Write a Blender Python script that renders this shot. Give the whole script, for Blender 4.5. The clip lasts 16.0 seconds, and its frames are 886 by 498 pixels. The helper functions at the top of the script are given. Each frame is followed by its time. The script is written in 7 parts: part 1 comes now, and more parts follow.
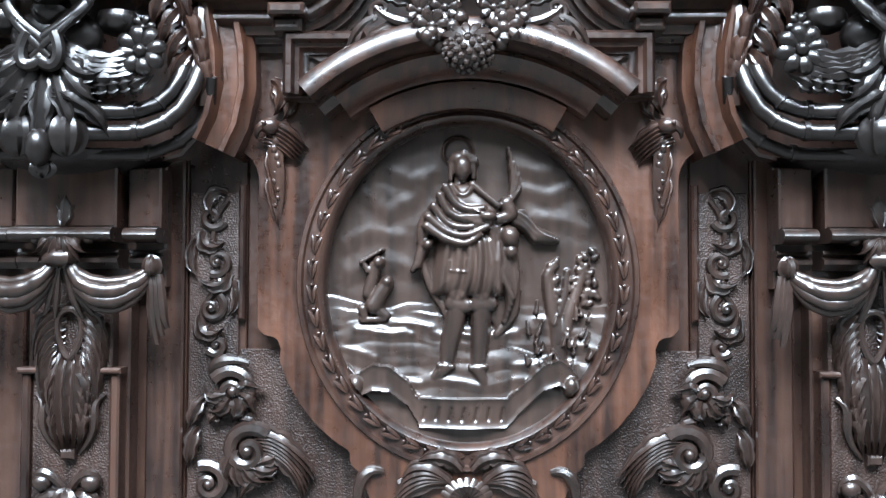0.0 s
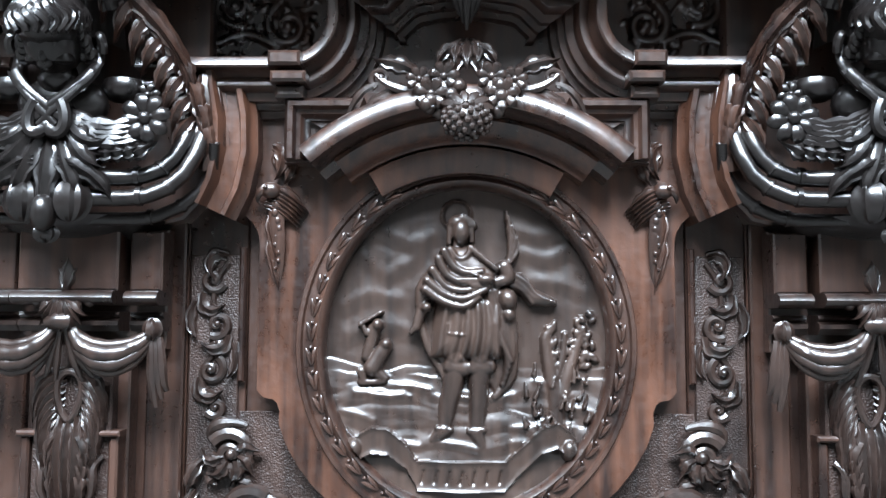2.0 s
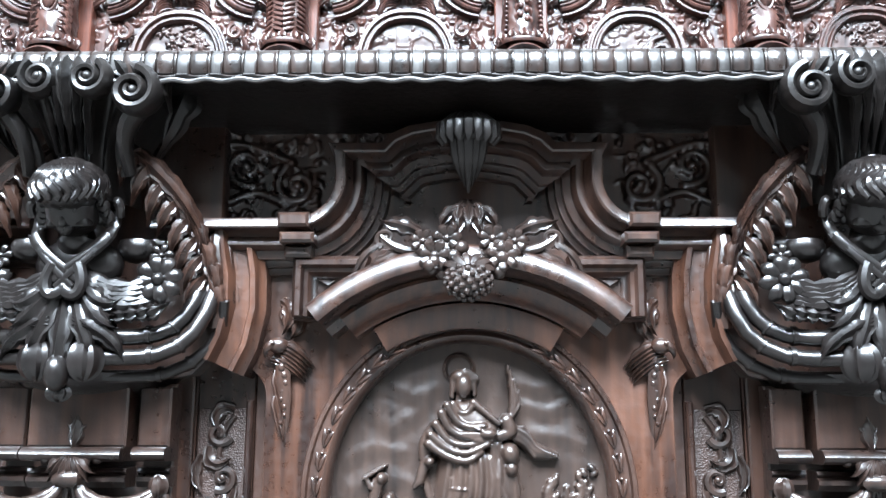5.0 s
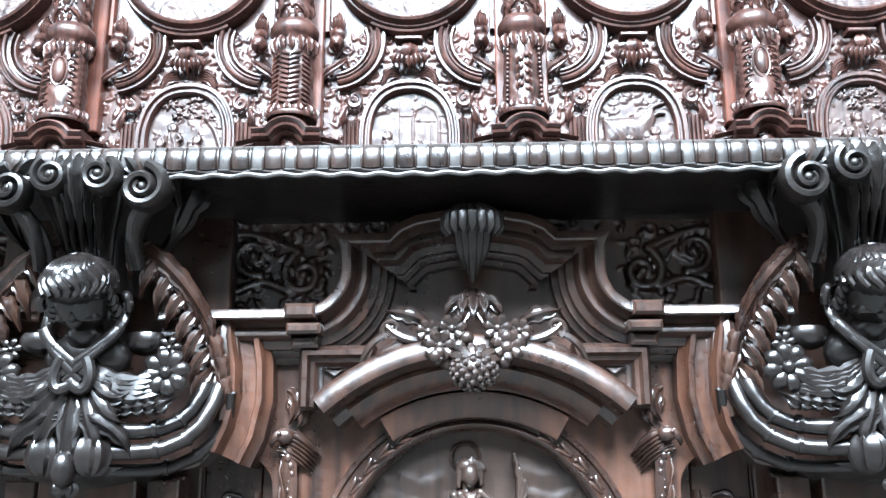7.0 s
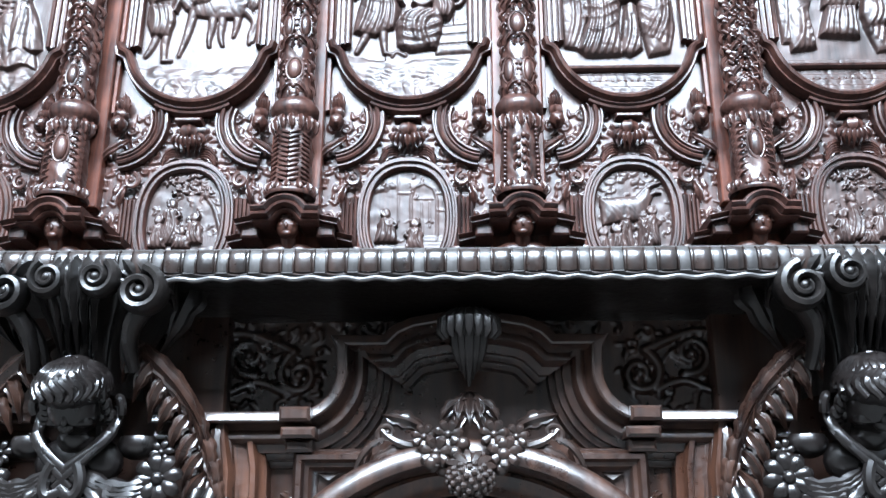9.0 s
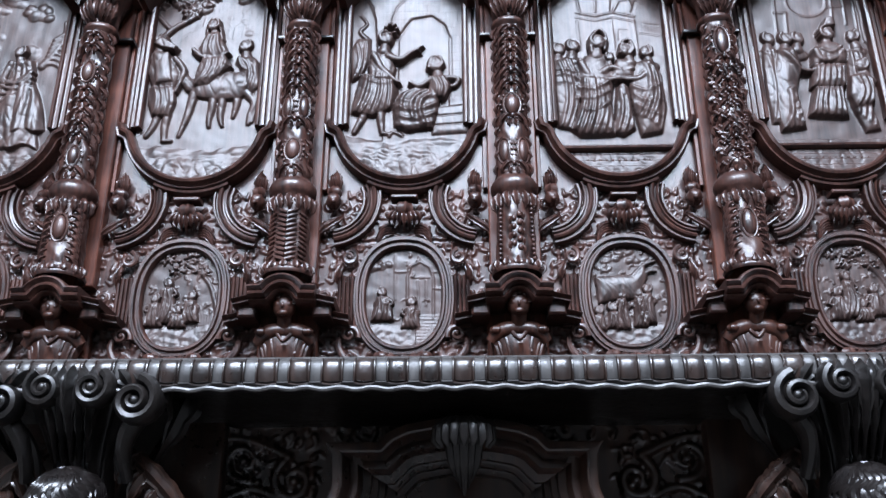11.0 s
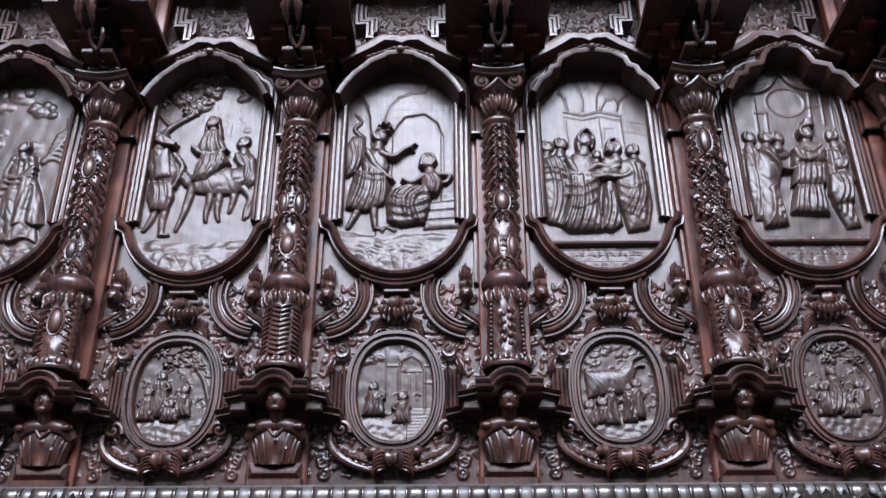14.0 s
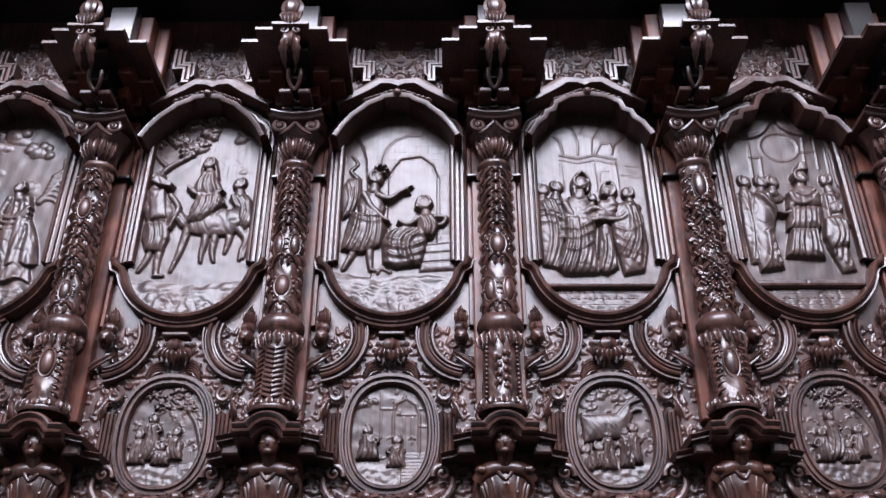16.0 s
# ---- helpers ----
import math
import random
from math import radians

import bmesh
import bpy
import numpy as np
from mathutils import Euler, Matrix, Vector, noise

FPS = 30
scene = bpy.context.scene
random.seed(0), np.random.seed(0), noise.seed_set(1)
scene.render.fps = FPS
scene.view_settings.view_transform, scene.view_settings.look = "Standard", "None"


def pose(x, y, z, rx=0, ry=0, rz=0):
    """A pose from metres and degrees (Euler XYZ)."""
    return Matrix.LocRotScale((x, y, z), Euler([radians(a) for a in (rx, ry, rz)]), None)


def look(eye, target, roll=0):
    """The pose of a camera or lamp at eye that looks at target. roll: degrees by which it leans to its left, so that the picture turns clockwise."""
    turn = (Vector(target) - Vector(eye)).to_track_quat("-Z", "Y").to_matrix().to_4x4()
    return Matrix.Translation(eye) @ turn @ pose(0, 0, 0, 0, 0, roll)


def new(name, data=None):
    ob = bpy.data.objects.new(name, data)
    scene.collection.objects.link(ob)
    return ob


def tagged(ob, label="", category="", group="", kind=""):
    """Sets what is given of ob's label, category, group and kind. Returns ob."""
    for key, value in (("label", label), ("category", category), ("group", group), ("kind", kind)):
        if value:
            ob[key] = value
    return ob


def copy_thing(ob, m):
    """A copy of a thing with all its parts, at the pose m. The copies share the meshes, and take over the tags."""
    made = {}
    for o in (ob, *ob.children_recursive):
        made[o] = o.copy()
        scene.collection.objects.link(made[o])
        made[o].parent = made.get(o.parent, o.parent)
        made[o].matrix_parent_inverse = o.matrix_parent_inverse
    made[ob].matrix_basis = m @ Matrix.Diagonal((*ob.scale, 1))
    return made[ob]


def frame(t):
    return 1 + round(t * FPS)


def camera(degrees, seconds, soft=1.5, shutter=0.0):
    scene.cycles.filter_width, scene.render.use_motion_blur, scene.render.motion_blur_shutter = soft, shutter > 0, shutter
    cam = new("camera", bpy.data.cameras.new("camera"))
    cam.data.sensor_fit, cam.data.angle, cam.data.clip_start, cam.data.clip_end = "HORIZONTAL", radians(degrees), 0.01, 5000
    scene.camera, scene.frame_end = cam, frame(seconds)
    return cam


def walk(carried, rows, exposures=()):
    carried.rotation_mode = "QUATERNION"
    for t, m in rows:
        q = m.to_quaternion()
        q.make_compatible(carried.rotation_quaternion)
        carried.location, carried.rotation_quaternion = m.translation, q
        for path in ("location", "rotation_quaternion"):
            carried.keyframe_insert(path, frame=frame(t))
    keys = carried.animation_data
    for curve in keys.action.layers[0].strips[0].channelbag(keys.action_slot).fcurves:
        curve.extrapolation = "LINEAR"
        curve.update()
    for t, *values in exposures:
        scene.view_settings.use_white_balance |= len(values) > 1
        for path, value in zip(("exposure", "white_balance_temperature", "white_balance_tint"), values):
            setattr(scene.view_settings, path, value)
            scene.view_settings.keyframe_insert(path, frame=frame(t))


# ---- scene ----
cam = camera(51.8, 16.0)
EXPOSURES = [(0, 0.37, 6250, 9), (4, 0.8, 6250, 9), (6.5, 1.22, 6150, 7), (8, 0.98, 6100, 7), (9, 0.42, 6050, 9), (10, -0.2, 6000, 12), (12.5, -0.68, 6250, 18), (14, -0.7, 6400, 21), (16, -0.64, 6600, 26)]
PATH = [
    (0, (0.065, 0.312, 1.446), (0.019, 2.31, 1.518), 0.2),
    (0.5, (0.065, 0.311, 1.447), (0.022, 2.309, 1.531), 0.2),
    (1, (0.069, 0.31, 1.454), (0.017, 2.307, 1.561), 0.2),
    (1.5, (0.069, 0.308, 1.459), (0.018, 2.302, 1.595), 0.2),
    (2, (0.066, 0.302, 1.465), (0.021, 2.295, 1.633), 0.3),
    (2.5, (0.068, 0.297, 1.468), (0.024, 2.285, 1.678), 0.5),
    (3, (0.068, 0.295, 1.476), (0.022, 2.279, 1.717), 0.4),
    (3.5, (0.064, 0.292, 1.485), (0.021, 2.271, 1.765), 0.2),
    (4, (0.064, 0.285, 1.497), (0.017, 2.258, 1.819), 0.4),
    (6.5, (0.063, 0.252, 1.539), (0.015, 2.195, 2.012), -0.3),
    (7, (0.063, 0.251, 1.548), (0.01, 2.185, 2.056), -0.3),
    (7.5, (0.063, 0.248, 1.558), (0.01, 2.171, 2.104), -0.2),
    (8, (0.061, 0.244, 1.567), (0.009, 2.156, 2.153), -0.1),
    (8.5, (0.062, 0.242, 1.577), (0.01, 2.143, 2.195), -0.2),
    (9, (0.064, 0.24, 1.585), (0.018, 2.132, 2.231), 0.0),
    (9.5, (0.063, 0.236, 1.595), (0.023, 2.117, 2.274), 0.0),
    (10, (0.063, 0.23, 1.606), (0.024, 2.096, 2.324), 0.0),
    (12.5, (0.074, 0.191, 1.64), (0.038, 1.999, 2.494), -0.5),
    (13, (0.073, 0.184, 1.647), (0.044, 1.978, 2.53), -0.3),
    (13.5, (0.073, 0.176, 1.657), (0.045, 1.957, 2.566), -0.3),
    (14, (0.077, 0.141, 1.655), (0.054, 1.911, 2.587), -0.2),
    (14.5, (0.076, 0.149, 1.657), (0.057, 1.904, 2.616), -0.4),
    (15, (0.077, 0.142, 1.656), (0.059, 1.885, 2.637), -0.4),
    (15.5, (0.075, 0.142, 1.655), (0.061, 1.872, 2.657), -0.3),
    (16, (0.074, 0.149, 1.656), (0.063, 1.873, 2.67), -0.1),
]
walk(cam, [(t, look(eye, target, roll)) for t, eye, target, roll in PATH],
     exposures=EXPOSURES)

# ---- world, window light ----
world = bpy.data.worlds.new("world")
scene.world = world
world.use_nodes = True
world.node_tree.nodes["Background"].inputs["Color"].default_value = (0.75, 0.85, 1.0, 1)
world.node_tree.nodes["Background"].inputs["Strength"].default_value = 0.6


def window_lamp(x, y, z, w, h, power, target, colour=(0.80, 0.90, 1.0)):
    """Daylight that comes in through a window's opening."""
    data = bpy.data.lights.new("daylight", "AREA")
    data.shape, data.size, data.size_y, data.energy, data.color = "RECTANGLE", w, h, power, colour
    ob = new("daylight", data)
    ob.matrix_world = look((x, y, z), target)
    return ob


WIN = [(-4.2, 2.4), (-0.6, 2.6), (3.0, 2.4)]      # centres and widths of the clerestory windows
for wx, ww in WIN:
    window_lamp(wx, -6.95, 11.1, ww, 5.8, 4000, (wx * 0.6, 2.2, 2.2))


# ---- materials ----
def material(name):
    m = bpy.data.materials.new(name)
    m.use_nodes = True
    nt = m.node_tree
    return m, nt, nt.nodes["Principled BSDF"]


def link(nt, a, ao, b, bi):
    nt.links.new(a.outputs[ao], b.inputs[bi])


def wood(name, dark, light, rough=(0.25, 0.45), grain=1.0, bump=0.25, stipple=0.0, coat=0.3, spec=0.5, tool_marks=0.3, coat_rough=0.15):
    """Old waxed mahogany: long grain, stains, worn sheen; stipple gives the punched ground of carved panels."""
    m, nt, bs = material(name)
    N = nt.nodes.new
    tc = N("ShaderNodeTexCoord")
    oi = N("ShaderNodeObjectInfo")
    add = N("ShaderNodeVectorMath"); add.operation = "ADD"
    link(nt, tc, "Object", add, 0)
    mul = N("ShaderNodeMath"); mul.operation = "MULTIPLY"; mul.inputs[1].default_value = 7.0
    link(nt, oi, "Random", mul, 0)
    link(nt, mul, 0, add, 1)
    mp = N("ShaderNodeMapping")
    mp.inputs["Scale"].default_value = (90 * grain, 90 * grain, 5 * grain)
    link(nt, add, 0, mp, "Vector")
    fine = N("ShaderNodeTexNoise"); fine.inputs["Scale"].default_value = 1.0; fine.inputs["Detail"].default_value = 6
    link(nt, mp, 0, fine, "Vector")
    big = N("ShaderNodeTexNoise"); big.inputs["Scale"].default_value = 9.0; big.inputs["Detail"].default_value = 5
    link(nt, add, 0, big, "Vector")
    mix = N("ShaderNodeMath"); mix.operation = "MULTIPLY_ADD"; mix.inputs[1].default_value = 0.55
    link(nt, fine, "Fac", mix, 0)
    half = N("ShaderNodeMath"); half.operation = "MULTIPLY"; half.inputs[1].default_value = 0.45
    link(nt, big, "Fac", half, 0)
    link(nt, half, 0, mix, 2)
    ramp = N("ShaderNodeValToRGB")
    ramp.color_ramp.elements[0].position, ramp.color_ramp.elements[0].color = 0.38, (*dark, 1)
    ramp.color_ramp.elements[1].position, ramp.color_ramp.elements[1].color = 0.66, (*light, 1)
    link(nt, mix, 0, ramp, "Fac")
    link(nt, ramp, "Color", bs, "Base Color")
    rr = N("ShaderNodeMapRange")
    rr.inputs["To Min"].default_value, rr.inputs["To Max"].default_value = rough[0], rough[1]
    rr.inputs["From Min"].default_value, rr.inputs["From Max"].default_value = 0.36, 0.62
    tool = N("ShaderNodeTexNoise"); tool.inputs["Scale"].default_value = 140.0; tool.inputs["Detail"].default_value = 3
    link(nt, add, 0, tool, "Vector")
    avg = N("ShaderNodeMath"); avg.operation = "MULTIPLY_ADD"; avg.inputs[1].default_value = 0.55
    link(nt, tool, "Fac", avg, 0)
    low = N("ShaderNodeMath"); low.operation = "MULTIPLY"; low.inputs[1].default_value = 0.45
    link(nt, big, "Fac", low, 0)
    link(nt, low, 0, avg, 2)
    link(nt, avg, 0, rr, "Value")
    link(nt, rr, 0, bs, "Roughness")
    bs.inputs["Coat Weight"].default_value = coat
    bs.inputs["Coat Roughness"].default_value = coat_rough
    bs.inputs["Specular IOR Level"].default_value = spec
    bp = N("ShaderNodeBump"); bp.inputs["Strength"].default_value = bump; bp.inputs["Distance"].default_value = 0.0012
    link(nt, mix, 0, bp, "Height")
    b1 = N("ShaderNodeBump"); b1.inputs["Strength"].default_value = tool_marks; b1.inputs["Distance"].default_value = 0.0011
    link(nt, tool, "Fac", b1, "Height")
    link(nt, bp, 0, b1, "Normal")
    last = b1
    if stipple:
        vo = N("ShaderNodeTexVoronoi"); vo.inputs["Scale"].default_value = 520
        link(nt, tc, "Object", vo, "Vector")
        b2 = N("ShaderNodeBump"); b2.inputs["Strength"].default_value = stipple; b2.inputs["Distance"].default_value = 0.002
        link(nt, vo, "Distance", b2, "Height")
        link(nt, b1, 0, b2, "Normal")
        last = b2
    link(nt, last, 0, bs, "Normal")
    return m


MAHOGANY = wood("mahogany_panel", (0.008, 0.004, 0.0032), (0.050, 0.024, 0.016), rough=(0.25, 0.46), coat=0.6, spec=0.45, coat_rough=0.2)
RED = wood("mahogany_red", (0.012, 0.0055, 0.004), (0.084, 0.035, 0.020), rough=(0.26, 0.48), coat=0.5, spec=0.42, coat_rough=0.2)
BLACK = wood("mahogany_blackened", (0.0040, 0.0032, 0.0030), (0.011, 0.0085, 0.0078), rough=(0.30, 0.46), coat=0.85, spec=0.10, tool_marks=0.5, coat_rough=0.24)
# Near-black and dull: shade under the desk lip, put into the colour
LIP_SHADE = wood("mahogany_lip_shade", (0.0036, 0.0030, 0.0028), (0.014, 0.011, 0.0098), rough=(0.34, 0.55), coat=0.3, spec=0.25, tool_marks=0.8, coat_rough=0.3)
CARVED = wood("mahogany_carved", (0.007, 0.0044, 0.0036), (0.030, 0.017, 0.013), rough=(0.27, 0.44), coat=0.65, spec=0.38, tool_marks=0.4, coat_rough=0.22)
GROUND = wood("mahogany_punched", (0.009, 0.005, 0.004), (0.038, 0.021, 0.016), rough=(0.34, 0.52), stipple=0.45, coat=0.2, spec=0.36)
RELIEF = wood("mahogany_relief", (0.011, 0.0068, 0.0055), (0.046, 0.028, 0.021), rough=(0.27, 0.42), bump=0.1, coat=0.5, spec=0.5, tool_marks=0.24, coat_rough=0.24)
SCENE = wood("mahogany_scene", (0.016, 0.0095, 0.0085), (0.066, 0.039, 0.033), rough=(0.34, 0.50), bump=0.15, coat=0.12, spec=0.36, tool_marks=0.3, coat_rough=0.25)
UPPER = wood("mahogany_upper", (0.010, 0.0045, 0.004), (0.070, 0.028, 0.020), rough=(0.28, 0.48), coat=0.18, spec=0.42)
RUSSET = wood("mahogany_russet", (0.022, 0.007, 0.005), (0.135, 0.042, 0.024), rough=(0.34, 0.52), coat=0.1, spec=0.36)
BUST = wood("mahogany_bust", (0.010, 0.004, 0.003), (0.058, 0.020, 0.012), rough=(0.32, 0.50), coat=0.25, spec=0.3, tool_marks=0.5, coat_rough=0.22)
DUSTY = wood("mahogany_dusty", (0.022, 0.020, 0.019), (0.066, 0.061, 0.058), rough=(0.34, 0.52), bump=0.4, coat=0.1)


def stone(name, dark, light, scale=2.0):
    m, nt, bs = material(name)
    tc = nt.nodes.new("ShaderNodeTexCoord")
    no = nt.nodes.new("ShaderNodeTexNoise"); no.inputs["Scale"].default_value = scale; no.inputs["Detail"].default_value = 8
    link(nt, tc, "Object", no, "Vector")
    ramp = nt.nodes.new("ShaderNodeValToRGB")
    ramp.color_ramp.elements[0].position, ramp.color_ramp.elements[0].color = 0.3, (*dark, 1)
    ramp.color_ramp.elements[1].position, ramp.color_ramp.elements[1].color = 0.7, (*light, 1)
    link(nt, no, "Fac", ramp, "Fac")
    link(nt, ramp, "Color", bs, "Base Color")
    bs.inputs["Roughness"].default_value = 0.8
    bp = nt.nodes.new("ShaderNodeBump"); bp.inputs["Strength"].default_value = 0.3
    link(nt, no, "Fac", bp, "Height")
    link(nt, bp, 0, bs, "Normal")
    return m


LIMESTONE = stone("limestone", (0.12, 0.115, 0.11), (0.21, 0.20, 0.185))
MARBLE = stone("marble_floor", (0.05, 0.046, 0.042), (0.11, 0.10, 0.09), 4.0)


# ---- shapes: u to the right, v up, d out of the board towards the nave; millimetres ----
class Shape:
    def __init__(self):
        self.v, self.f, self.me, self.split, self.pieces = [], [], None, False, []

    def grid(self, pts, close_i=False, close_j=False):
        """pts[i][j] = (u, v, d)"""
        n, m, b = len(pts), len(pts[0]), len(self.v)
        for row in pts:
            self.v.extend(row)
        for i in range(n if close_i else n - 1):
            for j in range(m if close_j else m - 1):
                a, c = (i + 1) % n, (j + 1) % m
                self.f.append((b + i * m + j, b + a * m + j, b + a * m + c, b + i * m + c))
        return self

    def cap(self, ring):
        b = len(self.v)
        self.v.extend(ring)
        self.f.append(tuple(range(b, b + len(ring))))

    def box(self, u0, u1, v0, v1, d0, d1, b=1.5):
        """A block with a chamfered front."""
        r = lambda e, d: [(u0 + e, v0 + e, d), (u1 - e, v0 + e, d), (u1 - e, v1 - e, d), (u0 + e, v1 - e, d)]
        self.grid([r(0, d0), r(0, d1 - b), r(b, d1)], close_j=True)
        self.cap(r(b, d1))
        self.cap(r(0, d0))
        return self

    def prism(self, outline, d0, d1, b=1.5):
        """A plate with that outline (counter-clockwise) and a chamfered front edge."""
        p = np.array(outline, float)
        t = np.roll(p, -1, 0) - np.roll(p, 1, 0)
        t /= np.linalg.norm(t, axis=1)[:, None] + 1e-9
        q = p + np.stack([-t[:, 1], t[:, 0]], 1) * b
        rows = [[(x, y, d0) for x, y in p], [(x, y, d1 - b) for x, y in p], [(x, y, d1) for x, y in q]]
        self.grid(rows, close_j=True)
        self.cap(rows[2])
        return self

    def sweep(self, path, prof, closed=False, ends=True):
        """A moulding: the profile (out, d) carried along a path (u, v); out is to the left of the way."""
        p = np.array(path, float)
        nx, pv = np.roll(p, -1, 0) - p, p - np.roll(p, 1, 0)
        if not closed:
            nx[-1], pv[0] = pv[-1], nx[0]
        nx /= np.linalg.norm(nx, axis=1)[:, None] + 1e-9
        pv /= np.linalg.norm(pv, axis=1)[:, None] + 1e-9
        n0, n1 = np.stack([-nx[:, 1], nx[:, 0]], 1), np.stack([-pv[:, 1], pv[:, 0]], 1)
        n = n0 + n1
        n /= np.maximum((n * n0).sum(1), 0.55)[:, None]
        rows = [[(x + o * a, y + o * c, d) for o, d in prof] for (x, y), (a, c) in zip(p, n)]
        self.grid(rows, close_i=closed)
        if not closed and ends:
            self.cap(rows[0])
            self.cap(rows[-1])
        return self

    def tube(self, pts, radii, flat=1.0, sides=8, ends=True):
        """A rounded strand through points (u, v, d); flat squeezes it in depth."""
        p = np.array(pts, float)
        if np.isscalar(radii):
            radii = [radii] * len(p)
        t = np.gradient(p, axis=0)
        t /= np.linalg.norm(t, axis=1)[:, None] + 1e-9
        ref = np.array([0.0, 0.0, 1.0])
        rows = []
        for c, w, r in zip(p, t, radii):
            s = np.cross(ref, w)
            k = np.linalg.norm(s)
            s = s / k if k > 0.15 else np.cross((0, 1, 0), w) / (np.linalg.norm(np.cross((0, 1, 0), w)) + 1e-9)
            o = np.cross(w, s)
            rows.append([tuple(c + s * r * math.cos(a) + o * r * flat * math.sin(a)) for a in np.linspace(0, 2 * math.pi, sides, endpoint=False)])
        self.grid(rows, close_j=True)
        if ends:
            self.cap(rows[0])
            self.cap(rows[-1])
        return self

    def ball(self, u, v, d, ru, rv=None, rd=None, n=10, lump=None):
        rv, rd = rv or ru, rd or ru
        rows = []
        for i in range(n + 1):
            a = math.pi * i / n
            row = []
            for j in range(2 * n):
                b = math.pi * j / n
                k = 1 + (lump(a, b) if lump else 0)
                row.append((u + ru * k * math.sin(a) * math.cos(b), v + rv * k * math.cos(a), d + rd * k * math.sin(a) * math.sin(b)))
            rows.append(row)
        return self.grid(rows, close_j=True)

    def lathe(self, u, d, prof, n=20, relief=None, a0=0.0, a1=2 * math.pi):
        """A turned body round an upright axis: profile (radius, v)."""
        rows = []
        full = a1 - a0 > 6.28
        for r, v in prof:
            rows.append([])
            for j in range(n + (0 if full else 1)):
                a = a0 + (a1 - a0) * j / n
                k = r + (relief(a, v) if relief else 0)
                rows[-1].append((u + k * math.sin(a), v, d + k * math.cos(a)))
        return self.grid(rows, close_j=full)

    def leaf(self, pts, width, lobes=4, ridge=2.0, cup=0.0, n=22, m=9):
        """A carved acanthus leaf along points (u, v, d): lobed edge, raised rib, grooves."""
        p = np.array(pts, float)
        s = np.linspace(0, 1, len(p))
        tt = np.linspace(0, 1, n)
        c = np.stack([np.interp(tt, s, p[:, k]) for k in range(3)], 1)
        for _ in range(2):
            c[1:-1] = (c[:-2] + 2 * c[1:-1] + c[2:]) / 4
        t = np.gradient(c, axis=0)
        t /= np.linalg.norm(t, axis=1)[:, None] + 1e-9
        rows = []
        for i, q in enumerate(tt):
            side = np.cross((0, 0, 1), t[i])
            k = np.linalg.norm(side)
            side = side / k if k > 0.1 else np.array([1.0, 0, 0])
            out = np.cross(t[i], side)
            out = out if out[2] > 0 or abs(out[2]) < 0.05 else -out
            w = width * (0.25 + math.sin(math.pi * min(1, q * 0.85 + 0.12)) ** 0.8) * (0.72 + 0.28 * abs(math.cos(math.pi * lobes * q))) * (1 - q ** 4 * 0.9)
            row = []
            for j in range(m):
                e = 2 * j / (m - 1) - 1
                h = ridge * (math.cos(e * math.pi * 2.5) * 0.5 + 0.8 * (1 - abs(e))) + cup * e * e - 1.5 * ridge * e * e
                row.append(tuple(c[i] + side * w * e + out * h))
            rows.append(row)
        if self.split:
            self.pieces.append(Shape().grid(rows))
            return self
        return self.grid(rows)

    def flip(self):
        """Turns the shape and its pieces to their mirror image about u = 0."""
        for s in (self, *self.pieces):
            s.v = [(-u, v, d) for u, v, d in s.v]
        return self

    def mirrored(self):
        """Adds the mirror image about u = 0."""
        b = len(self.v)
        self.v.extend([(-x, y, z) for x, y, z in self.v])
        self.f.extend([tuple(b + i for i in reversed(f)) for f in self.f])
        return self


def part(name, shape, mat, parent=None, label="", smooth=40, keep=False):
    """Links a shape as one mesh under a thing or a part."""
    me = bpy.data.meshes.new(name) if shape.me is None else shape.me
    if shape.me is not None:
        ob = new(name, me)
        ob.parent = parent
        for p in shape.pieces:
            part("leaf", p, mat, ob, keep=True)
        return tagged(ob, label)
    me.from_pydata([(u / 1000, -d / 1000, v / 1000) for u, v, d in shape.v], [], shape.f)
    me.polygons.foreach_set("use_smooth", [True] * len(me.polygons))
    me.set_sharp_from_angle(angle=radians(smooth))
    me.materials.append(mat)
    if keep:
        shape.me = me
    ob = new(name, me)
    ob.parent = parent
    if label:
        tagged(ob, label)
    for p in shape.pieces:
        part("leaf", p, mat, ob, keep=keep)
    return ob


def thing(name, x, y, z, label, category, group="", kind=""):
    ob = new(name)
    ob.empty_display_size = 0.05
    ob.location = (x, y, z)
    return tagged(ob, label, category, group, kind)


def arc(cu, cv, r, a0, a1, n=16, rv=None):
    rv = rv or r
    return [(cu + r * math.cos(radians(a0 + (a1 - a0) * i / n)), cv + rv * math.sin(radians(a0 + (a1 - a0) * i / n))) for i in range(n + 1)]


def both(half):
    """A path from left to right, from its right half (middle outwards)."""
    m = [(-u, v) for u, v in reversed(half)]
    return (m[:-1] if abs(half[0][0]) < 1e-6 else m) + list(half)


def spiral(u, v, d, r0, r1, a0, turns, n=26, rise=0.0):
    """Points of a flat scroll, from radius r0 in to r1."""
    out = []
    for i in range(n + 1):
        q = i / n
        a = radians(a0) + 2 * math.pi * turns * q
        r = r0 + (r1 - r0) * q ** 0.8
        out.append((u + r * math.cos(a), v + r * math.sin(a), d + rise * q))
    return out


def taper(n, r0, r1, r2):
    """Radii that go from r0 over r1 to r2."""
    return [r0 + (r1 - r0) * min(1, 2 * i / (n - 1)) if 2 * i < n - 1 else r1 + (r2 - r1) * (2 * i / (n - 1) - 1) for i in range(n)]


def bead(w, h, n=5, base=0.0):
    """Profile of a round moulding of that width standing h out."""
    return [(w * (0.5 - 0.5 * math.cos(math.pi * i / n)), base + h * math.sin(math.pi * i / n)) for i in range(n + 1)]



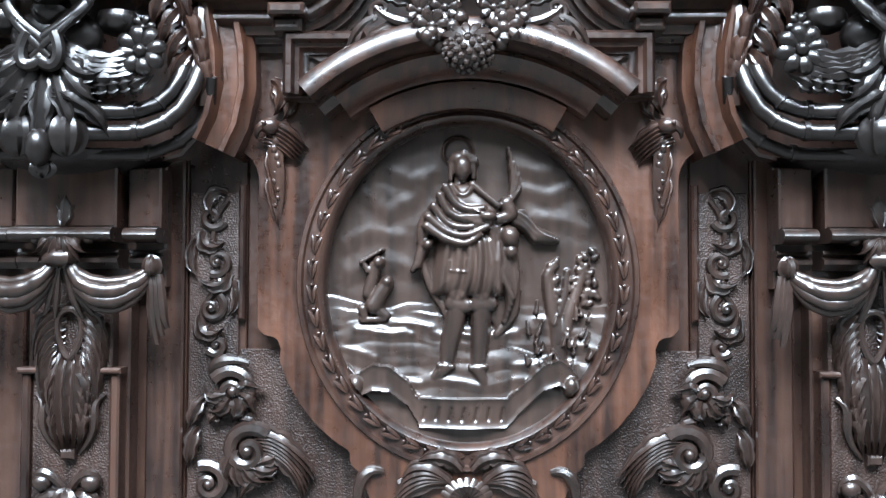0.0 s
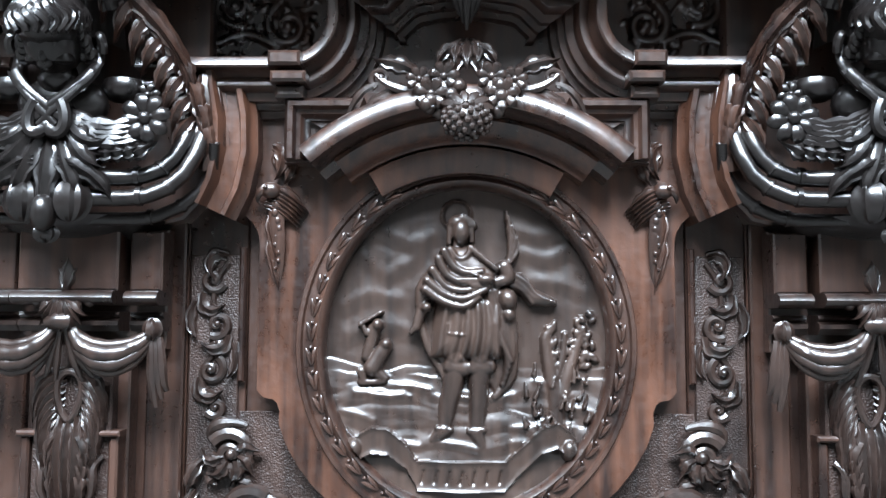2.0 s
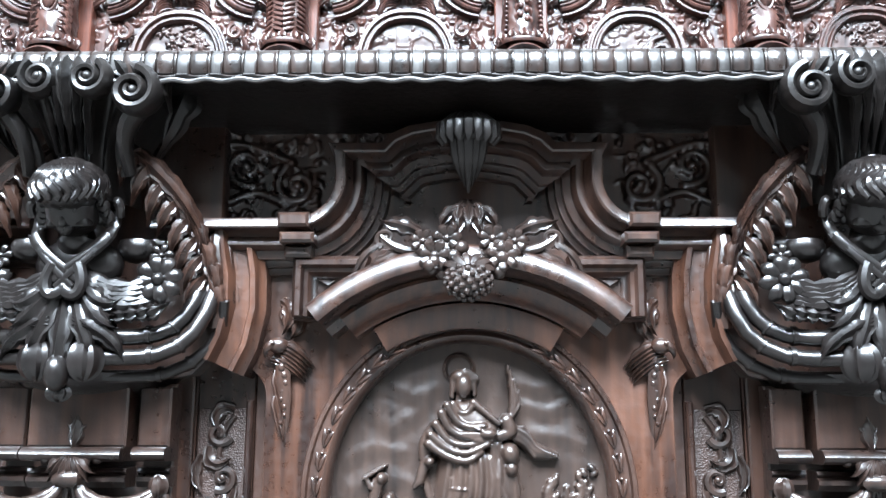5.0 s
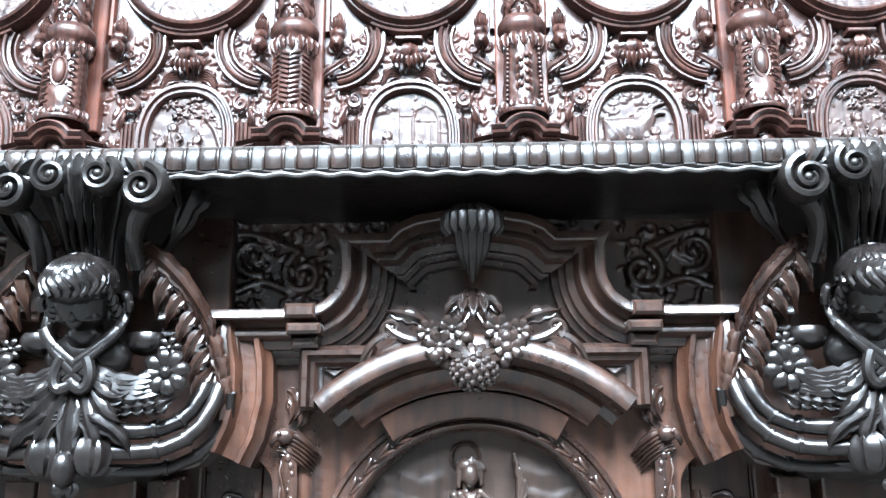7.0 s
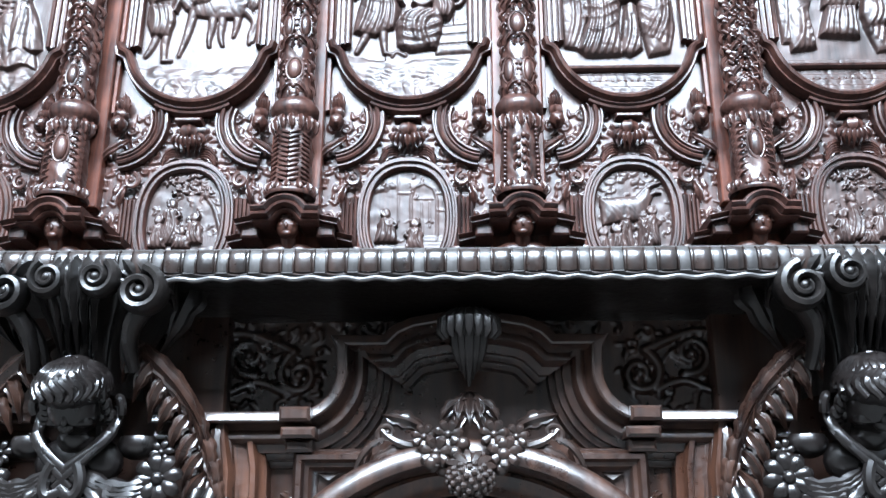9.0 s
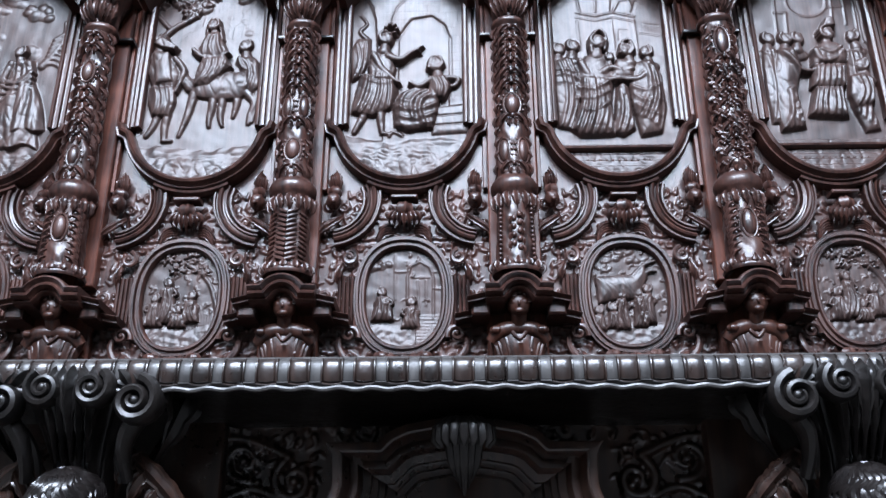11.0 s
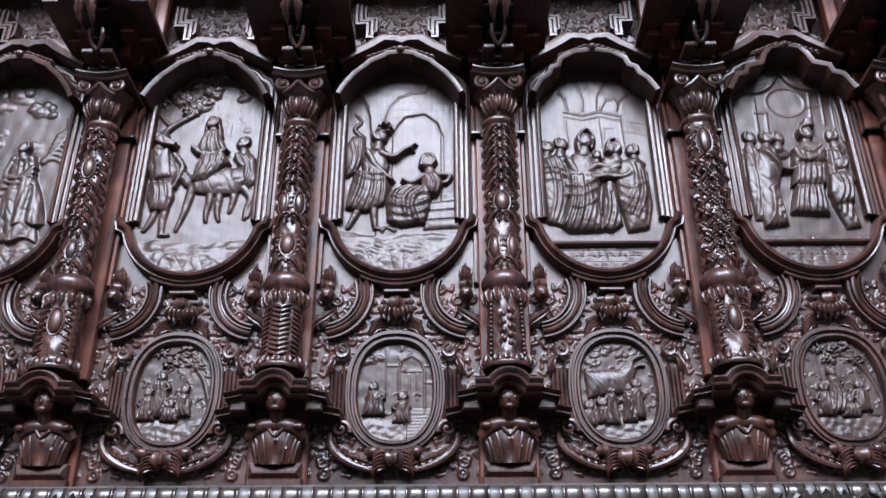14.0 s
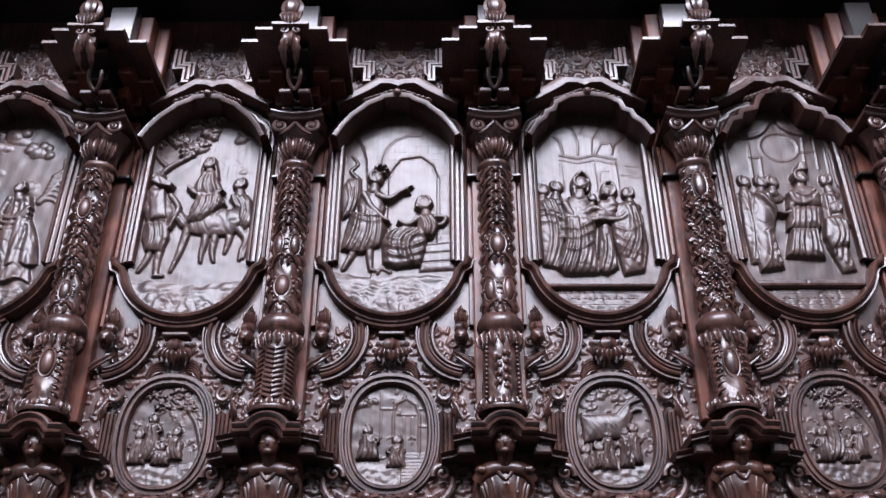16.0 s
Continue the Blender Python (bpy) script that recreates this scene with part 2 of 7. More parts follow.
# ---- carved relief as a surface of heights over a grid ----
def wavy(U, V, seed, size, n=14):
    """Smooth uneven field, about -1 to 1."""
    g = np.random.RandomState(seed)
    out = np.zeros_like(U)
    for _ in range(n):
        a, k, ph = g.uniform(0, 2 * math.pi), g.uniform(0.5, 1.6) / size, g.uniform(0, 6.28)
        out += np.sin((U * math.cos(a) + V * math.sin(a)) * k * 6.28 + ph)
    return out / math.sqrt(n)


class Relief:
    def __init__(self, u0, u1, v0, v1, step, base=0.0):
        self.u, self.v = np.arange(u0, u1 + step / 2, step), np.arange(v0, v1 + step / 2, step)
        self.U, self.V = np.meshgrid(self.u, self.v)
        self.H = np.full_like(self.U, base)

    def near(self, u0, v0, u1, v1):
        du, dv = u1 - u0, v1 - v0
        t = np.clip(((self.U - u0) * du + (self.V - v0) * dv) / (du * du + dv * dv + 1e-9), 0, 1)
        return np.hypot(self.U - u0 - t * du, self.V - v0 - t * dv), t

    def limb(self, u0, v0, u1, v1, r0, r1, base=0.0, k=0.8):
        """A rounded limb, lying on a ground at that height."""
        d, t = self.near(u0, v0, u1, v1)
        r = r0 + (r1 - r0) * t
        h = base + k * r * np.sqrt(np.clip(1 - (d / r) ** 2, 0, 1))
        self.H = np.where(d < r, np.maximum(self.H, h), self.H)
        return self

    def blob(self, u, v, ru, rv, h, base=0.0, turn=0.0):
        c, s = math.cos(radians(turn)), math.sin(radians(turn))
        a, b = ((self.U - u) * c + (self.V - v) * s) / ru, (-(self.U - u) * s + (self.V - v) * c) / rv
        q = a * a + b * b
        self.H = np.where(q < 1, np.maximum(self.H, base + h * np.sqrt(np.clip(1 - q, 0, 1))), self.H)
        return self

    def line(self, pts, w, h, floor=None):
        """A raised (h > 0) or cut (h < 0) line through points."""
        best = np.full_like(self.U, 1e9)
        for (a, b), (c, d) in zip(pts[:-1], pts[1:]):
            best = np.minimum(best, self.near(a, b, c, d)[0])
        add = h * np.exp(-(best / w) ** 2)
        if floor is not None:
            add = np.where(self.H > floor, add, 0)
        self.H = self.H + add
        return self

    def curve(self, pts, r0, r1, base=0.0, k=0.8):
        """A bent limb through points, thinning from r0 to r1."""
        p = np.array(pts, float)
        fine = [tuple(p[0])]
        for i in range(len(p) - 1):
            a, b, c, d = p[max(i - 1, 0)], p[i], p[i + 1], p[min(i + 2, len(p) - 1)]
            for t in (0.25, 0.5, 0.75, 1.0):
                fine.append(tuple(0.5 * (2 * b + (c - a) * t + (2 * a - 5 * b + 4 * c - d) * t * t + (3 * b - a - 3 * c + d) * t ** 3)))
        n = len(fine) - 1
        for i in range(n):
            self.limb(*fine[i], *fine[i + 1], r0 + (r1 - r0) * i / n, r0 + (r1 - r0) * (i + 1) / n, base, k)
        return self

    def body(self, outline, h, base=0.0, edge=26.0):
        """A full form over an outline: it rises from its edge in a quarter round."""
        p = outline + outline[:1]
        best, inside = np.full_like(self.U, 1e9), np.zeros_like(self.U, bool)
        for (a, b), (c, d) in zip(p[:-1], p[1:]):
            best = np.minimum(best, self.near(a, b, c, d)[0])
            if b != d:
                inside ^= ((b > self.V) != (d > self.V)) & (self.U < (c - a) * (self.V - b) / (d - b) + a)
        q = np.clip(best / edge, 0, 1)
        self.H = np.where(inside, np.maximum(self.H, base + h * (0.25 + 0.75 * np.sqrt(np.clip(1 - (1 - q) ** 2, 0, 1)))), self.H)
        return self

    def folds(self, a, b, n, w, h, floor, bend=0.0, seed=0):
        """n ridges of cloth that run from the line a (two points) to the line b, with cuts between."""
        g = np.random.RandomState(seed)
        for i in range(n):
            q = (i + 0.5) / n
            p0 = [a[0][k] + (a[1][k] - a[0][k]) * q for k in (0, 1)]
            p1 = [b[0][k] + (b[1][k] - b[0][k]) * q for k in (0, 1)]
            dx, dy = p1[0] - p0[0], p1[1] - p0[1]
            e = bend + g.uniform(-0.06, 0.06)
            pts = [(p0[0] + dx * t - dy * e * math.sin(math.pi * t), p0[1] + dy * t + dx * e * math.sin(math.pi * t)) for t in np.linspace(0, 1, 7)]
            self.line(pts, w, h * g.uniform(0.7, 1.2), floor)
            k = w * 1.5
            self.line([(x + k, y) for x, y in pts], w * 0.7, -h * 0.4, floor)
        return self

    def robe(self, u, v, w0, w1, height, h, lean=0.0, seed=0, base=0.0, folds=7):
        """A hanging robe from its top (u, v): it widens downwards and falls in sharp folds."""
        t = np.clip((v - self.V) / height, 0, 1)
        g = np.random.RandomState(seed)
        ph, bend = g.uniform(0, 6), g.uniform(-1.6, 1.6)
        waist = 1 - 0.16 * np.exp(-((t - 0.28) / 0.14) ** 2)
        w = (w0 + (w1 - w0) * t ** 0.8) * waist
        sway = 0.16 * w0 * np.sin(t * 4.2 + ph)
        x = (self.U - u - lean * t * height - sway) / w
        hem = v - height * (1 + 0.03 * np.sin(x * 6 + ph))
        inside = (np.abs(x) < 1) & (self.V < v + w0 * 0.3) & (self.V > hem)
        q = x * folds * 0.62 + bend * t * 2.4 + ph + 0.9 * np.sin(t * 4 + ph)
        fold = (np.abs(np.sin(q)) - 0.62) * (0.16 + 0.34 * t) + (np.abs(np.sin(q * 1.7 + t * 3)) - 0.6) * 0.14
        cross = (np.abs(np.sin((t * 9 + x * bend * 1.6) + ph)) - 0.6) * 0.16 * np.exp(-((t - 0.3) / 0.22) ** 2)
        top = np.sqrt(np.clip(1 - x * x, 0, 1)) ** 0.7 * (0.78 + 0.22 * t)
        self.H = np.where(inside, np.maximum(self.H, base + h * top * (1 + fold + cross)), self.H)
        return self

    def head(self, u, v, s, h, base, face=1, seed=0):
        """Plain carved head: skull, hair in locks and the jaw turned to one side."""
        self.limb(u - face * s, v - 4 * s, u - face * 2 * s, v - 11 * s, 3.0 * s, 4.6 * s, base - h * 0.2, 1.0)
        self.blob(u - face * 2 * s, v - 14.5 * s, 8.5 * s, 5.5 * s, h * 0.26, base - h * 0.3, -8 * face)
        self.blob(u, v, 4.3 * s, 5.8 * s, h * 0.34, base, -12 * face)
        self.blob(u + face * 1.2 * s, v - 2.2 * s, 3.2 * s, 3.6 * s, h * 0.32, base + h * 0.06)
        for q in range(9):
            a = 0.5 + 0.33 * q
            c, d = u - face * (1.0 * s + 3.9 * s * math.sin(a)), v + 1.2 * s + 4.6 * s * math.cos(a)
            self.blob(c, d, 2.0 * s, 1.5 * s, h * 0.2, base + h * 0.14, 40 * q + seed)
        self.blob(u + face * 3.7 * s, v - 0.6 * s, 1.2 * s, 0.9 * s, h * 0.16, base + h * 0.16)
        return self

    def figure(self, u, v, size, h=30.0, lean=0.0, seed=0, face=1, base=0.0, seated=False):
        """A robed carved figure, plain-faced; v is the foot, size its height."""
        g = np.random.RandomState(seed)
        s = size / 100.0
        sh = v + size * (0.82 if not seated else 0.80)
        du = lean * size
        U0 = u + du
        self.robe(U0, sh, 10 * s, (20 + 7 * g.rand()) * s * (1.4 if seated else 1), sh - v, h * 0.72, -lean, seed, base, 5)
        self.robe(U0 - face * 3 * s, sh - 2 * s, 9.5 * s, 17 * s, size * g.uniform(0.5, 0.66), h * 0.86, g.uniform(-0.12, 0.12) - lean, seed + 5, base, 6)
        sw = g.choice((-1, 1))
        for q in range(4):                      # the mantle slung across the hips
            y = sh - (20 + 5.2 * q) * s
            c = [(U0 - sw * 12 * s, y + 9 * s), (U0 - sw * 4 * s, y - 1 * s), (U0 + sw * 6 * s, y - 1 * s), (U0 + sw * 12 * s, y + 5 * s - 3 * q * s)]
            self.curve(c, 2.4 * s, 1.2 * s, base + h * (0.70 - 0.05 * q), 0.8)
        for q in range(3):                      # loose ends that fall beside the legs
            e = U0 + sw * (10 + 2.6 * q) * s
            self.curve([(e, sh - 24 * s), (e + sw * 2 * s, sh - 40 * s), (e + sw * g.uniform(-2, 4) * s, sh - (54 + 6 * q) * s)], 2.3 * s, 1.4 * s, base + h * 0.35, 1.0)
        knee = (U0 * 0.5 + u * 0.5 + face * 5 * s, v + size * 0.29)
        if not seated:
            self.curve([(U0 + face * 2 * s, v + size * 0.46), knee, (u + face * 3 * s, v + 2 * s)], 5.2 * s, 3.2 * s, base + h * 0.5, 0.8)
        self.limb(u + face * 4 * s, v + 1.5 * s, u + face * 10 * s, v, 2.2 * s, 1.6 * s, base + h * 0.45, 1.0)
        el = (U0 - 11.5 * s, sh - (15 + 4 * g.rand()) * s)
        self.curve([(U0 - 7.5 * s, sh - 2 * s), el, (U0 + face * 4 * s - 2 * s, sh - (16 + 6 * g.rand()) * s)], 3.7 * s, 2.1 * s, base + h * 0.58)
        el = (U0 + 11.5 * s, sh - (13 + 4 * g.rand()) * s)
        hand = (U0 + face * (14 + 4 * g.rand()) * s, sh - (8 + 14 * g.rand()) * s)
        self.curve([(U0 + 7.5 * s, sh - 2 * s), el if face > 0 else (U0 + 9 * s, sh - 12 * s), hand if face > 0 else (U0 + 1 * s, sh - 19 * s)], 3.7 * s, 2.0 * s, base + h * 0.55)
        if seated:
            kn = (U0 + face * 19 * s, v + size * 0.40)
            self.curve([(U0, v + size * 0.40), (U0 + face * 10 * s, v + size * 0.44), kn, (U0 + face * 19 * s, v + size * 0.2), (U0 + face * 20 * s, v + 2 * s)], 7 * s, 4.5 * s, base + h * 0.5)
            for q in range(5):
                self.curve([(U0 + face * (1 + 3.5 * q) * s, v + size * 0.45), (U0 + face * (3 + 3.5 * q) * s, v + size * 0.25), (U0 + face * (0 + 4.6 * q) * s, v + 2 * s)], 2.0 * s, 1.6 * s, base + h * 0.62, 0.9)
        hu, hv = U0 + face * 1.5 * s, sh + 9.5 * s
        self.limb(U0, sh - 2 * s, hu, hv - 3 * s, 3.2 * s, 2.8 * s, base + h * 0.55)
        return self.head(hu, hv, s, h, base + h * 0.6, face, seed)

    def chisel(self, seed, size, amp, floor):
        """Sharp uneven cuts over all that stands proud of the ground."""
        w = np.abs(wavy(self.U + 0.35 * self.V, self.V * 0.45, seed, size, 9))
        self.H = self.H - np.where(self.H > floor, amp * np.exp(-(w / 0.35) ** 2) - amp * 0.3, 0) * np.clip((self.H - floor) / 10, 0, 1)
        return self

    def soften(self, n):
        """Wears the sharpest edges down."""
        for _ in range(n):
            p = np.pad(self.H, 1, mode="edge")
            self.H = (4 * self.H + p[:-2, 1:-1] + p[2:, 1:-1] + p[1:-1, :-2] + p[1:-1, 2:]) / 8
        return self

    def cloud(self, u, v, r, h, seed=0, n=7):
        g = np.random.RandomState(seed)
        for _ in range(n):
            self.blob(u + g.uniform(-1, 1) * r, v + g.uniform(-0.5, 0.5) * r, r * g.uniform(0.3, 0.5), r * g.uniform(0.22, 0.4), h * g.uniform(0.5, 1), 0, g.uniform(-30, 30))
        return self

    def shape(self, inside=None):
        n, m = self.U.shape
        ids = np.arange(n * m).reshape(n, m)
        q = np.stack([ids[:-1, :-1], ids[:-1, 1:], ids[1:, 1:], ids[1:, :-1]], -1).reshape(-1, 4)
        pts = np.stack([self.U.ravel(), self.V.ravel(), self.H.ravel()], 1)
        if inside is not None:
            ok = inside(self.U, self.V).ravel()
            q = q[ok[q].all(1)]
            used = np.unique(q)
            new_id = np.full(n * m, -1)
            new_id[used] = np.arange(len(used))
            pts, q = pts[used], new_id[q]
        s = Shape()
        s.v, s.f = [tuple(p) for p in pts.tolist()], [tuple(f) for f in q.tolist()]
        return s



# ---- the room: nave walls, floor, ceiling with clerestory windows behind ----
def slab(name, x0, x1, y0, y1, z0, z1, mat, label, category):
    s = Shape()
    s.box(x0 * 1000, x1 * 1000, z0 * 1000, z1 * 1000, -y1 * 1000, -y0 * 1000, 1.0)
    ob = part(name, s, mat)
    return tagged(ob, label, category, kind="structure")


slab("floor", -7, 7, -7.5, 3.6, -0.2, 0.0, MARBLE, "worn dark grey marble choir floor", "floor")
slab("ceiling", -7, 7, -7.5, 3.6, 15.5, 15.8, LIMESTONE, "grey limestone vault over the choir", "ceiling")
slab("wall_west", -7.4, -7.0, -7.5, 3.6, 0.0, 15.5, LIMESTONE, "grey limestone nave wall", "wall")
slab("wall_east", 7.0, 7.4, -7.5, 3.6, 0.0, 15.5, LIMESTONE, "grey limestone nave wall", "wall")
slab("wall_north", -7, 7, 3.6, 4.0, 0.0, 15.5, LIMESTONE, "grey limestone wall behind the stalls", "wall")
WY0, WY1, WZ0, WZ1 = -7.5, -7.0, 8.1, 14.1
slab("wall_south", -7, 7, WY0, WY1, 0.0, WZ0, LIMESTONE, "grey limestone wall under the clerestory", "wall")
slab("wall_south_top", -7, 7, WY0, WY1, WZ1, 15.5, LIMESTONE, "grey limestone wall over the clerestory", "wall")
edges = [-7.0] + [e for c, w in WIN for e in (c - w / 2, c + w / 2)] + [7.0]
for a, b in zip(edges[::2], edges[1::2]):
    slab("wall_south_pier", a, b, WY0, WY1, WZ0, WZ1, LIMESTONE, "grey limestone pier between high windows", "wall")
slab("platform", -7, 7, 1.30, 3.6, 0.0, 0.62, RED, "raised wooden platform of the upper stalls", "platform")

# ---- lower stall back: one bay, 770 mm wide ----
X0, YB, Z0, BAY = 0.0685, 1.255, 1.446, 0.77
PANEL_HALF = [(227, 262), (227, 223), (239, 150), (240, 136), (236, 131), (229, 130), (222, 126), (217, 120), (214, 111), (213, 100), (213, -48), (205, -55), (193, -57), (189, -68), (190, -80),
              (182, -102), (169, -124), (153, -144), (135, -160), (118, -171), (118, -183), (107, -194), (96, -222)]
ENT_HALF = [(0, 394), (33, 391), (62, 386), (82, 377), (92, 367), (148, 367), (141, 352)] + arc(182, 328, 42, 172, 262, 12) + [(196, 286), (330, 286)]
ENT_PROFILE = [(0, 20), (0, 64), (-1, 69), (-3, 70.5), (-10, 72.4), (-12, 71), (-13, 60), (-18, 54), (-22, 57), (-27, 57), (-31, 52), (-32, 46), (-36, 45), (-40, 44), (-41, 37), (-44, 36), (-47, 36), (-48, 29), (-52, 28), (-54, 28), (-56, 20), (-56, 10)]


def oval(a, b, cv=0, n=72):
    return [(a * math.cos(2 * math.pi * i / n), cv + b * math.sin(2 * math.pi * i / n)) for i in range(n)]


def lower_bay(x):
    stall = thing("choir_stall_back", x, YB, Z0, "dark carved mahogany stall back with an oval saint medallion", "stall back", "lower stall backs")
    for a, b in ((-392.6, -290), (-290, -228), (-228, 228), (228, 290), (290, 392.6)):
        board = Shape()
        board.box(a + 0.6, b - 0.6, -900, 470, -30, -0.5 if abs(a + b) < 5 else 0, 1)
        part("back_board", board, MAHOGANY, stall)
    panel = Shape()
    outline = PANEL_HALF + [(-u, v) for u, v in reversed(PANEL_HALF)]
    out = np.array(outline)
    hole = oval(150, 166, 0, 320)
    # the raised panel round the oval: a band from the outline to the opening
    ray = []
    for u, v in hole:
        a = math.atan2(v / 166, u / 150)
        du, dv = math.cos(a) * 150, math.sin(a) * 166
        best = None
        for k in range(len(out)):
            p, q = out[k], out[(k + 1) % len(out)]
            den = du * (q[1] - p[1]) - dv * (q[0] - p[0])
            if abs(den) < 1e-6:
                continue
            t = (p[0] * (q[1] - p[1]) - p[1] * (q[0] - p[0])) / den
            w = (p[0] * dv - p[1] * du) / den
            if t > 0 and -0.001 <= w <= 1.001 and (best is None or t < best):
                best = t
        best = best or 1.3
        ray.append((du * best, dv * best))
    rows = []
    for (u, v), (a, b) in zip(hole, ray):
        rows.append([(a, b, 0), (a, b, 19), (a * 0.99 + u * 0.01, b * 0.99 + v * 0.01, 21), (u, v, 21), (u, v, 4)])
    panel.grid(rows, close_i=True)
    part("raised_panel", panel, RED, stall, "reddish mahogany raised panel with shouldered outline")
    rim = Shape()
    ring = oval(146, 163)
    rim.sweep(ring[::-1], [(-2, 2), (-2, 16), (1, 24), (5, 27), (8, 25), (10, 22), (20, 22), (22, 25), (26, 25), (28, 20)], closed=True)
    part("oval_frame", rim, MAHOGANY, stall, "moulded oval frame")
    ent = Shape()
    ent.sweep(both(ENT_HALF), ENT_PROFILE)
    part("entablature", ent, MAHOGANY, stall, "stepped entablature rising over the arch")
    back = Shape()
    back.prism([(-168, 192), (-110, 216), (-60, 236), (0, 244), (60, 236), (110, 216), (168, 192), (168, 262), (128, 300), (112, 350), (80, 384), (-80, 384), (-112, 350), (-128, 300), (-168, 262)], 2, 20, 1)
    part("tympanum", back, MAHOGANY, stall, "plain field behind the flowers")
    hood = Shape()
    hood.sweep(arc(0, 9, 245, 132, 48, 44), [(2, 10), (2, 74), (0, 80), (-3, 84.2), (-18, 88.3), (-21, 87), (-22, 84), (-22, 76), (-24, 72), (-26, 66), (-27, 56), (-36, 52), (-37, 10)])
    part("arch_hood", hood, MAHOGANY, stall, "projecting segmental arch hood with a pale edge")
    soff = Shape()
    soff.sweep(arc(0, 9, 214, 127, 53, 36), [(6, 10), (4, 62), (0, 63), (-6, 60), (-12, 54), (-16, 47), (-18, 42), (-20, 40), (-22, 10)])
    soff.sweep(arc(0, 9, 192, 121, 59, 36), [(2, 10), (1, 36), (-1, 39), (-24, 36), (-27, 33), (-28, 10)])
    part("inner_arch", soff, RED, stall, "stepped inner arch")
    for sgn in (-1, 1):
        rail = [(0, 10), (0, 58), (4, 64), (9, 64), (12, 58), (16, 57), (20, 48), (24, 46), (24, 10)]
        blk = Shape()
        blk.sweep([(sgn * u, v) for u, v in ((182, 184), (182, 246), (112, 246))], [(sgn * o, d) for o, d in rail])
        blk.prism([(sgn * u, v) for u, v in ((128, 182), (184, 182), (184, 250), (104, 250))][::sgn], 5, 44)
        part("corner_block", blk, MAHOGANY, stall, "mitred corner block beside the arch")
        # added triangle, tilted to the windows: shapes the glint of a recess
        facet = Shape()
        facet.cap([(sgn * 161, 226, 47), (sgn * 133, 226, 47), (sgn * 146, 217, 52)])
        facet.cap([(sgn * 133, 226, 47), (sgn * 161, 226, 47), (sgn * 161, 229, 40), (sgn * 133, 229, 40)])
        part("spandrel", facet, MAHOGANY, stall, "small three-cornered facet tilted up to give a glint")
        for a, b, lo, hi, d in ((158, 193, 257, 268, 82), (162, 190, 244, 256.5, 70), (164, 196, 274, 289, 80)):
            part("cornice_block", Shape().box(*sorted((sgn * a, sgn * b)), lo, hi, 20, d, 3), MAHOGANY, stall, "block where the cornice breaks forward")
    return stall


bay = lower_bay(X0)

# ---- desk over the lower stall ----
DESK = thing("book_desk", X0, YB, Z0, "long dark mahogany desk with a gadrooned front edge", "desk")
top = Shape()
top.box(-3000, 3000, 434, 440, -330, 140, 2)
part("desk_top", top, DUSTY, DESK)
soffit = Shape()
soffit.sweep([(-3000, 400), (3000, 400)], [(-6, 10), (-3, 60), (4, 80), (6, 118), (8, 140), (6, 148), (9, 150), (12, 148), (14, 140), (36, 138), (36, 10)])
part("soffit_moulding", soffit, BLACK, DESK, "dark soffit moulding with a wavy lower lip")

# ---- upper stalls ----
XU, YU, ZU, UB = -0.124, 3.09, 3.0, 0.75


# ---- carving of the lower stall ----
def flower(s, u, v, d, r, petals=8, tilt=0.35):
    """A carved open flower with a domed eye."""
    for k in range(petals):
        a = 2 * math.pi * k / petals + 0.2
        cu, cv = math.cos(a), math.sin(a)
        s.tube([(u + cu * r * q, v + cv * r * q, d + r * (0.25 + tilt * math.sin(q * 2.6))) for q in (0.15, 0.45, 0.75, 0.95, 1.05)],
               [r * w for w in (0.12, 0.24, 0.30, 0.22, 0.06)], 0.55, 7)
    s.ball(u, v, d + r * 0.45, r * 0.30, n=6)


def scroll(s, u, v, d, r, a0, turns, thick, flat=0.9):
    p = spiral(u, v, d, r, r * 0.12, a0, turns, 28, r * 0.25)
    s.tube(p, [thick * (1 - 0.6 * i / 28) for i in range(29)], flat, 7)
    s.ball(u, v, d + r * 0.25, r * 0.24, n=6)


def bezier(a, b, c, e, n=12):
    a, b, c, e = map(np.array, (a, b, c, e))
    t = np.linspace(0, 1, n + 1)[:, None]
    return [tuple(p) for p in (1 - t) ** 3 * a + 3 * (1 - t) ** 2 * t * b + 3 * (1 - t) * t * t * c + t ** 3 * e]


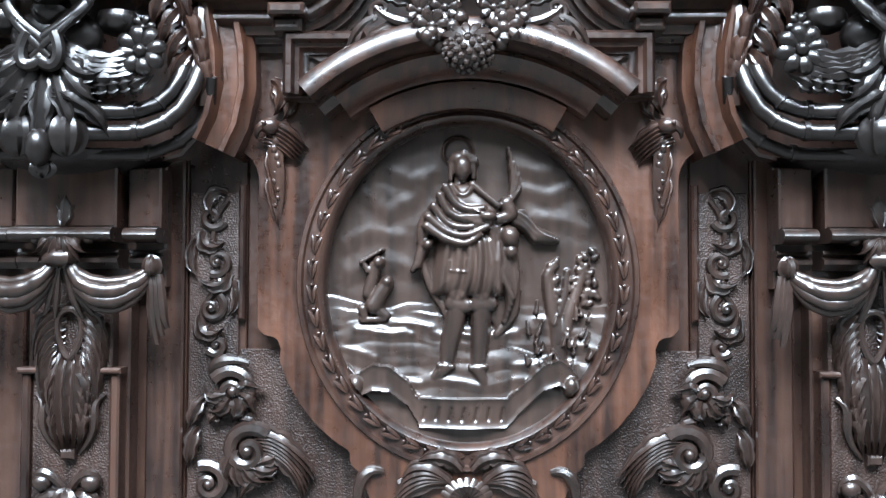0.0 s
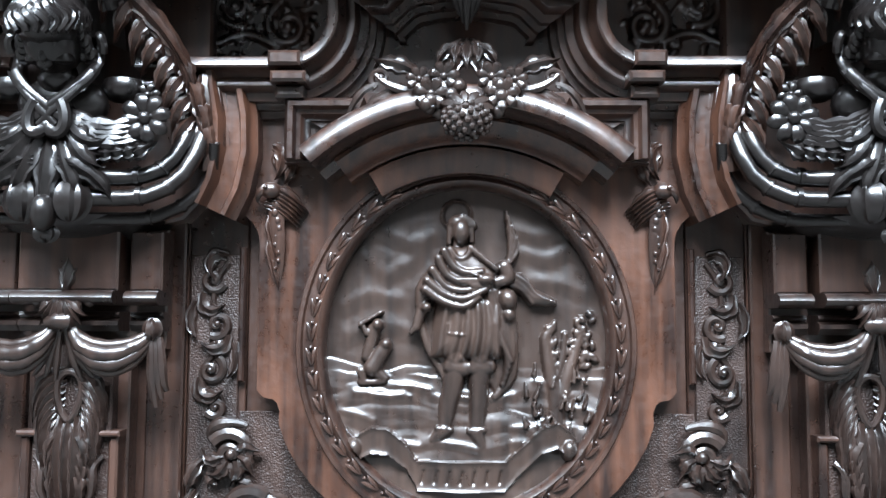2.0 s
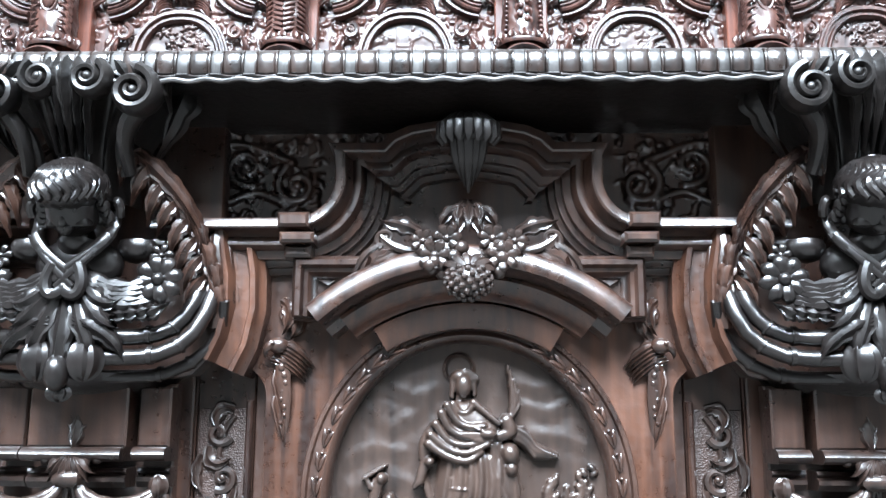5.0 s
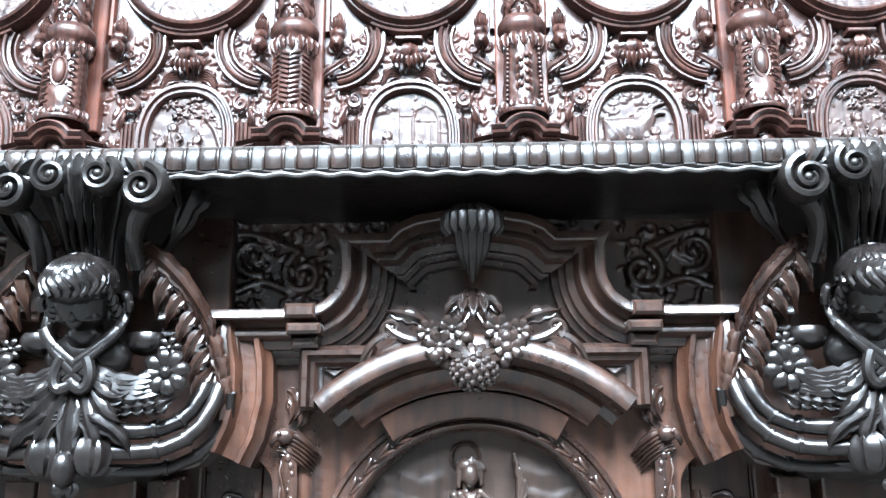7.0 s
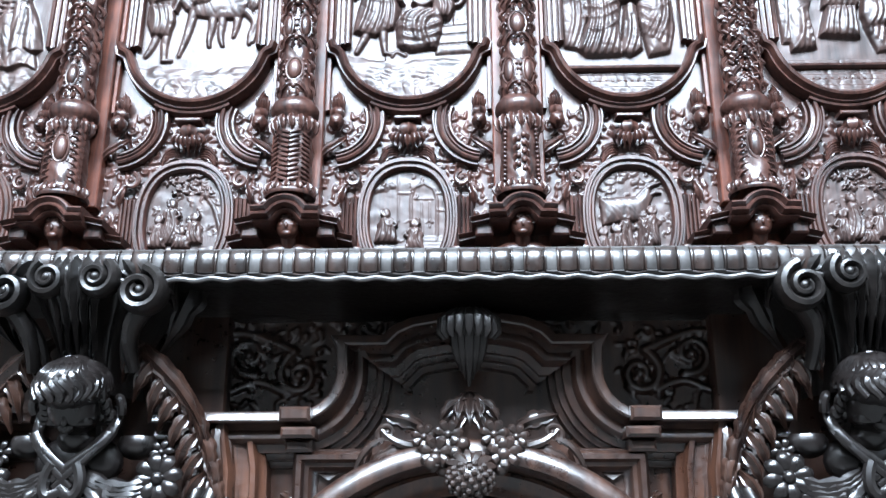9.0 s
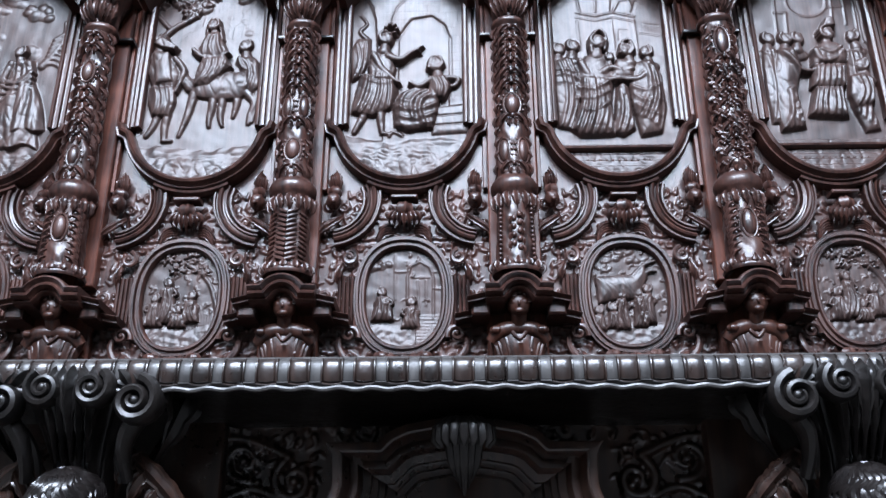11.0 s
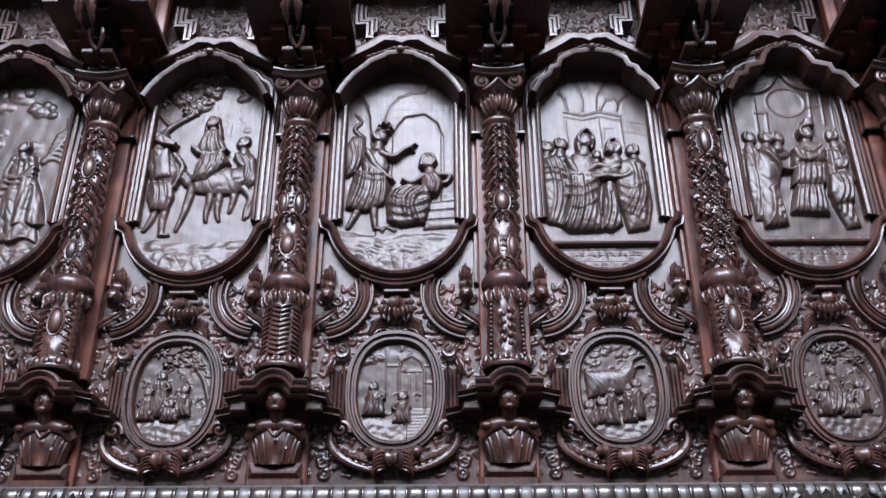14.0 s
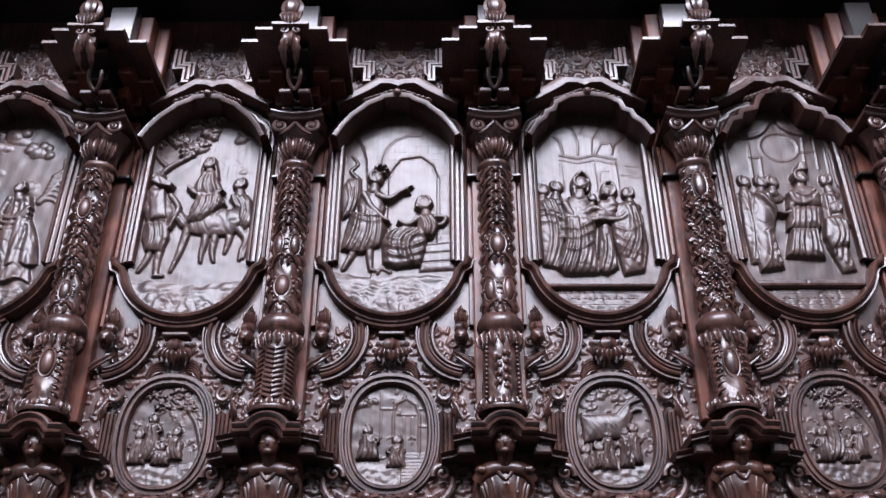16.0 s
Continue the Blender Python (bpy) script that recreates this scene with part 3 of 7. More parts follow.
def medallion():
    R = Relief(-148, 148, -165, 165, 1.25, 3.0)
    U, V = R.U, R.V
    R.H += 0.7 * wavy(U, V, 3, 260) + 0.06 * wavy(U, V, 4, 30)
    for k in range(7):                                    # terraces of ground, falling forward
        y0 = -18 - k * 13
        edge = y0 + 6 * wavy(U, V * 0, 20 + k, 150) + 2 * wavy(U, V * 0, 40 + k, 50)
        R.H = np.maximum(R.H, np.where(V < edge, 3.5 + k * 1.7 + np.minimum(edge - V, 18) * (0.13 + 0.015 * k) + 0.5 * wavy(U * 0.35 + V * 0.3, V * 1.2, 60 + k, 26), 0))
    for k in range(16):
        g = np.random.RandomState(k)
        u, v = g.uniform(-130, 100), g.uniform(-100, -35)
        R.line([(u, v), (u + g.uniform(14, 26), v + g.uniform(-6, 2)), (u + g.uniform(30, 56), v + g.uniform(-14, 4))], 4.0, 1.5)
    for k, c in enumerate((((-110, 92), (-84, 70), (-60, 84), (-44, 100)), ((-92, 118), (-60, 104), (-36, 112)), ((60, 96), (84, 88), (104, 98)), ((50, 118), (74, 112), (96, 116)), ((-126, 40), (-100, 52), (-70, 46)), ((70, 66), (100, 62), (124, 54)), ((-118, 10), (-90, 22), (-62, 14)))):
        R.line(c, 8, 1.2).line([(p[0] + 4, p[1] - 12) for p in c], 8, -0.8)   # folds of cloud in the sky
    # cloak behind, legs
    R.body([(-46, 57), (-30, 68), (42, 69), (50, 43), (49, -3), (45, -34), (31, -53), (20, -35), (-18, -35), (-36, -9), (-44, 20)], 9, 5, 14)
    R.curve([(-47, 25), (-37, -6), (-24, -28), (-18, -46)], 5, 3, 10, 1.0).curve([(44, 40), (49, 0), (47, -32), (30, -53)], 6, 4, 10, 1.0)
    R.curve([(-9, -6), (-12, -35), (-18, -63), (-21, -83)], 13, 7, 10, 1.0).curve([(17, -6), (14, -35), (13, -63), (11, -86)], 13, 7, 10, 1.0)
    R.limb(-22, -87, -32, -96, 7.5, 4.5, 13, 0.9).limb(11, -89, 17, -102, 7.5, 4.5, 13, 0.9)
    R.limb(-28, -85, -15, -86, 3.2, 3.2, 16).limb(4, -87, 18, -86, 3.2, 3.2, 16)
    R.limb(-15, -22, -1, -24, 8, 8, 16).limb(9, -23, 23, -22, 8, 8, 16)
    # tunic with pleats and a pocket
    R.body([(-32, 45), (-16, 57), (30, 57), (44, 23), (39, -14), (20, -17), (2, -15), (-36, -13), (-34, 17)], 18, 9, 26)
    R.folds([(-24, 40), (37, 40)], [(-34, -13), (38, -14)], 6, 4.2, 4.0, 15, 0.02, 71)
    R.line([(-18, 21), (-18, 11), (-1, 10), (0, 23)], 1.2, 1.8, 15)
    # mantle over the breast, in swags from the shoulders to the wrist
    R.body([(-30, 89), (-18, 100), (3, 102), (20, 89), (35, 74), (30, 58), (8, 42), (-26, 45), (-43, 54), (-36, 73)], 20, 12, 26)
    for n, p in enumerate(([(-28, 87), (-18, 70), (0, 63), (18, 66)], [(-34, 76), (-20, 59), (-1, 55), (22, 60)], [(-39, 65), (-21, 51), (-1, 47), (20, 56)], [(-41, 56), (-23, 44), (-2, 39), (13, 48)], [(-22, 95), (-12, 79), (1, 73), (16, 74)])):
        R.curve(p, 4.8, 3.2, 30.5 - 0.8 * (n % 2), 1.35)
    R.curve([(-16, 97), (-9, 88), (-1, 88), (6, 98)], 3.2, 2.6, 29, 1.1).curve([(5, 98), (16, 89), (31, 77)], 4, 3, 28, 1.1)
    # arm at the side, hand at the breast
    R.curve([(-33, 70), (-43, 56), (-44, 41)], 10, 8, 14, 1.0).curve([(-43, 40), (-48, 27), (-51, 17)], 6.5, 4.5, 16, 1.0).blob(-40, 38, 6, 5, 8, 22, 30).limb(-51, 18, -56, 12, 4, 2.4, 18)
    R.curve([(39, 79), (43, 69), (32, 64)], 8, 6, 22, 1.0).blob(20, 66, 9, 5.5, 8, 32)
    for q in range(4):
        R.limb(22, 67, 8, 71, 1.8, 1.3, 36, 1.0)
        R.curve([(-6 + 4 * q, 66 - 2.2 * q), (14, 66 - 2.4 * q)], 1.7, 1.7, 34, 1.0)
    # hanging end and flying end of the mantle
    for q in range(5):
        R.curve([(24 + q * 4, 54), (28 + q * 4, 30), (36 + q * 3, 6 - q * 4), (46 - q * 2, -16 - q * 6)], 4.4, 3.0, 22 - 2 * q, 1.2)
    R.blob(43, 46, 10, 12, 14, 18, 20).blob(44, 31, 8, 9, 12, 16, 0)
    R.body([(40, 74), (58, 75), (71, 58), (94, 46), (90, 39), (67, 40), (54, 52), (43, 58)], 10, 8, 12)
    R.curve([(47, 73), (62, 64), (73, 51), (92, 43)], 3.6, 2.2, 15, 1.0).curve([(44, 63), (58, 56), (68, 43)], 3.0, 2.0, 15, 1.0)
    for k in range(6):                                    # palm branch
        R.curve([(31, 56), (42, 79), (44 + k * 1.9, 106 - k * 2.0), (41 + k * 2.2, 137 - k * 5)], 2.4, 1.3, 20 + 1.2 * (k % 2), 1.0)
    # halo, neck, head with locks
    d, _ = R.near(-10, 134, -10, 134)
    R.H = R.H + 6 * np.exp(-((d - 15) / 1.5) ** 2)
    R.limb(-7, 97, -7, 104, 7, 7, 16)
    R.blob(-5, 116, 9.5, 14, 15, 16).blob(-7, 125, 12, 8.5, 11, 18)
    for q in range(8):
        R.limb(-16, 124, -17, 104, 3.4, 2.4, 18 + 0.4 * q).limb(5, 124, 6, 106, 3.4, 2.4, 18 + 0.4 * q)
    for q in range(9):
        R.curve([(-16 + 3.1 * q, 122), (-15.5 + 3.0 * q, 129 - abs(q - 4)), (-13 + 2.4 * q, 133 - abs(q - 4))], 2.2, 1.4, 25 - 0.8 * abs(q - 4), 1.0)
    R.blob(-5, 115, 8, 12, 8, 27).limb(-4, 117, -3, 111, 1.7, 2.1, 33, 1.0)
    # small kneeling pair with a raised sword
    R.curve([(-95, 16), (-97, 5), (-102, -12)], 6.5, 6, 8, 1.0).blob(-91, 20, 6, 7, 9, 9).limb(-102, 11, -107, 21, 3.5, 2.6, 12).limb(-109, 20, -87, 33, 2.4, 1.8, 13, 1.0)
    R.curve([(-83, -2), (-89, -12), (-96, -24)], 7, 9, 9, 1.0).blob(-82, 0, 5.5, 6, 8, 11).limb(-96, -26, -83, -35, 7, 4, 9).limb(-107, -28, -105, -38, 5, 4, 9).limb(-107, -39, -84, -38, 4, 3, 9)
    # trees
    R.curve([(93, -80), (92, -51), (86, -23), (82, 6), (90, 17)], 10, 4, 5, 1.0).curve([(99, -51), (105, -29), (113, -6), (121, 17)], 8, 4, 5, 1.0).curve([(93, -34), (100, -11), (102, 11)], 5, 3, 5, 1.0)
    g = np.random.RandomState(8)
    for k in range(54):
        c = [(121, 20, 10), (83, 11, 9), (116, 0, 10), (125, -11, 9), (104, -64, 12), (90, -17, 7)][k % 6]
        R.blob(c[0] + g.uniform(-1, 1) * c[2], c[1] + g.uniform(-1.2, 1.2) * c[2], 3.4, 5.4, 3.5, 6, g.uniform(-60, 60))
    for k in range(40):                                   # tufts of grass
        u, v = g.uniform(60, 125), g.uniform(-100, -30)
        R.limb(u, v, u + g.uniform(-5, 5), v + g.uniform(6, 13), 2.2, 0.8, 12 + 0.1 * (-30 - v), 1.0)
    mid = np.interp(U, [-122, -112, -95, -78, -60, -48, 40, 56, 76, 92, 104, 112], [-96, -106, -96, -98, -112, -132, -132, -116, -96, -90, -98, -108])
    e = np.abs(V - mid) / (13 + 2 * (np.abs(U) < 50))
    R.H = np.where((e < 1) & (U > -121) & (U < 111), 23 + 3 * e ** 4 + 4.0 * np.cos(U * 0.07), R.H)
    for k, w in enumerate((5, 7, 6, 6, 5, 3, 6)):
        R.line([(-44 + k * 13, -138), (-44 + k * 13 + w * 0.4, -127)], 1.4, -2.4, 12)
    for su in (-112, 104):
        R.blob(su, -104, 9, 12, 14, 18, 0)
    return R.shape(lambda U, V: (U / 147) ** 2 + (V / 164) ** 2 < 1)


def husk_garland():
    s = Shape()
    n = 44
    for k in range(n):
        a = 2 * math.pi * (k + 0.5) / n
        if 62 < math.degrees(a) < 118:
            continue
        u, v = 157 * math.cos(a), 174 * math.sin(a)
        sgn = 1 if math.cos(a) > 0 else -1
        t = np.array([-157 * math.sin(a), 174 * math.cos(a)]) * sgn
        t /= np.linalg.norm(t)
        nrm = np.array([t[1], -t[0]])
        for side in (-1, 1):
            s.tube([(u + t[0] * q + nrm[0] * side * w, v + t[1] * q + nrm[1] * side * w, 24 + h) for q, w, h in ((-9, 0.4, -1), (-4, 1.8, 1.0), (1, 2.6, 1.8), (6, 3.6, 2.2), (9, 4.8, 1.4))],
                   [0.8, 2.0, 2.4, 1.8, 0.4], 0.8, 6)
        s.ball(u + t[0] * 9, v + t[1] * 9, 25, 2.0, n=5)
    return s


def strip_scrolls():
    """Running foliage of the narrow upright panel (right-hand side)."""
    s = Shape()
    s.split = True
    d = 4
    for v, r, a0, t in ((66, 13, 200, 1.3), (20, 15, -60, -1.3), (-28, 15, 120, 1.3), (-66, 11, -30, -1.2)):
        scroll(s, 261 + (3 if t > 0 else -3), v, d, r, a0, t, 5.0)
    s.leaf(bezier((250, 90, d), (262, 98, d + 3), (276, 84, d + 6), (262, 66, d + 8)), 8, 3, 2.2)
    s.leaf(bezier((274, 52, d), (278, 36, d + 4), (262, 28, d + 8), (250, 40, d + 6)), 9, 3, 2.4)
    s.leaf(bezier((248, 10, d), (246, -6, d + 4), (262, -12, d + 8), (276, 2, d + 6)), 9, 3, 2.4)
    s.leaf(bezier((276, -36, d), (280, -56, d + 4), (262, -62, d + 8), (250, -48, d + 6)), 9, 3, 2.4)
    s.tube(bezier((248, 84, d), (285, 40, d), (240, 10, d), (268, -20, d)) + bezier((268, -20, d), (290, -44, d), (245, -60, d), (262, -88, d)), 3.2, 0.8, 6)
    s.leaf(bezier((282, 44, d), (290, 30, d + 3), (288, 12, d + 5), (278, 6, d + 7)), 6, 3, 2)
    s.leaf(bezier((243, 0, d), (236, -12, d + 3), (238, -30, d + 5), (246, -36, d + 7)), 6, 3, 2)
    return s


def foot_scrolls():
    """Large scrolled acanthus below the strip (right-hand side)."""
    s = Shape()
    s.split = True
    d = 6
    scroll(s, 238, -112, d + 6, 23, 30, 1.6, 7.5)
    scroll(s, 222, -172, d + 8, 26, 140, -1.5, 8.5)
    scroll(s, 262, -206, d + 6, 20, 60, 1.4, 7)
    s.tube(bezier((261, -100, d), (270, -82, d + 4), (240, -76, d + 6), (222, -84, d + 8)), taper(13, 3, 7, 3), 0.9, 8)
    for k in range(6):
        q = k * 7
        s.leaf(bezier((216, -158 - k * 3, d + 6), (200 - k * 3, -150 - q * 0.6, d + 16), (176 - k * 2, -164 - q, d + 14), (152 + k * 3, -196 - q * 0.8, d + 5)), 9, 4, 2.6)
    for k in range(5):
        a = -40 - 32 * k
        cu, cv = 222 + 30 * math.cos(radians(a)), -172 + 30 * math.sin(radians(a))
        s.leaf(bezier((222 + 14 * math.cos(radians(a + 50)), -172 + 14 * math.sin(radians(a + 50)), d + 12), (cu, cv, d + 15), (cu + 4, cv - 3, d + 12), (222 + 40 * math.cos(radians(a - 24)), -172 + 40 * math.sin(radians(a - 24)), d + 3)), 8, 3, 2.6)
    for k in range(5):
        a = 150 + 48 * k
        cu, cv = 238 + 20 * math.cos(radians(a)), -112 + 20 * math.sin(radians(a))
        s.leaf(bezier((238 + 8 * math.cos(radians(a)), -112 + 8 * math.sin(radians(a)), d + 12), (cu, cv, d + 16), (cu + 5, cv - 4, d + 14), (238 + 32 * math.cos(radians(a + 26)), -112 + 32 * math.sin(radians(a + 26)), d + 4)), 7.5, 3, 2.6)
    for p in (((252, -134), (262, -146)), ((230, -138), (214, -146)), ((270, -120), (284, -150)), ((276, -150), (284, -190))):
        s.leaf(bezier((*p[0], d), (p[0][0] + 6, p[0][1] - 4, d + 9), (p[1][0], p[1][1] + 6, d + 11), (*p[1], d + 3)), 8, 3, 2.4)
    s.leaf(bezier((200, -206, d), (206, -190, d + 8), (222, -200, d + 14), (232, -224, d + 6)), 10, 4, 2.6)
    return s


def bird_scroll():
    """Eagle's head on a leafy tail, with a small scroll above (right-hand side)."""
    s = Shape()
    scroll(s, 191, 191, 24, 11, 250, 1.3, 3.4)
    s.leaf(bezier((200, 205, 22), (185, 199, 32), (188, 179, 34), (197, 168, 26)), 8, 3, 2)
    s.leaf(bezier((185, 199, 22), (175, 185, 30), (181, 171, 32), (188, 163, 26)), 7, 3, 2)
    s.ball(199, 156, 34, 11, 8.5, 10, 9)
    s.tube(bezier((203, 157, 36), (209, 156, 38), (214, 150, 36), (213, 144, 30)), [6, 6, 5.6, 5.2, 4.8, 4.4, 4, 3.5, 3, 2.6, 2.1, 1.6, 1], 0.9, 8)
    s.ball(203, 158, 44, 2.4, n=6)
    for k in range(6):
        s.leaf(bezier((197, 158, 34 - k), (185, 156, 40 - k), (175, 148, 36 - k), (162, 135, 22)), 6 - 0.4 * k, 3, 1.8)
        for p in (s.v,):
            n = 22 * 9
            p[-n:] = [(u + 2 * k, v - 3.4 * k, d) for u, v, d in p[-n:]]
    s.tube(bezier((191, 148, 26), (200, 119, 30), (186, 96, 26), (192, 60, 20)), taper(13, 9, 8, 1.2), 0.6, 9)
    for k in range(9):
        s.ball(193, 142, 32 - k * 0.8, 4.6 - k * 0.35, 5.6 - k * 0.4, 3.4, n=5)
        n = 6 * 10
        s.v[-n:] = [(u + 2.2 * math.sin(k * 1.7), v - 8.2 * k, d) for u, v, d in s.v[-n:]]
    for k in range(4):
        s.leaf(bezier((200, 135, 24), (204, 119, 32), (197, 107, 30), (194, 87, 22)), 5, 3, 1.8)
        n = 22 * 9
        s.v[-n:] = [(u - 3 * (k % 2), v - 12 * k, d - k) for u, v, d in s.v[-n:]]
    return s


def shell_foot():
    """Shell and scrolls under the oval."""
    s = Shape()
    for k in range(9):
        a = radians(20 + 17.5 * k)
        s.tube([(0 + 10 * q * math.cos(a) * 2.6, -214 + 10 * q * math.sin(a) * 2.2, 30 + 14 * math.sin(q * 2.2)) for q in (0.1, 0.4, 0.7, 1.0)], [2, 4, 5, 3], 0.8, 7)
    h = Shape()
    for k in range(5):
        h.leaf(bezier((18, -200, 26), (34 + k * 4, -180 - k * 4, 36), (58 + k * 2, -180 - k * 8, 34), (66 + k * 4, -200 - k * 10, 24)), 9, 3, 2.6)
    h.leaf(bezier((6, -188, 26), (16, -172, 36), (34, -170, 36), (52, -180, 26)), 9, 4, 2.6)
    scroll(h, 56, -212, 24, 15, 40, 1.3, 5)
    h.tube(bezier((84, -190, 22), (100, -184, 26), (112, -196, 26), (108, -230, 22)), taper(13, 3, 7, 4), 0.9, 8)
    h.mirrored()
    b = len(s.v)
    s.v += h.v
    s.f += [tuple(b + i for i in f) for f in h.f]
    return s


def fruit_cluster():
    s = Shape()
    g = random.Random(4)
    s.ball(0, 214, 98, 22, 18, 18, 10)
    for i in range(90):
        z = 1 - 2 * (i + 0.5) / 90
        q = i * 2.39996
        w = math.sqrt(1 - z * z)
        if w * math.sin(q) > -0.2:
            s.ball(22.5 * w * math.cos(q), 214 + 18.5 * z, 98 + 18.5 * w * math.sin(q), 3.4, n=4)
    for k in range(11):
        a = 2 * math.pi * k / 11
        s.tube([(15 * q * math.cos(a), 226 + 12 * q * math.sin(a) * 0.8, 112 - 8 * q) for q in (0.3, 0.8, 1.3, 1.7)], [2, 5, 5, 1.5], 0.7, 6)
    for u, v, d, r in ((-34, 240, 88, 17), (34, 240, 88, 17), (-22, 258, 86, 15), (24, 258, 86, 15), (-46, 256, 84, 13), (46, 256, 84, 13)):
        flower(s, u, v, d, r, 7)
    for k in range(26):
        s.ball(g.uniform(-40, 40), g.uniform(222, 250), g.uniform(84, 96), g.uniform(5, 8.5), n=6)
    h = Shape()
    h.tube(bezier((36, 250, 74), (60, 244, 80), (80, 252, 78), (92, 268, 72)), taper(13, 4, 5, 2), 0.9, 7)
    scroll(h, 84, 262, 72, 12, -60, 1.1, 3.5)
    h.leaf(bezier((50, 268, 72), (66, 278, 80), (80, 276, 78), (92, 282, 70)), 9, 3, 2.4)
    h.leaf(bezier((60, 248, 72), (78, 240, 80), (92, 240, 76), (106, 226, 70)), 8, 3, 2.4)
    h.tube(bezier((88, 256, 72), (104, 252, 76), (112, 238, 74), (118, 222, 68)), taper(13, 3, 4, 1.5), 0.9, 6)
    h.leaf(bezier((6, 292, 74), (8, 276, 88), (14, 262, 92), (22, 256, 84)), 7, 3, 2.2)
    h.leaf(bezier((4, 296, 74), (20, 290, 84), (26, 280, 88), (30, 270, 80)), 7, 3, 2.2)
    h.mirrored()
    b = len(s.v)
    s.v += h.v
    s.f += [tuple(b + i for i in f) for f in h.f]
    for k in (-1, 0, 1):
        s.leaf(bezier((k * 3, 306, 56), (k * 9, 298, 78), (k * 14, 284, 92), (k * 10, 266 + 6 * abs(k), 92)), 6, 3, 2.0)
    return s


def hanging_mask():
    """The dark leaf pendant that hangs at the middle of the frieze."""
    s = Shape()
    s.ball(0, 366, 112, 34, 15, 28, 12, lambda a, b: 0.08 * math.cos(9 * b))
    for k in range(9):
        a = math.pi * (k + 0.5) / 9
        cu, cd = math.cos(a), math.sin(a)
        s.tube([(cu * 10, 380, 112 + cd * 8), (cu * 24, 382, 112 + cd * 22), (cu * 36, 372, 112 + cd * 32), (cu * 38, 358, 112 + cd * 33), (cu * 33, 350, 112 + cd * 29)], [3, 6, 7.5, 6, 2], 0.9, 8)
    for k in range(-2, 3):
        s.tube(bezier((k * 9, 362, 128 - abs(k) * 5), (k * 9, 344, 124 - abs(k) * 5), (k * 7, 326, 104), (k * 4, 300 + abs(k) * 8, 82)), taper(13, 8, 7, 2), 0.9, 8)
    s.v = [(u * 0.78, 372 + (v - 372) * 0.86, 60 + (d - 60) * 0.7) for u, v, d in s.v]
    return s


def frieze_leaves():
    """Running acanthus scrolls carved on the frieze, under the desk's shade."""
    R = Relief(-392, 392, 284, 404, 1.8, 12.0)
    R.H += 0.5 * wavy(R.U, R.V, 12, 40)
    g = np.random.RandomState(19)
    for sg in (-1, 1):
        def stem(cu, cv, r, a0, turns, w):
            R.curve([(sg * p[0], p[1]) for p in spiral(cu, cv, 0, r, r * 0.15, a0, turns, 16)], w, w * 0.5, 12, 1.5)
            R.blob(sg * cu, cv, r * 0.26, r * 0.26, 9, 13)
        stem(188, 334, 25, 60, -1.5, 6.5)
        stem(246, 356, 24, 250, 1.4, 6)
        stem(300, 334, 22, 90, -1.4, 5.5)
        stem(352, 358, 24, 200, 1.4, 5.5)
        R.curve([(sg * 196, 360), (sg * 222, 372), (sg * 262, 382), (sg * 320, 366)], 6, 4, 12, 1.4)
        R.curve([(sg * 206, 316), (sg * 236, 326), (sg * 268, 314), (sg * 310, 308)], 6, 4, 12, 1.4)
        for i in range(115):
            u, v, a = g.uniform(165, 388), g.uniform(294, 398), g.uniform(0, 6.28)
            n = g.uniform(9, 17)
            R.curve([(sg * u, v), (sg * (u + n * 0.6 * math.cos(a)), v + n * 0.6 * math.sin(a)), (sg * (u + n * math.cos(a + 0.7)), v + n * math.sin(a + 0.7))], 4.2, 1.4, 12, 1.3)
        for i in range(24):
            u, v, a = g.uniform(20, 150), g.uniform(370, 402), g.uniform(0, 6.28)
            R.curve([(sg * u, v), (sg * (u + 8 * math.cos(a)), v + 8 * math.sin(a)), (sg * (u + 13 * math.cos(a + 0.8)), v + 13 * math.sin(a + 0.8))], 4, 1.4, 12, 1.2)
    return R.shape()


def lower_carving(stall):
    part("medallion_relief", medallion(), RELIEF, stall, "standing saint with a palm carved in low relief", 60)
    part("husk_garland", husk_garland(), MAHOGANY, stall, "string of carved husks round the oval")
    for mk, name, mat, lab in ((strip_scrolls, "strip_ornament", CARVED, "running scrollwork"), (foot_scrolls, "acanthus_scroll", CARVED, "deeply cut acanthus scroll"), (bird_scroll, "bird_scroll", MAHOGANY, "small scroll with a bird's head")):
        s = mk()
        part(name, s, mat, stall, lab)
        part(name, s.flip(), mat, stall, lab)
    part("shell_ornament", shell_foot(), CARVED, stall, "shell with scrolls below the oval")
    part("bouquet", fruit_cluster(), CARVED, stall, "cluster of carved flowers and fruit over the arch")
    part("leaf_pendant", hanging_mask(), LIP_SHADE, stall, "dark hanging leaf pendant")
    part("frieze_foliage", frieze_leaves(), MAHOGANY, stall, "scrolling foliage of the frieze", 60)
    for sg in (-1, 1):
        st = Shape()
        a, b = sorted((sg * 236, sg * 288))
        st.box(a, b, -320, 92, -2, 3, 1)
        part("punched_strip", st, GROUND, stall, "narrow strip with a punched ground")
        lo = Shape()
        a, b = sorted((sg * 90, sg * 234))
        lo.box(a, b, -320, -70, -2, 2, 0.5)
        part("punched_field", lo, GROUND, stall, "punched ground behind the acanthus")
        ed = Shape()
        a, b = sorted((sg * 229, sg * 236))
        ed.box(a, b, -40, 100, 0, 9, 2)
        a, b = sorted((sg * 292, sg * 330))
        ed.box(a, b, -320, 132, -2, 9, 2)
        part("stile", ed, MAHOGANY, stall, "plain upright stile")


lower_carving(bay)


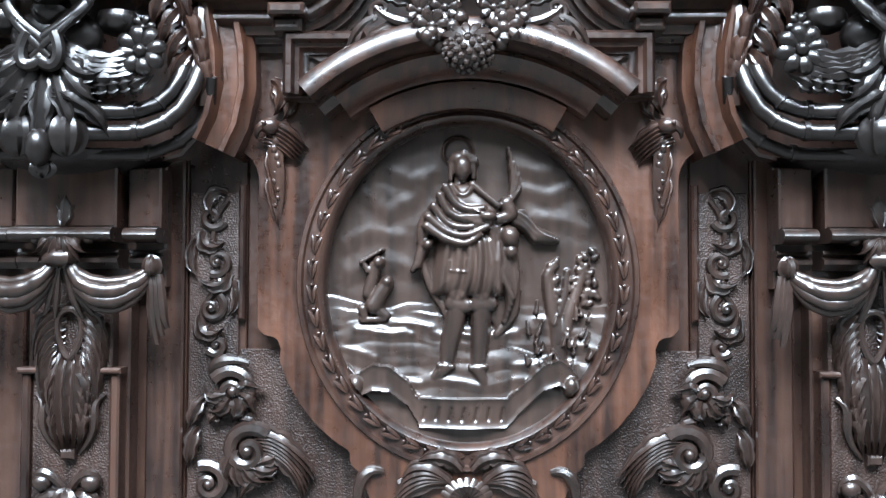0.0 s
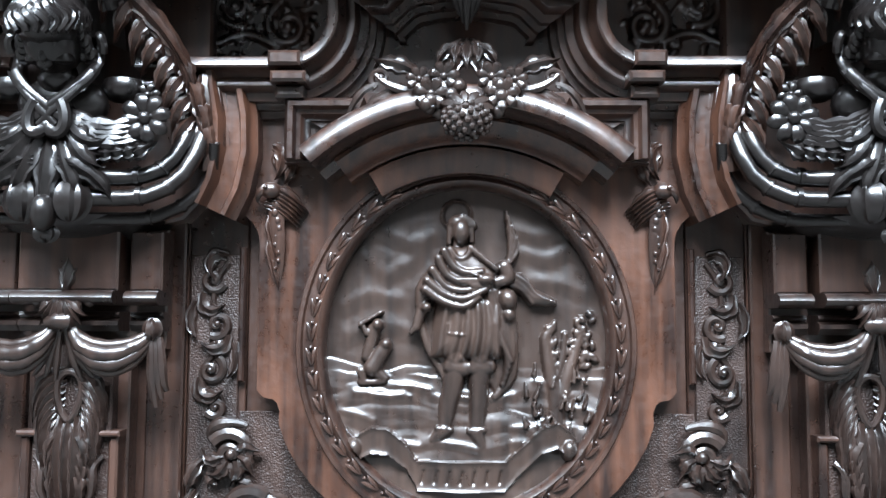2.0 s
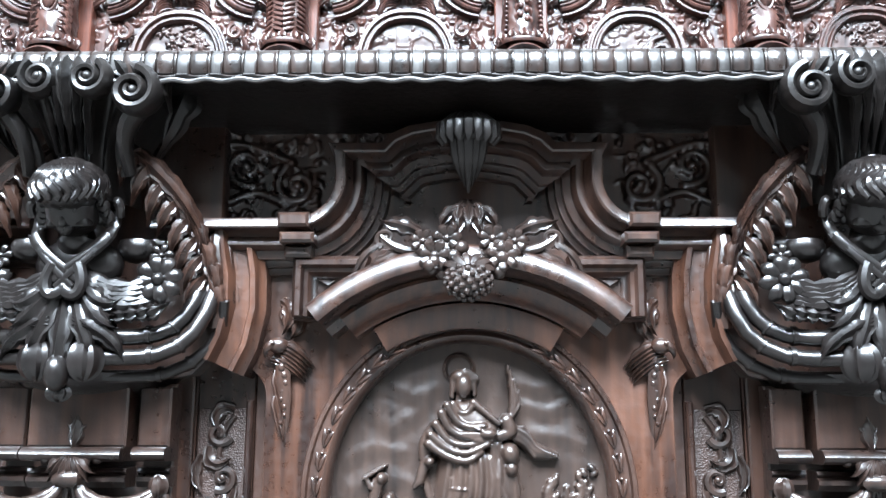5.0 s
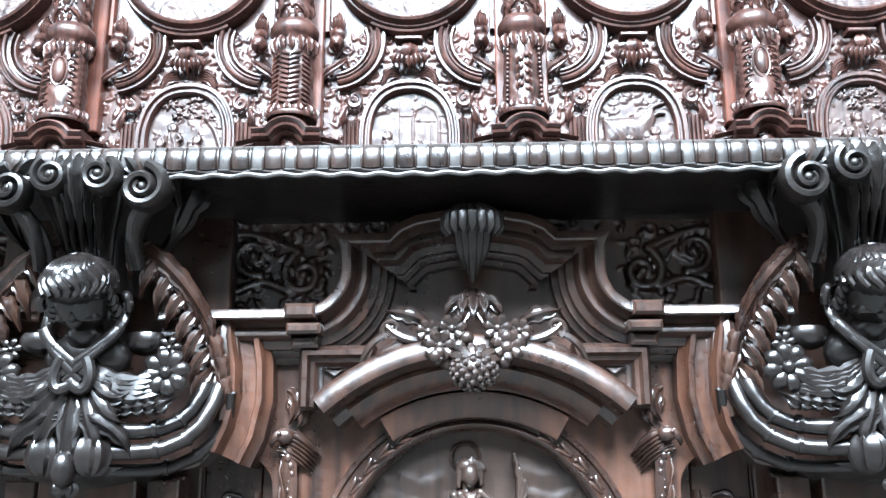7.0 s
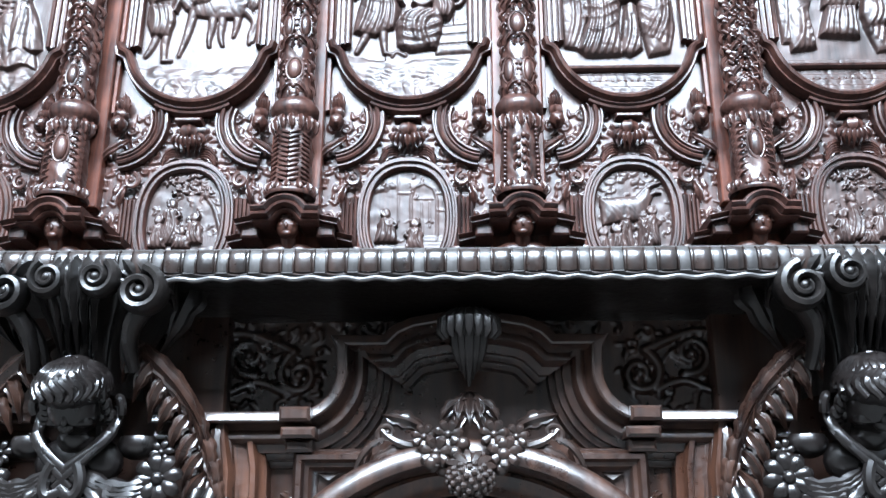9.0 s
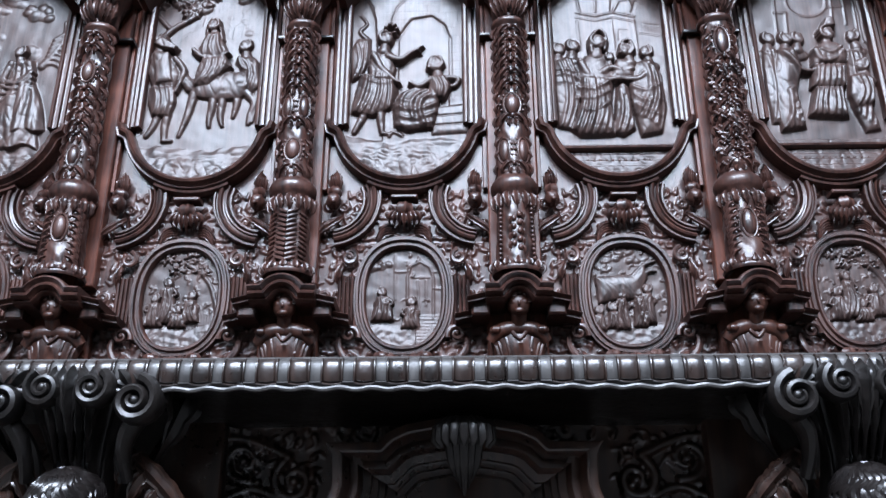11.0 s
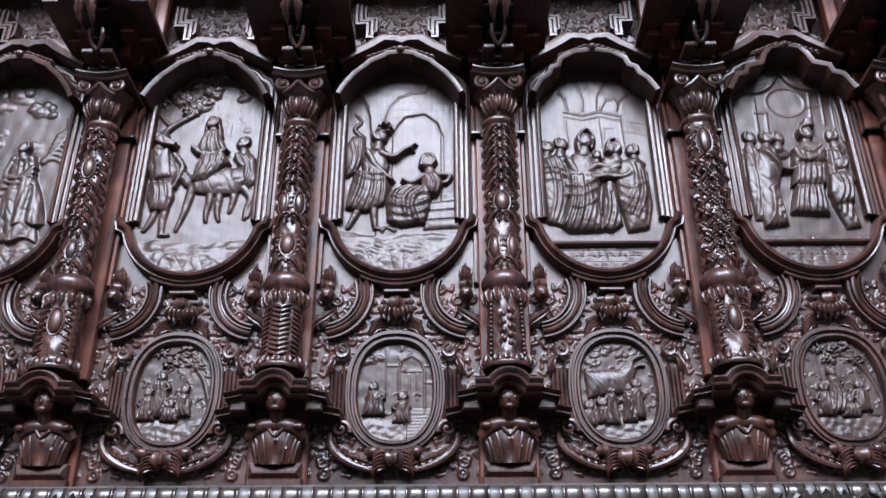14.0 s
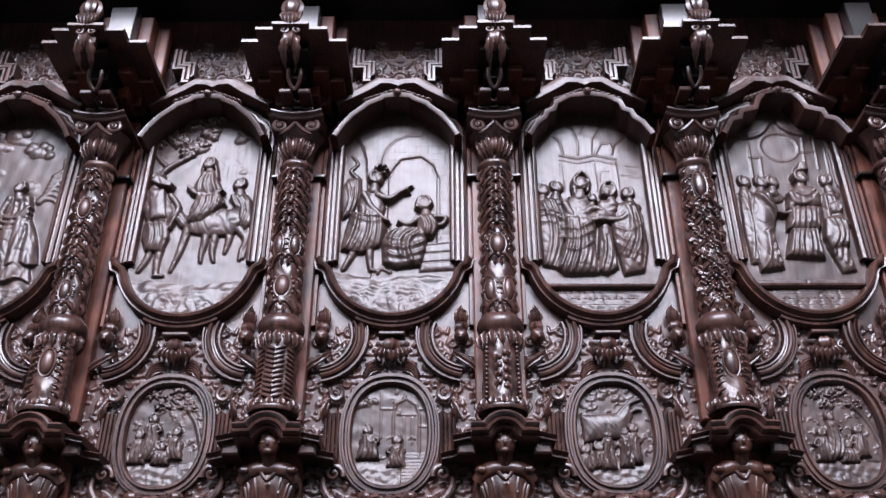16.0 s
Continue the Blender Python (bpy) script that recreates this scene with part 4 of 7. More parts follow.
# ---- scrolled brackets with carved heads, between the bays ----
def bracket(x):
    br = thing("scroll_bracket", x, YB, Z0, "blackened carved mahogany bracket with a child's head and garlands", "bracket", "brackets under the desk")
    s = Shape()
    out = [(0, 118), (70, 118), (104, 126), (124, 148), (134, 182), (130, 230), (128, 420), (-128, 420), (-130, 230), (-134, 182), (-124, 148), (-104, 126), (-70, 118)]
    s.prism(out, 0, 34, 3)
    part("back_plate", s, MAHOGANY, br)
    for sg in (-1, 1):
        fl = Shape()
        fl.sweep([(128, 276), (130, 258), (136, 226), (137, 196), (131, 166), (120, 142)], [(0, 20), (0, 56), (4, 64), (9, 64), (12, 56), (14, 50), (27, 47), (30, 54), (35, 54), (38, 44), (44, 40), (46, 0)])
        fl.v = [(sg * u, v, d) for u, v, d in fl.v]
        part("side_cheek", fl, RED, br, "curved reddish cheek beside the bracket")
    for name, dv, r, dd in (("upper_torus", 20, 8.2, 0), ("lower_torus", 0, 8.0, 3), ("under_torus", -17, 6.5, -20)):
        t = Shape()
        e = dv * 0.9
        half = [(0, 138 + dv, 102 + dd), (62, 138 + dv, 100 + dd), (70 - e * 0.1, 139 + dv, 94 + dd), (82 - e * 0.2, 141 + dv, 91 + dd), (86 - e * 0.2, 142 + dv, 88 + dd), (104 - e * 0.4, 150 + dv * 0.9, 84 + dd), (118 - e * 0.6, 164 + dv * 0.8, 78 + dd),
                (128 - e * 0.7, 184 + dv * 0.6, 74 + dd), (132 - e * 0.7, 206 + dv * 0.4, 66), (130 - e * 0.7, 236, 60), (127 - e * 0.7, 262, 54), (126 - e * 0.7, 285, 48)]
        half = half[:9]
        pts = [(-a, b, c) for a, b, c in reversed(half[1:])] + half
        t.tube(pts, r, 1.0, 10)
        for sg in (-1, 1):                       # raised bands on the moulding
            for k in (3, 5):
                p, q = np.array(half[k]), np.array(half[k + 1])
                if k == 3:
                    p, q = p - (4, 0, 0), p + (1, 0, 0)
                else:
                    q = p + (q - p) * 0.15
                t.tube([(sg * p[0], p[1], p[2]), (sg * q[0], q[1], q[2])], r + 1.6, 1.0, 10)
        part(name, t, BLACK, br)
    under = Shape()
    under.lathe(0, 10, [(90, 124), (76, 112), (54, 104), (30, 100)], 20, None, -math.pi / 2, math.pi / 2)
    part("underside", under, BLACK, br)
    sides = Shape()
    for o, r, dd in ((0, 7, 62), (-12, 5, 66), (10, 5, 52), (18, 3.5, 46)):
        sides.tube([(132 + o * 0.9, 172 - o * 0.5, dd - 4), (136 + o, 200, dd), (133 + o, 236, dd), (130 + o, 256, dd), (129 + o, 274, dd - 6)], r, 1.0, 8)
    for sg in (1, -1):
        sides.v = [(sg * u, v, d) for u, v, d in sides.v]
        part("side_moulding", sides, MAHOGANY, br, "ribbed brown side moulding")
    lf = Shape()
    lf.split = True
    for k in range(-3, 4):
        a = k * 0.36
        ln = 112 - abs(k) * 16
        lf.leaf(bezier((k * 2, 226, 118), (math.sin(a) * ln * 0.3, 226 - ln * 0.4, 140), (math.sin(a) * ln * 0.75, 226 - ln * 0.8, 146), (math.sin(a) * ln, 226 - ln * math.cos(a), 138 - abs(k) * 4)), 12, 4, 3.2)
    for sg in (-1, 1):
        lf.ball(sg * 22, 134, 130, 19, 20, 15, 12, lambda a, b: 0.10 * math.cos(9 * b) * math.sin(a))
        for k in range(3):
            lf.leaf(bezier((sg * 12, 176 - k * 4, 136), (sg * (30 + k * 4), 168, 142), (sg * (44 + k * 6), 158 - k * 4, 138), (sg * (50 + k * 5), 150 - k * 8, 126)), 9, 3, 2.8)
    lf.ball(0, 122, 138, 12, 18, 14, 8)
    lf.ball(0, 103, 130, 12, 8, 10, 8, lambda a, b: 0.12 * math.cos(8 * b))
    for p in (lf, *lf.pieces):
        p.v = [(u, v, d - 18) for u, v, d in p.v]
    part("acanthus_leaf", lf, BLACK, br, "hanging acanthus leaf with a small drop")
    for sg in (-1, 1):
        gl = Shape()
        for k in range(5):
            gl.tube(bezier((sg * 8, 232 - k * 4, 104 + k * 2), (sg * 30, 206 - k * 5, 116), (sg * 62, 198 - k * 4, 112), (sg * 86, 222 - k * 6, 96)), [x * (1 + 0.3 * math.sin(2.2 * i + k)) for i, x in enumerate(taper(13, 3, 6.5, 3))], 0.9, 7)
        for k in range(6):
            gl.leaf(bezier((sg * (22 + k * 11), 186 - k * 1, 104), (sg * (26 + k * 11), 178, 116), (sg * (34 + k * 11), 174 + k * 2, 116), (sg * (44 + k * 11), 176 + k * 3, 104)), 8, 2, 2.6)
        part("garland", gl, BLACK, br, "swag of carved leaves")
        fw = Shape()
        flower(fw, sg * 86, 215, 92, 24, 8, 0.3)
        flower(fw, sg * 82, 242, 80, 12, 6, 0.3)
        part("flower", fw, BLACK, br, "open carved flower")
        fe = Shape()
        fe.split = True
        fe.tube(bezier((sg * 44, 352, 92), (sg * 84, 322, 96), (sg * 128, 290, 86), (sg * 118, 212, 60)), taper(13, 7, 9, 4), 0.8, 8)
        for k in range(5):
            fe.leaf(bezier((sg * (40 + k * 5), 356 - k * 4, 96), (sg * (74 + k * 6), 332 - k * 6, 108 - k * 5), (sg * (112 + k * 5), 300 - k * 10, 98 - k * 6), (sg * (126 - k * 2), 250 - k * 12, 76 - k * 3)), 10, 6, 3.4)
        for k in range(8):
            q = k / 7
            u, v = 50 + 68 * math.sin(q * 1.5), 340 - 126 * q ** 1.1
            fe.leaf(bezier((sg * (u + 8), v + 12, 94 - 26 * q), (sg * (u - 2), v + 2, 112 - 28 * q), (sg * (u - 10), v - 12, 108 - 28 * q), (sg * (u - 12 - 3 * (k % 2)), v - 28 - 4 * (k % 3), 92 - 24 * q)), 8.5, 3, 3.2)
            fe.leaf(bezier((sg * (u + 6), v + 10, 92 - 26 * q), (sg * (u + 18), v - 2, 106 - 28 * q), (sg * (u + 22), v - 18, 100 - 28 * q), (sg * (u + 16), v - 36, 84 - 24 * q)), 8.5, 3, 3.2)
        part("feather_leaf", fe, MAHOGANY, br, "long feathered leaf")
        vo = Shape()
        for uu, vv, dd, r, a0, t, w in ((67, 392, 146, 24, 80, -1.9, 7.5), (24, 404, 152, 19, 60, -1.8, 6.0)):
            p = spiral(sg * uu, vv, dd, r, 4, a0 if sg > 0 else 180 - a0, t * sg, 34, 10)
            vo.tube(p, [w - 0.55 * w * i / 34 for i in range(35)], 2.4, 9)
            vo.ball(sg * uu, vv, dd + 10, 5.5, n=7)
            part("volute", vo, LIP_SHADE, br, "rolled scroll under the desk")
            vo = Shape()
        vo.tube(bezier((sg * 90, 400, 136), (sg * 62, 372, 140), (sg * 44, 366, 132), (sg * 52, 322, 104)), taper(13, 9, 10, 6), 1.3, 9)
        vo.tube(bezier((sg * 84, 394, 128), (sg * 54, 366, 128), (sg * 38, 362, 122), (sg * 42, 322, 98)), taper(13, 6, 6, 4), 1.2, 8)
        part("strap", vo, LIP_SHADE, br, "grooved strap below the scroll")
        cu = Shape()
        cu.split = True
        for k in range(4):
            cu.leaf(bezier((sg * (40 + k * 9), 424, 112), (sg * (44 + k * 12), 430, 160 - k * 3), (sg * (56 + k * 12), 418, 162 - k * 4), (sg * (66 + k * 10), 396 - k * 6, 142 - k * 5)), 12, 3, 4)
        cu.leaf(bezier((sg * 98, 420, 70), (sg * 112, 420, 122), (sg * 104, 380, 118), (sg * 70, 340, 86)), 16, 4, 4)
        part("curling_leaf", cu, LIP_SHADE, br, "leaf curling over the scroll")
    body = Shape()
    body.split = True
    rows = []
    for v, w, d in ((428, 92, 138), (420, 90, 146), (408, 84, 146), (394, 74, 138), (378, 62, 130), (360, 52, 124), (342, 46, 116), (322, 42, 106), (300, 40, 92)):
        row = []
        for i in range(49):
            e = i / 24 - 1
            k = math.sqrt(max(0, 1 - 0.92 * e * e))
            row.append((w * e * (1 + 0.05 * math.sin(v * 0.09)), v, 20 + (d - 20) * k + 4.5 * math.cos(e * 22) * (1 - abs(e) ** 6) + 2 * math.sin(v * 0.24 + 9 * abs(e))))
        rows.append(row)
    body.grid(rows)
    for k in range(-2, 3):
        body.leaf(bezier((k * 9, 428, 132), (k * 11, 430, 176 - abs(k) * 4), (k * 10, 398, 170 - abs(k) * 4), (k * 8, 338, 122)), 11, 6, 4.0, n=30, m=9)
    part("console_body", body, LIP_SHADE, br, "fluted scrolled body of the bracket")
    return br


def carved_head(br):
    """A carved child's head with curly hair, plain-faced, one mesh."""
    s = Shape()
    s.ball(0, 302, 110, 28, 34, 29, 14)
    s.ball(0, 324, 114, 34, 27, 36, 14, lambda a, b: 0.03 * math.sin(9 * b + 5 * a))
    g = random.Random(2)
    for k in range(51):                                   # locks combed up and back from the brow
        a = -0.5 + (math.pi + 1.0) * (k % 17) / 16 + 0.09 * (k // 17)
        up = 0.5 * (k // 17)
        r0, top = 33, 30
        p = []
        for q in np.linspace(0, 1, 8):
            e = 0.08 + 0.5 * up + q * 0.8
            w = a + 0.2 * math.sin(q * 5.0 + 0.5 * k)
            h = 312 + 34 * math.sin(e)
            rr = (r0 + 3) * math.cos(e) + 2
            p.append((rr * math.cos(w), h, 115 + rr * math.sin(w) * 1.12))
        s.tube(p, taper(8, 3.4, 6.2, 2.4), 1.0, 8)
    for k in range(12):
        sg = 1 if k % 2 else -1
        p = spiral(sg * (30 + 3 * (k // 4)), 318 - (k // 2) * 6, 112 - (k // 2) * 2, 8, 2, 90, sg * 1.1, 10, 4)
        s.tube(p, taper(11, 3, 4.5, 3), 1.0, 6)
    for sg in (-1, 1):
        s.ball(sg * 27, 292, 104, 6, 9, 6, 6)
        s.ball(sg * 12, 288, 122, 13, 13, 12, 9)
        s.ball(sg * 54, 258, 80, 20, 15, 15, 9)
        s.tube(bezier((sg * 42, 300, 96), (sg * 48, 262, 112), (sg * 22, 246, 122), (-sg * 12, 222, 118), 18), taper(19, 5, 6.5, 5), 0.8, 9)
        s.tube(bezier((sg * 38, 292, 100), (sg * 42, 256, 116), (sg * 18, 240, 124), (-sg * 8, 214, 120), 18), taper(19, 3.5, 4.5, 3.5), 0.8, 8)
        s.tube(bezier((sg * 42, 302, 96), (sg * 44, 314, 104), (sg * 52, 306, 108), (sg * 48, 294, 104)), 5, 1.0, 8)
        s.tube(bezier((-sg * 12, 236, 120), (-sg * 24, 214, 122), (-sg * 14, 196, 124), (sg * 2, 214, 120)), 6, 0.9, 8)
    s.ball(0, 293, 134, 5, 9, 6, 8)
    s.ball(0, 276, 128, 9, 8, 8, 8)
    s.ball(0, 266, 98, 20, 22, 18, 9)
    s.ball(0, 240, 86, 44, 28, 22, 10)
    s.v = [(u * (0.92 if v > 268 else 1.02), 300 + (v - 300) * 1.04 - (12 if v > 268 else 6), d) for u, v, d in s.v]
    c, n = math.cos(0.36), math.sin(0.36)                   # bowed forward
    bow = lambda v, d: min(1, max(0, (v - 262) / 14))
    s.v = [(u, v + bow(v, d) * (280 + (v - 280) * c - (d - 96) * n - v), d + bow(v, d) * (96 + (v - 280) * n + (d - 96) * c - d)) for u, v, d in s.v]
    return part("carved_head", s, BLACK, br, "carved child's head with curly hair")


def pilaster(x):
    pl = thing("carved_pilaster", x, YB, Z0, "carved mahogany pilaster with a cloth swag and pendant", "pilaster", "pilasters under the brackets")
    b = Shape()
    b.box(-88, 88, -6, 116, 0, 26, 2)
    part("neck", b, MAHOGANY, pl)
    b = Shape()
    b.box(-52, 52, -420, -6, 0, 24, 2)
    part("core", b, MAHOGANY, pl)
    for a, c, dd in ((-50, 50, 12), (-90, -57, 0), (57, 90, 0)):
        e = Shape()
        e.box(a, c, 52, 112, 20, 50 + dd, 2)
        part("neck_block", e, MAHOGANY, pl)
        h = Shape()
        h.sweep([(a, 40), (c, 40)], [(-2, 20), (-2, 58 + dd), (1, 64 + dd), (5, 66 + dd), (9, 64 + dd), (12, 58 + dd), (12, 20)])
        h.sweep([(a, 12), (c, 12)], [(0, 20), (0, 40 + dd), (6, 46 + dd), (10, 46 + dd), (13, 40 + dd), (16, 44 + dd), (19, 42 + dd), (20, 20)])
        part("ledge", h, CARVED, pl)
    st = Shape()
    st.box(-40, 40, -420, 0, 20, 40, 2)
    part("pendant_panel", st, GROUND, pl, "raised upright panel with a punched ground")
    for sg in (-1, 1):
        e = Shape()
        a, c = sorted((sg * 40, sg * 49))
        e.box(a, c, -420, -92, 20, 45, 2)
        a, c = sorted((sg * 30, sg * 52))
        e.box(a, c, -92, -86, 30, 50, 2)
        part("stile", e, MAHOGANY, pl)
    sh = Shape()
    sh.split = True
    for k in range(-3, 4):
        a = k * 0.42
        sh.leaf(bezier((0, 50, 66), (math.sin(a) * 10, 40, 80), (math.sin(a) * 18, 28, 82), (math.sin(a) * 26, 34 - 22 * math.cos(a), 72)), 7, 2, 2.6)
    sh.leaf(bezier((0, 100, 46), (0, 84, 62), (0, 68, 66), (0, 46, 70)), 11, 4, 3)
    sh.ball(0, 22, 72, 16, 9, 12, 8, lambda a, b: 0.1 * math.cos(9 * b))
    for sg in (-1, 1):
        sh.ball(sg * 25, 42, 68, 7, n=6)
    part("shell_knot", sh, CARVED, pl, "leafy knot over the swag")
    cl = Shape()
    for sg in (-1, 1):
        for k, (sag, r, dd) in enumerate(((-4, 6, 6), (-14, 8, 9), (-26, 7, 6), (-35, 5, 0))):
            cl.tube(bezier((sg * 9, 18 - k * 4, 64 + dd * 0.5), (sg * (20 + k), sag + 2, 72 + dd), (sg * (58 + k * 2), sag - 8, 70 + dd), (sg * 85, 13 - k * 3, 58), 18), [r * (0.4 + 0.6 * math.sin(math.pi * (0.12 + 0.76 * i / 18)) * (1 + 0.14 * math.sin(i * 1.7 + k))) for i in range(19)], 1.0, 9)
        cl.ball(sg * 86, 14, 62, 9, 10, 9, 8, lambda a, b: 0.15 * math.cos(6 * b))
        for k in range(3):
            cl.tube(bezier((sg * (84 + k * 4), 6, 60), (sg * (88 + k * 4), -14, 62), (sg * (84 + k * 5), -36, 58), (sg * (88 + k * 5), -62 + k * 8, 50)), taper(13, 4, 6, 3), 0.8, 7)
        for k in range(3):
            cl.tube(bezier((sg * (2 + k * 2), 14, 68), (sg * (6 + k * 5), -8, 64), (sg * (10 + k * 8), -26, 56), (sg * (16 + k * 11), -44 + k * 6, 46)), taper(13, 2, 4, 1.5), 0.8, 7)
    part("cloth_swag", cl, CARVED, pl, "draped cloth swag with gathered ends")
    pd = Shape()
    pd.split = True
    ring = [(12 * math.sin(a) * (1 - 0.35 * math.cos(a)), -52 - 24 * math.cos(a), 48) for a in np.linspace(0, 2 * math.pi, 25)]
    pd.tube(ring, 3.6, 0.9, 7)
    for sg in (-1, 1):
        for k in range(6):
            pd.leaf(bezier((sg * (5 + k), -30 - k * 7, 42), (sg * (22 + k), -28 - k * 10, 56), (sg * (33 - k), -48 - k * 10, 54), (sg * (37 - k * 3), -78 - k * 13, 42)), 8.5, 4, 3.0)
        for k in range(4):
            pd.leaf(bezier((sg * 2, -84 - k * 12, 44), (sg * 14, -92 - k * 12, 58), (sg * (22 - k * 2), -108 - k * 12, 54), (sg * (18 - k * 3), -134 - k * 12, 42)), 8, 4, 2.8)
        pd.tube(bezier((sg * 34, -112, 42), (sg * 14, -124, 50), (sg * 40, -140, 48), (sg * 10, -170, 42)), taper(13, 3, 5, 2), 0.9, 7)
        pd.ball(sg * 24, -198, 48, 10, 9, 9, 7)
        pd.tube(bezier((sg * 2, -208, 44), (sg * 14, -184, 52), (sg * 32, -182, 52), (sg * 33, -202, 44)), taper(13, 4, 5.5, 2), 0.9, 7)
        for k in range(4):
            pd.leaf(bezier((sg * 4, -212 - k * 9, 42), (sg * 18, -206 - k * 11, 56), (sg * 30, -220 - k * 11, 54), (sg * 36, -242 - k * 11, 42)), 9, 4, 2.8)
    for k in range(3):
        pd.leaf(bezier(((k - 1) * 7, -72, 46), ((k - 1) * 11, -100, 60), ((k - 1) * 10, -132, 58), ((k - 1) * 4, -172, 44)), 8, 5, 3.0)
    pd.box(-7, 7, -176, -166, 38, 50, 2)
    pd.ball(0, -220, 50, 14, 16, 12, 8, lambda a, b: 0.12 * math.sin(5 * b))
    part("leaf_pendant", pd, CARVED, pl, "pendant of long carved leaves")
    return pl


BH = 0.393
for sg in (-1, 1):
    copy_thing(bay, pose(X0 + sg * 2 * BH, YB, Z0))
    carved_head(bracket(X0 + sg * BH))
    pilaster(X0 + sg * BH)


# ---- gadroons along the desk's edge ----
PITCH = 0.033
bead_wide, bead_flat = Shape(), Shape()
rows = ((409, 136), (409.5, 145), (412, 149), (418, 150.5), (428, 150), (433, 148), (436, 144), (436.5, 130))
bead_wide.grid([[(9.2 * x, v - 1.4 * (1 - abs(x)) * (v < 413), d + 3.2 * math.sqrt(max(0, 1 - x * x))) for x in (-1, -0.92, -0.7, -0.35, 0, 0.35, 0.7, 0.92, 1)] for v, d in rows])
for sg in (-1, 1):
    bead_wide.tube([(sg * 10.2, v, d + 1) for v, d in rows], 1.2, 1.0, 6)
bead_wide.tube([(9.6 * x, 409.5 - 1.8 * (1 - x * x), 151.5 - 2 * x * x) for x in (-1, -0.6, -0.2, 0.2, 0.6, 1)], 1.1, 1.0, 6)
bead_flat.grid([[(5.6 * x, v, d - 0.6 + 1.2 * (1 - abs(x))) for x in (-1, -0.6, -0.2, 0.2, 0.6, 1)] for v, d in rows])
bead_flat.tube([(5.6 * x, 410.5, 150.0) for x in (-1, -0.5, 0, 0.5, 1)], 0.9, 1.0, 6)
for k in range(-28, 29):
    for name, sh, mat, du in (("gadroon", bead_wide, CARVED, 0.0), ("gadroon_fillet", bead_flat, DUSTY, 0.0165)):
        part(name, sh, mat, DESK, keep=True).location = (k * PITCH + du + 0.002 * math.sin(k * 3.1) * 0.4, 0, 0)
lip = Shape()
lip.tube([(u, 404 + 0.9 * math.sin(u * 0.19) + 0.5 * math.sin(u / 41.0), 150 + 0.8 * math.sin(u * 0.19)) for u in range(-1000, 1001, 4)], 2.7, 1.0, 8)
part("wavy_lip", lip, DUSTY, DESK, "wavy lower lip of the edge")


# ---- upper stalls: reliefs ----
FRAME_HALF = [(0, 1010), (60, 1004), (120, 985), (150, 968), (165, 945), (196, 925), (208, 905), (208, 310)]
HEADS = {0: [(0, 1000), (50, 994), (58, 984), (110, 958), (120, 946), (168, 902), (204, 852), (228, 806)],
         1: [(0, 1000), (70, 990), (116, 962), (128, 926), (156, 914), (164, 890), (196, 862), (228, 806)],
         2: [(0, 1012), (48, 1004), (74, 972), (92, 928), (150, 912), (160, 880), (196, 870), (232, 806)]}
CUP = [(264, 318), (258, 296), (240, 286)] + arc(0, 330, 235, -15, -90, 16, 240)
UP_TOP = [(-225, 905), (-205, 925), (-165, 945), (-150, 968), (-120, 985), (-60, 1004), (0, 1010), (60, 1004), (120, 985), (150, 968), (165, 945), (205, 925), (225, 905)]


def in_tall_panel(U, V):
    top = np.interp(U, [p[0] for p in UP_TOP], [p[1] + 8 for p in UP_TOP])
    low = 330 - 246 * np.sqrt(np.clip(1 - (U / 242) ** 2, 0, 1))
    return (V < top) & (V > np.where(V < 330, low, 0)) & ((np.abs(U) < 211) | (V < 320))


def rocks(R, v0, seed, h=14):
    U, V = R.U, R.V
    for k in range(5):
        edge = v0 - k * 24 + 8 * wavy(U, V * 0, seed + k, 260) + 4 * wavy(U, V * 0, seed + 9 + k, 70)
        R.H = np.maximum(R.H, np.where(V < edge, 6 + h * k * 0.3 + np.minimum(edge - V, 26) * 0.35 + 2.2 * wavy(U, V, seed + 20 + k, 60), 0))


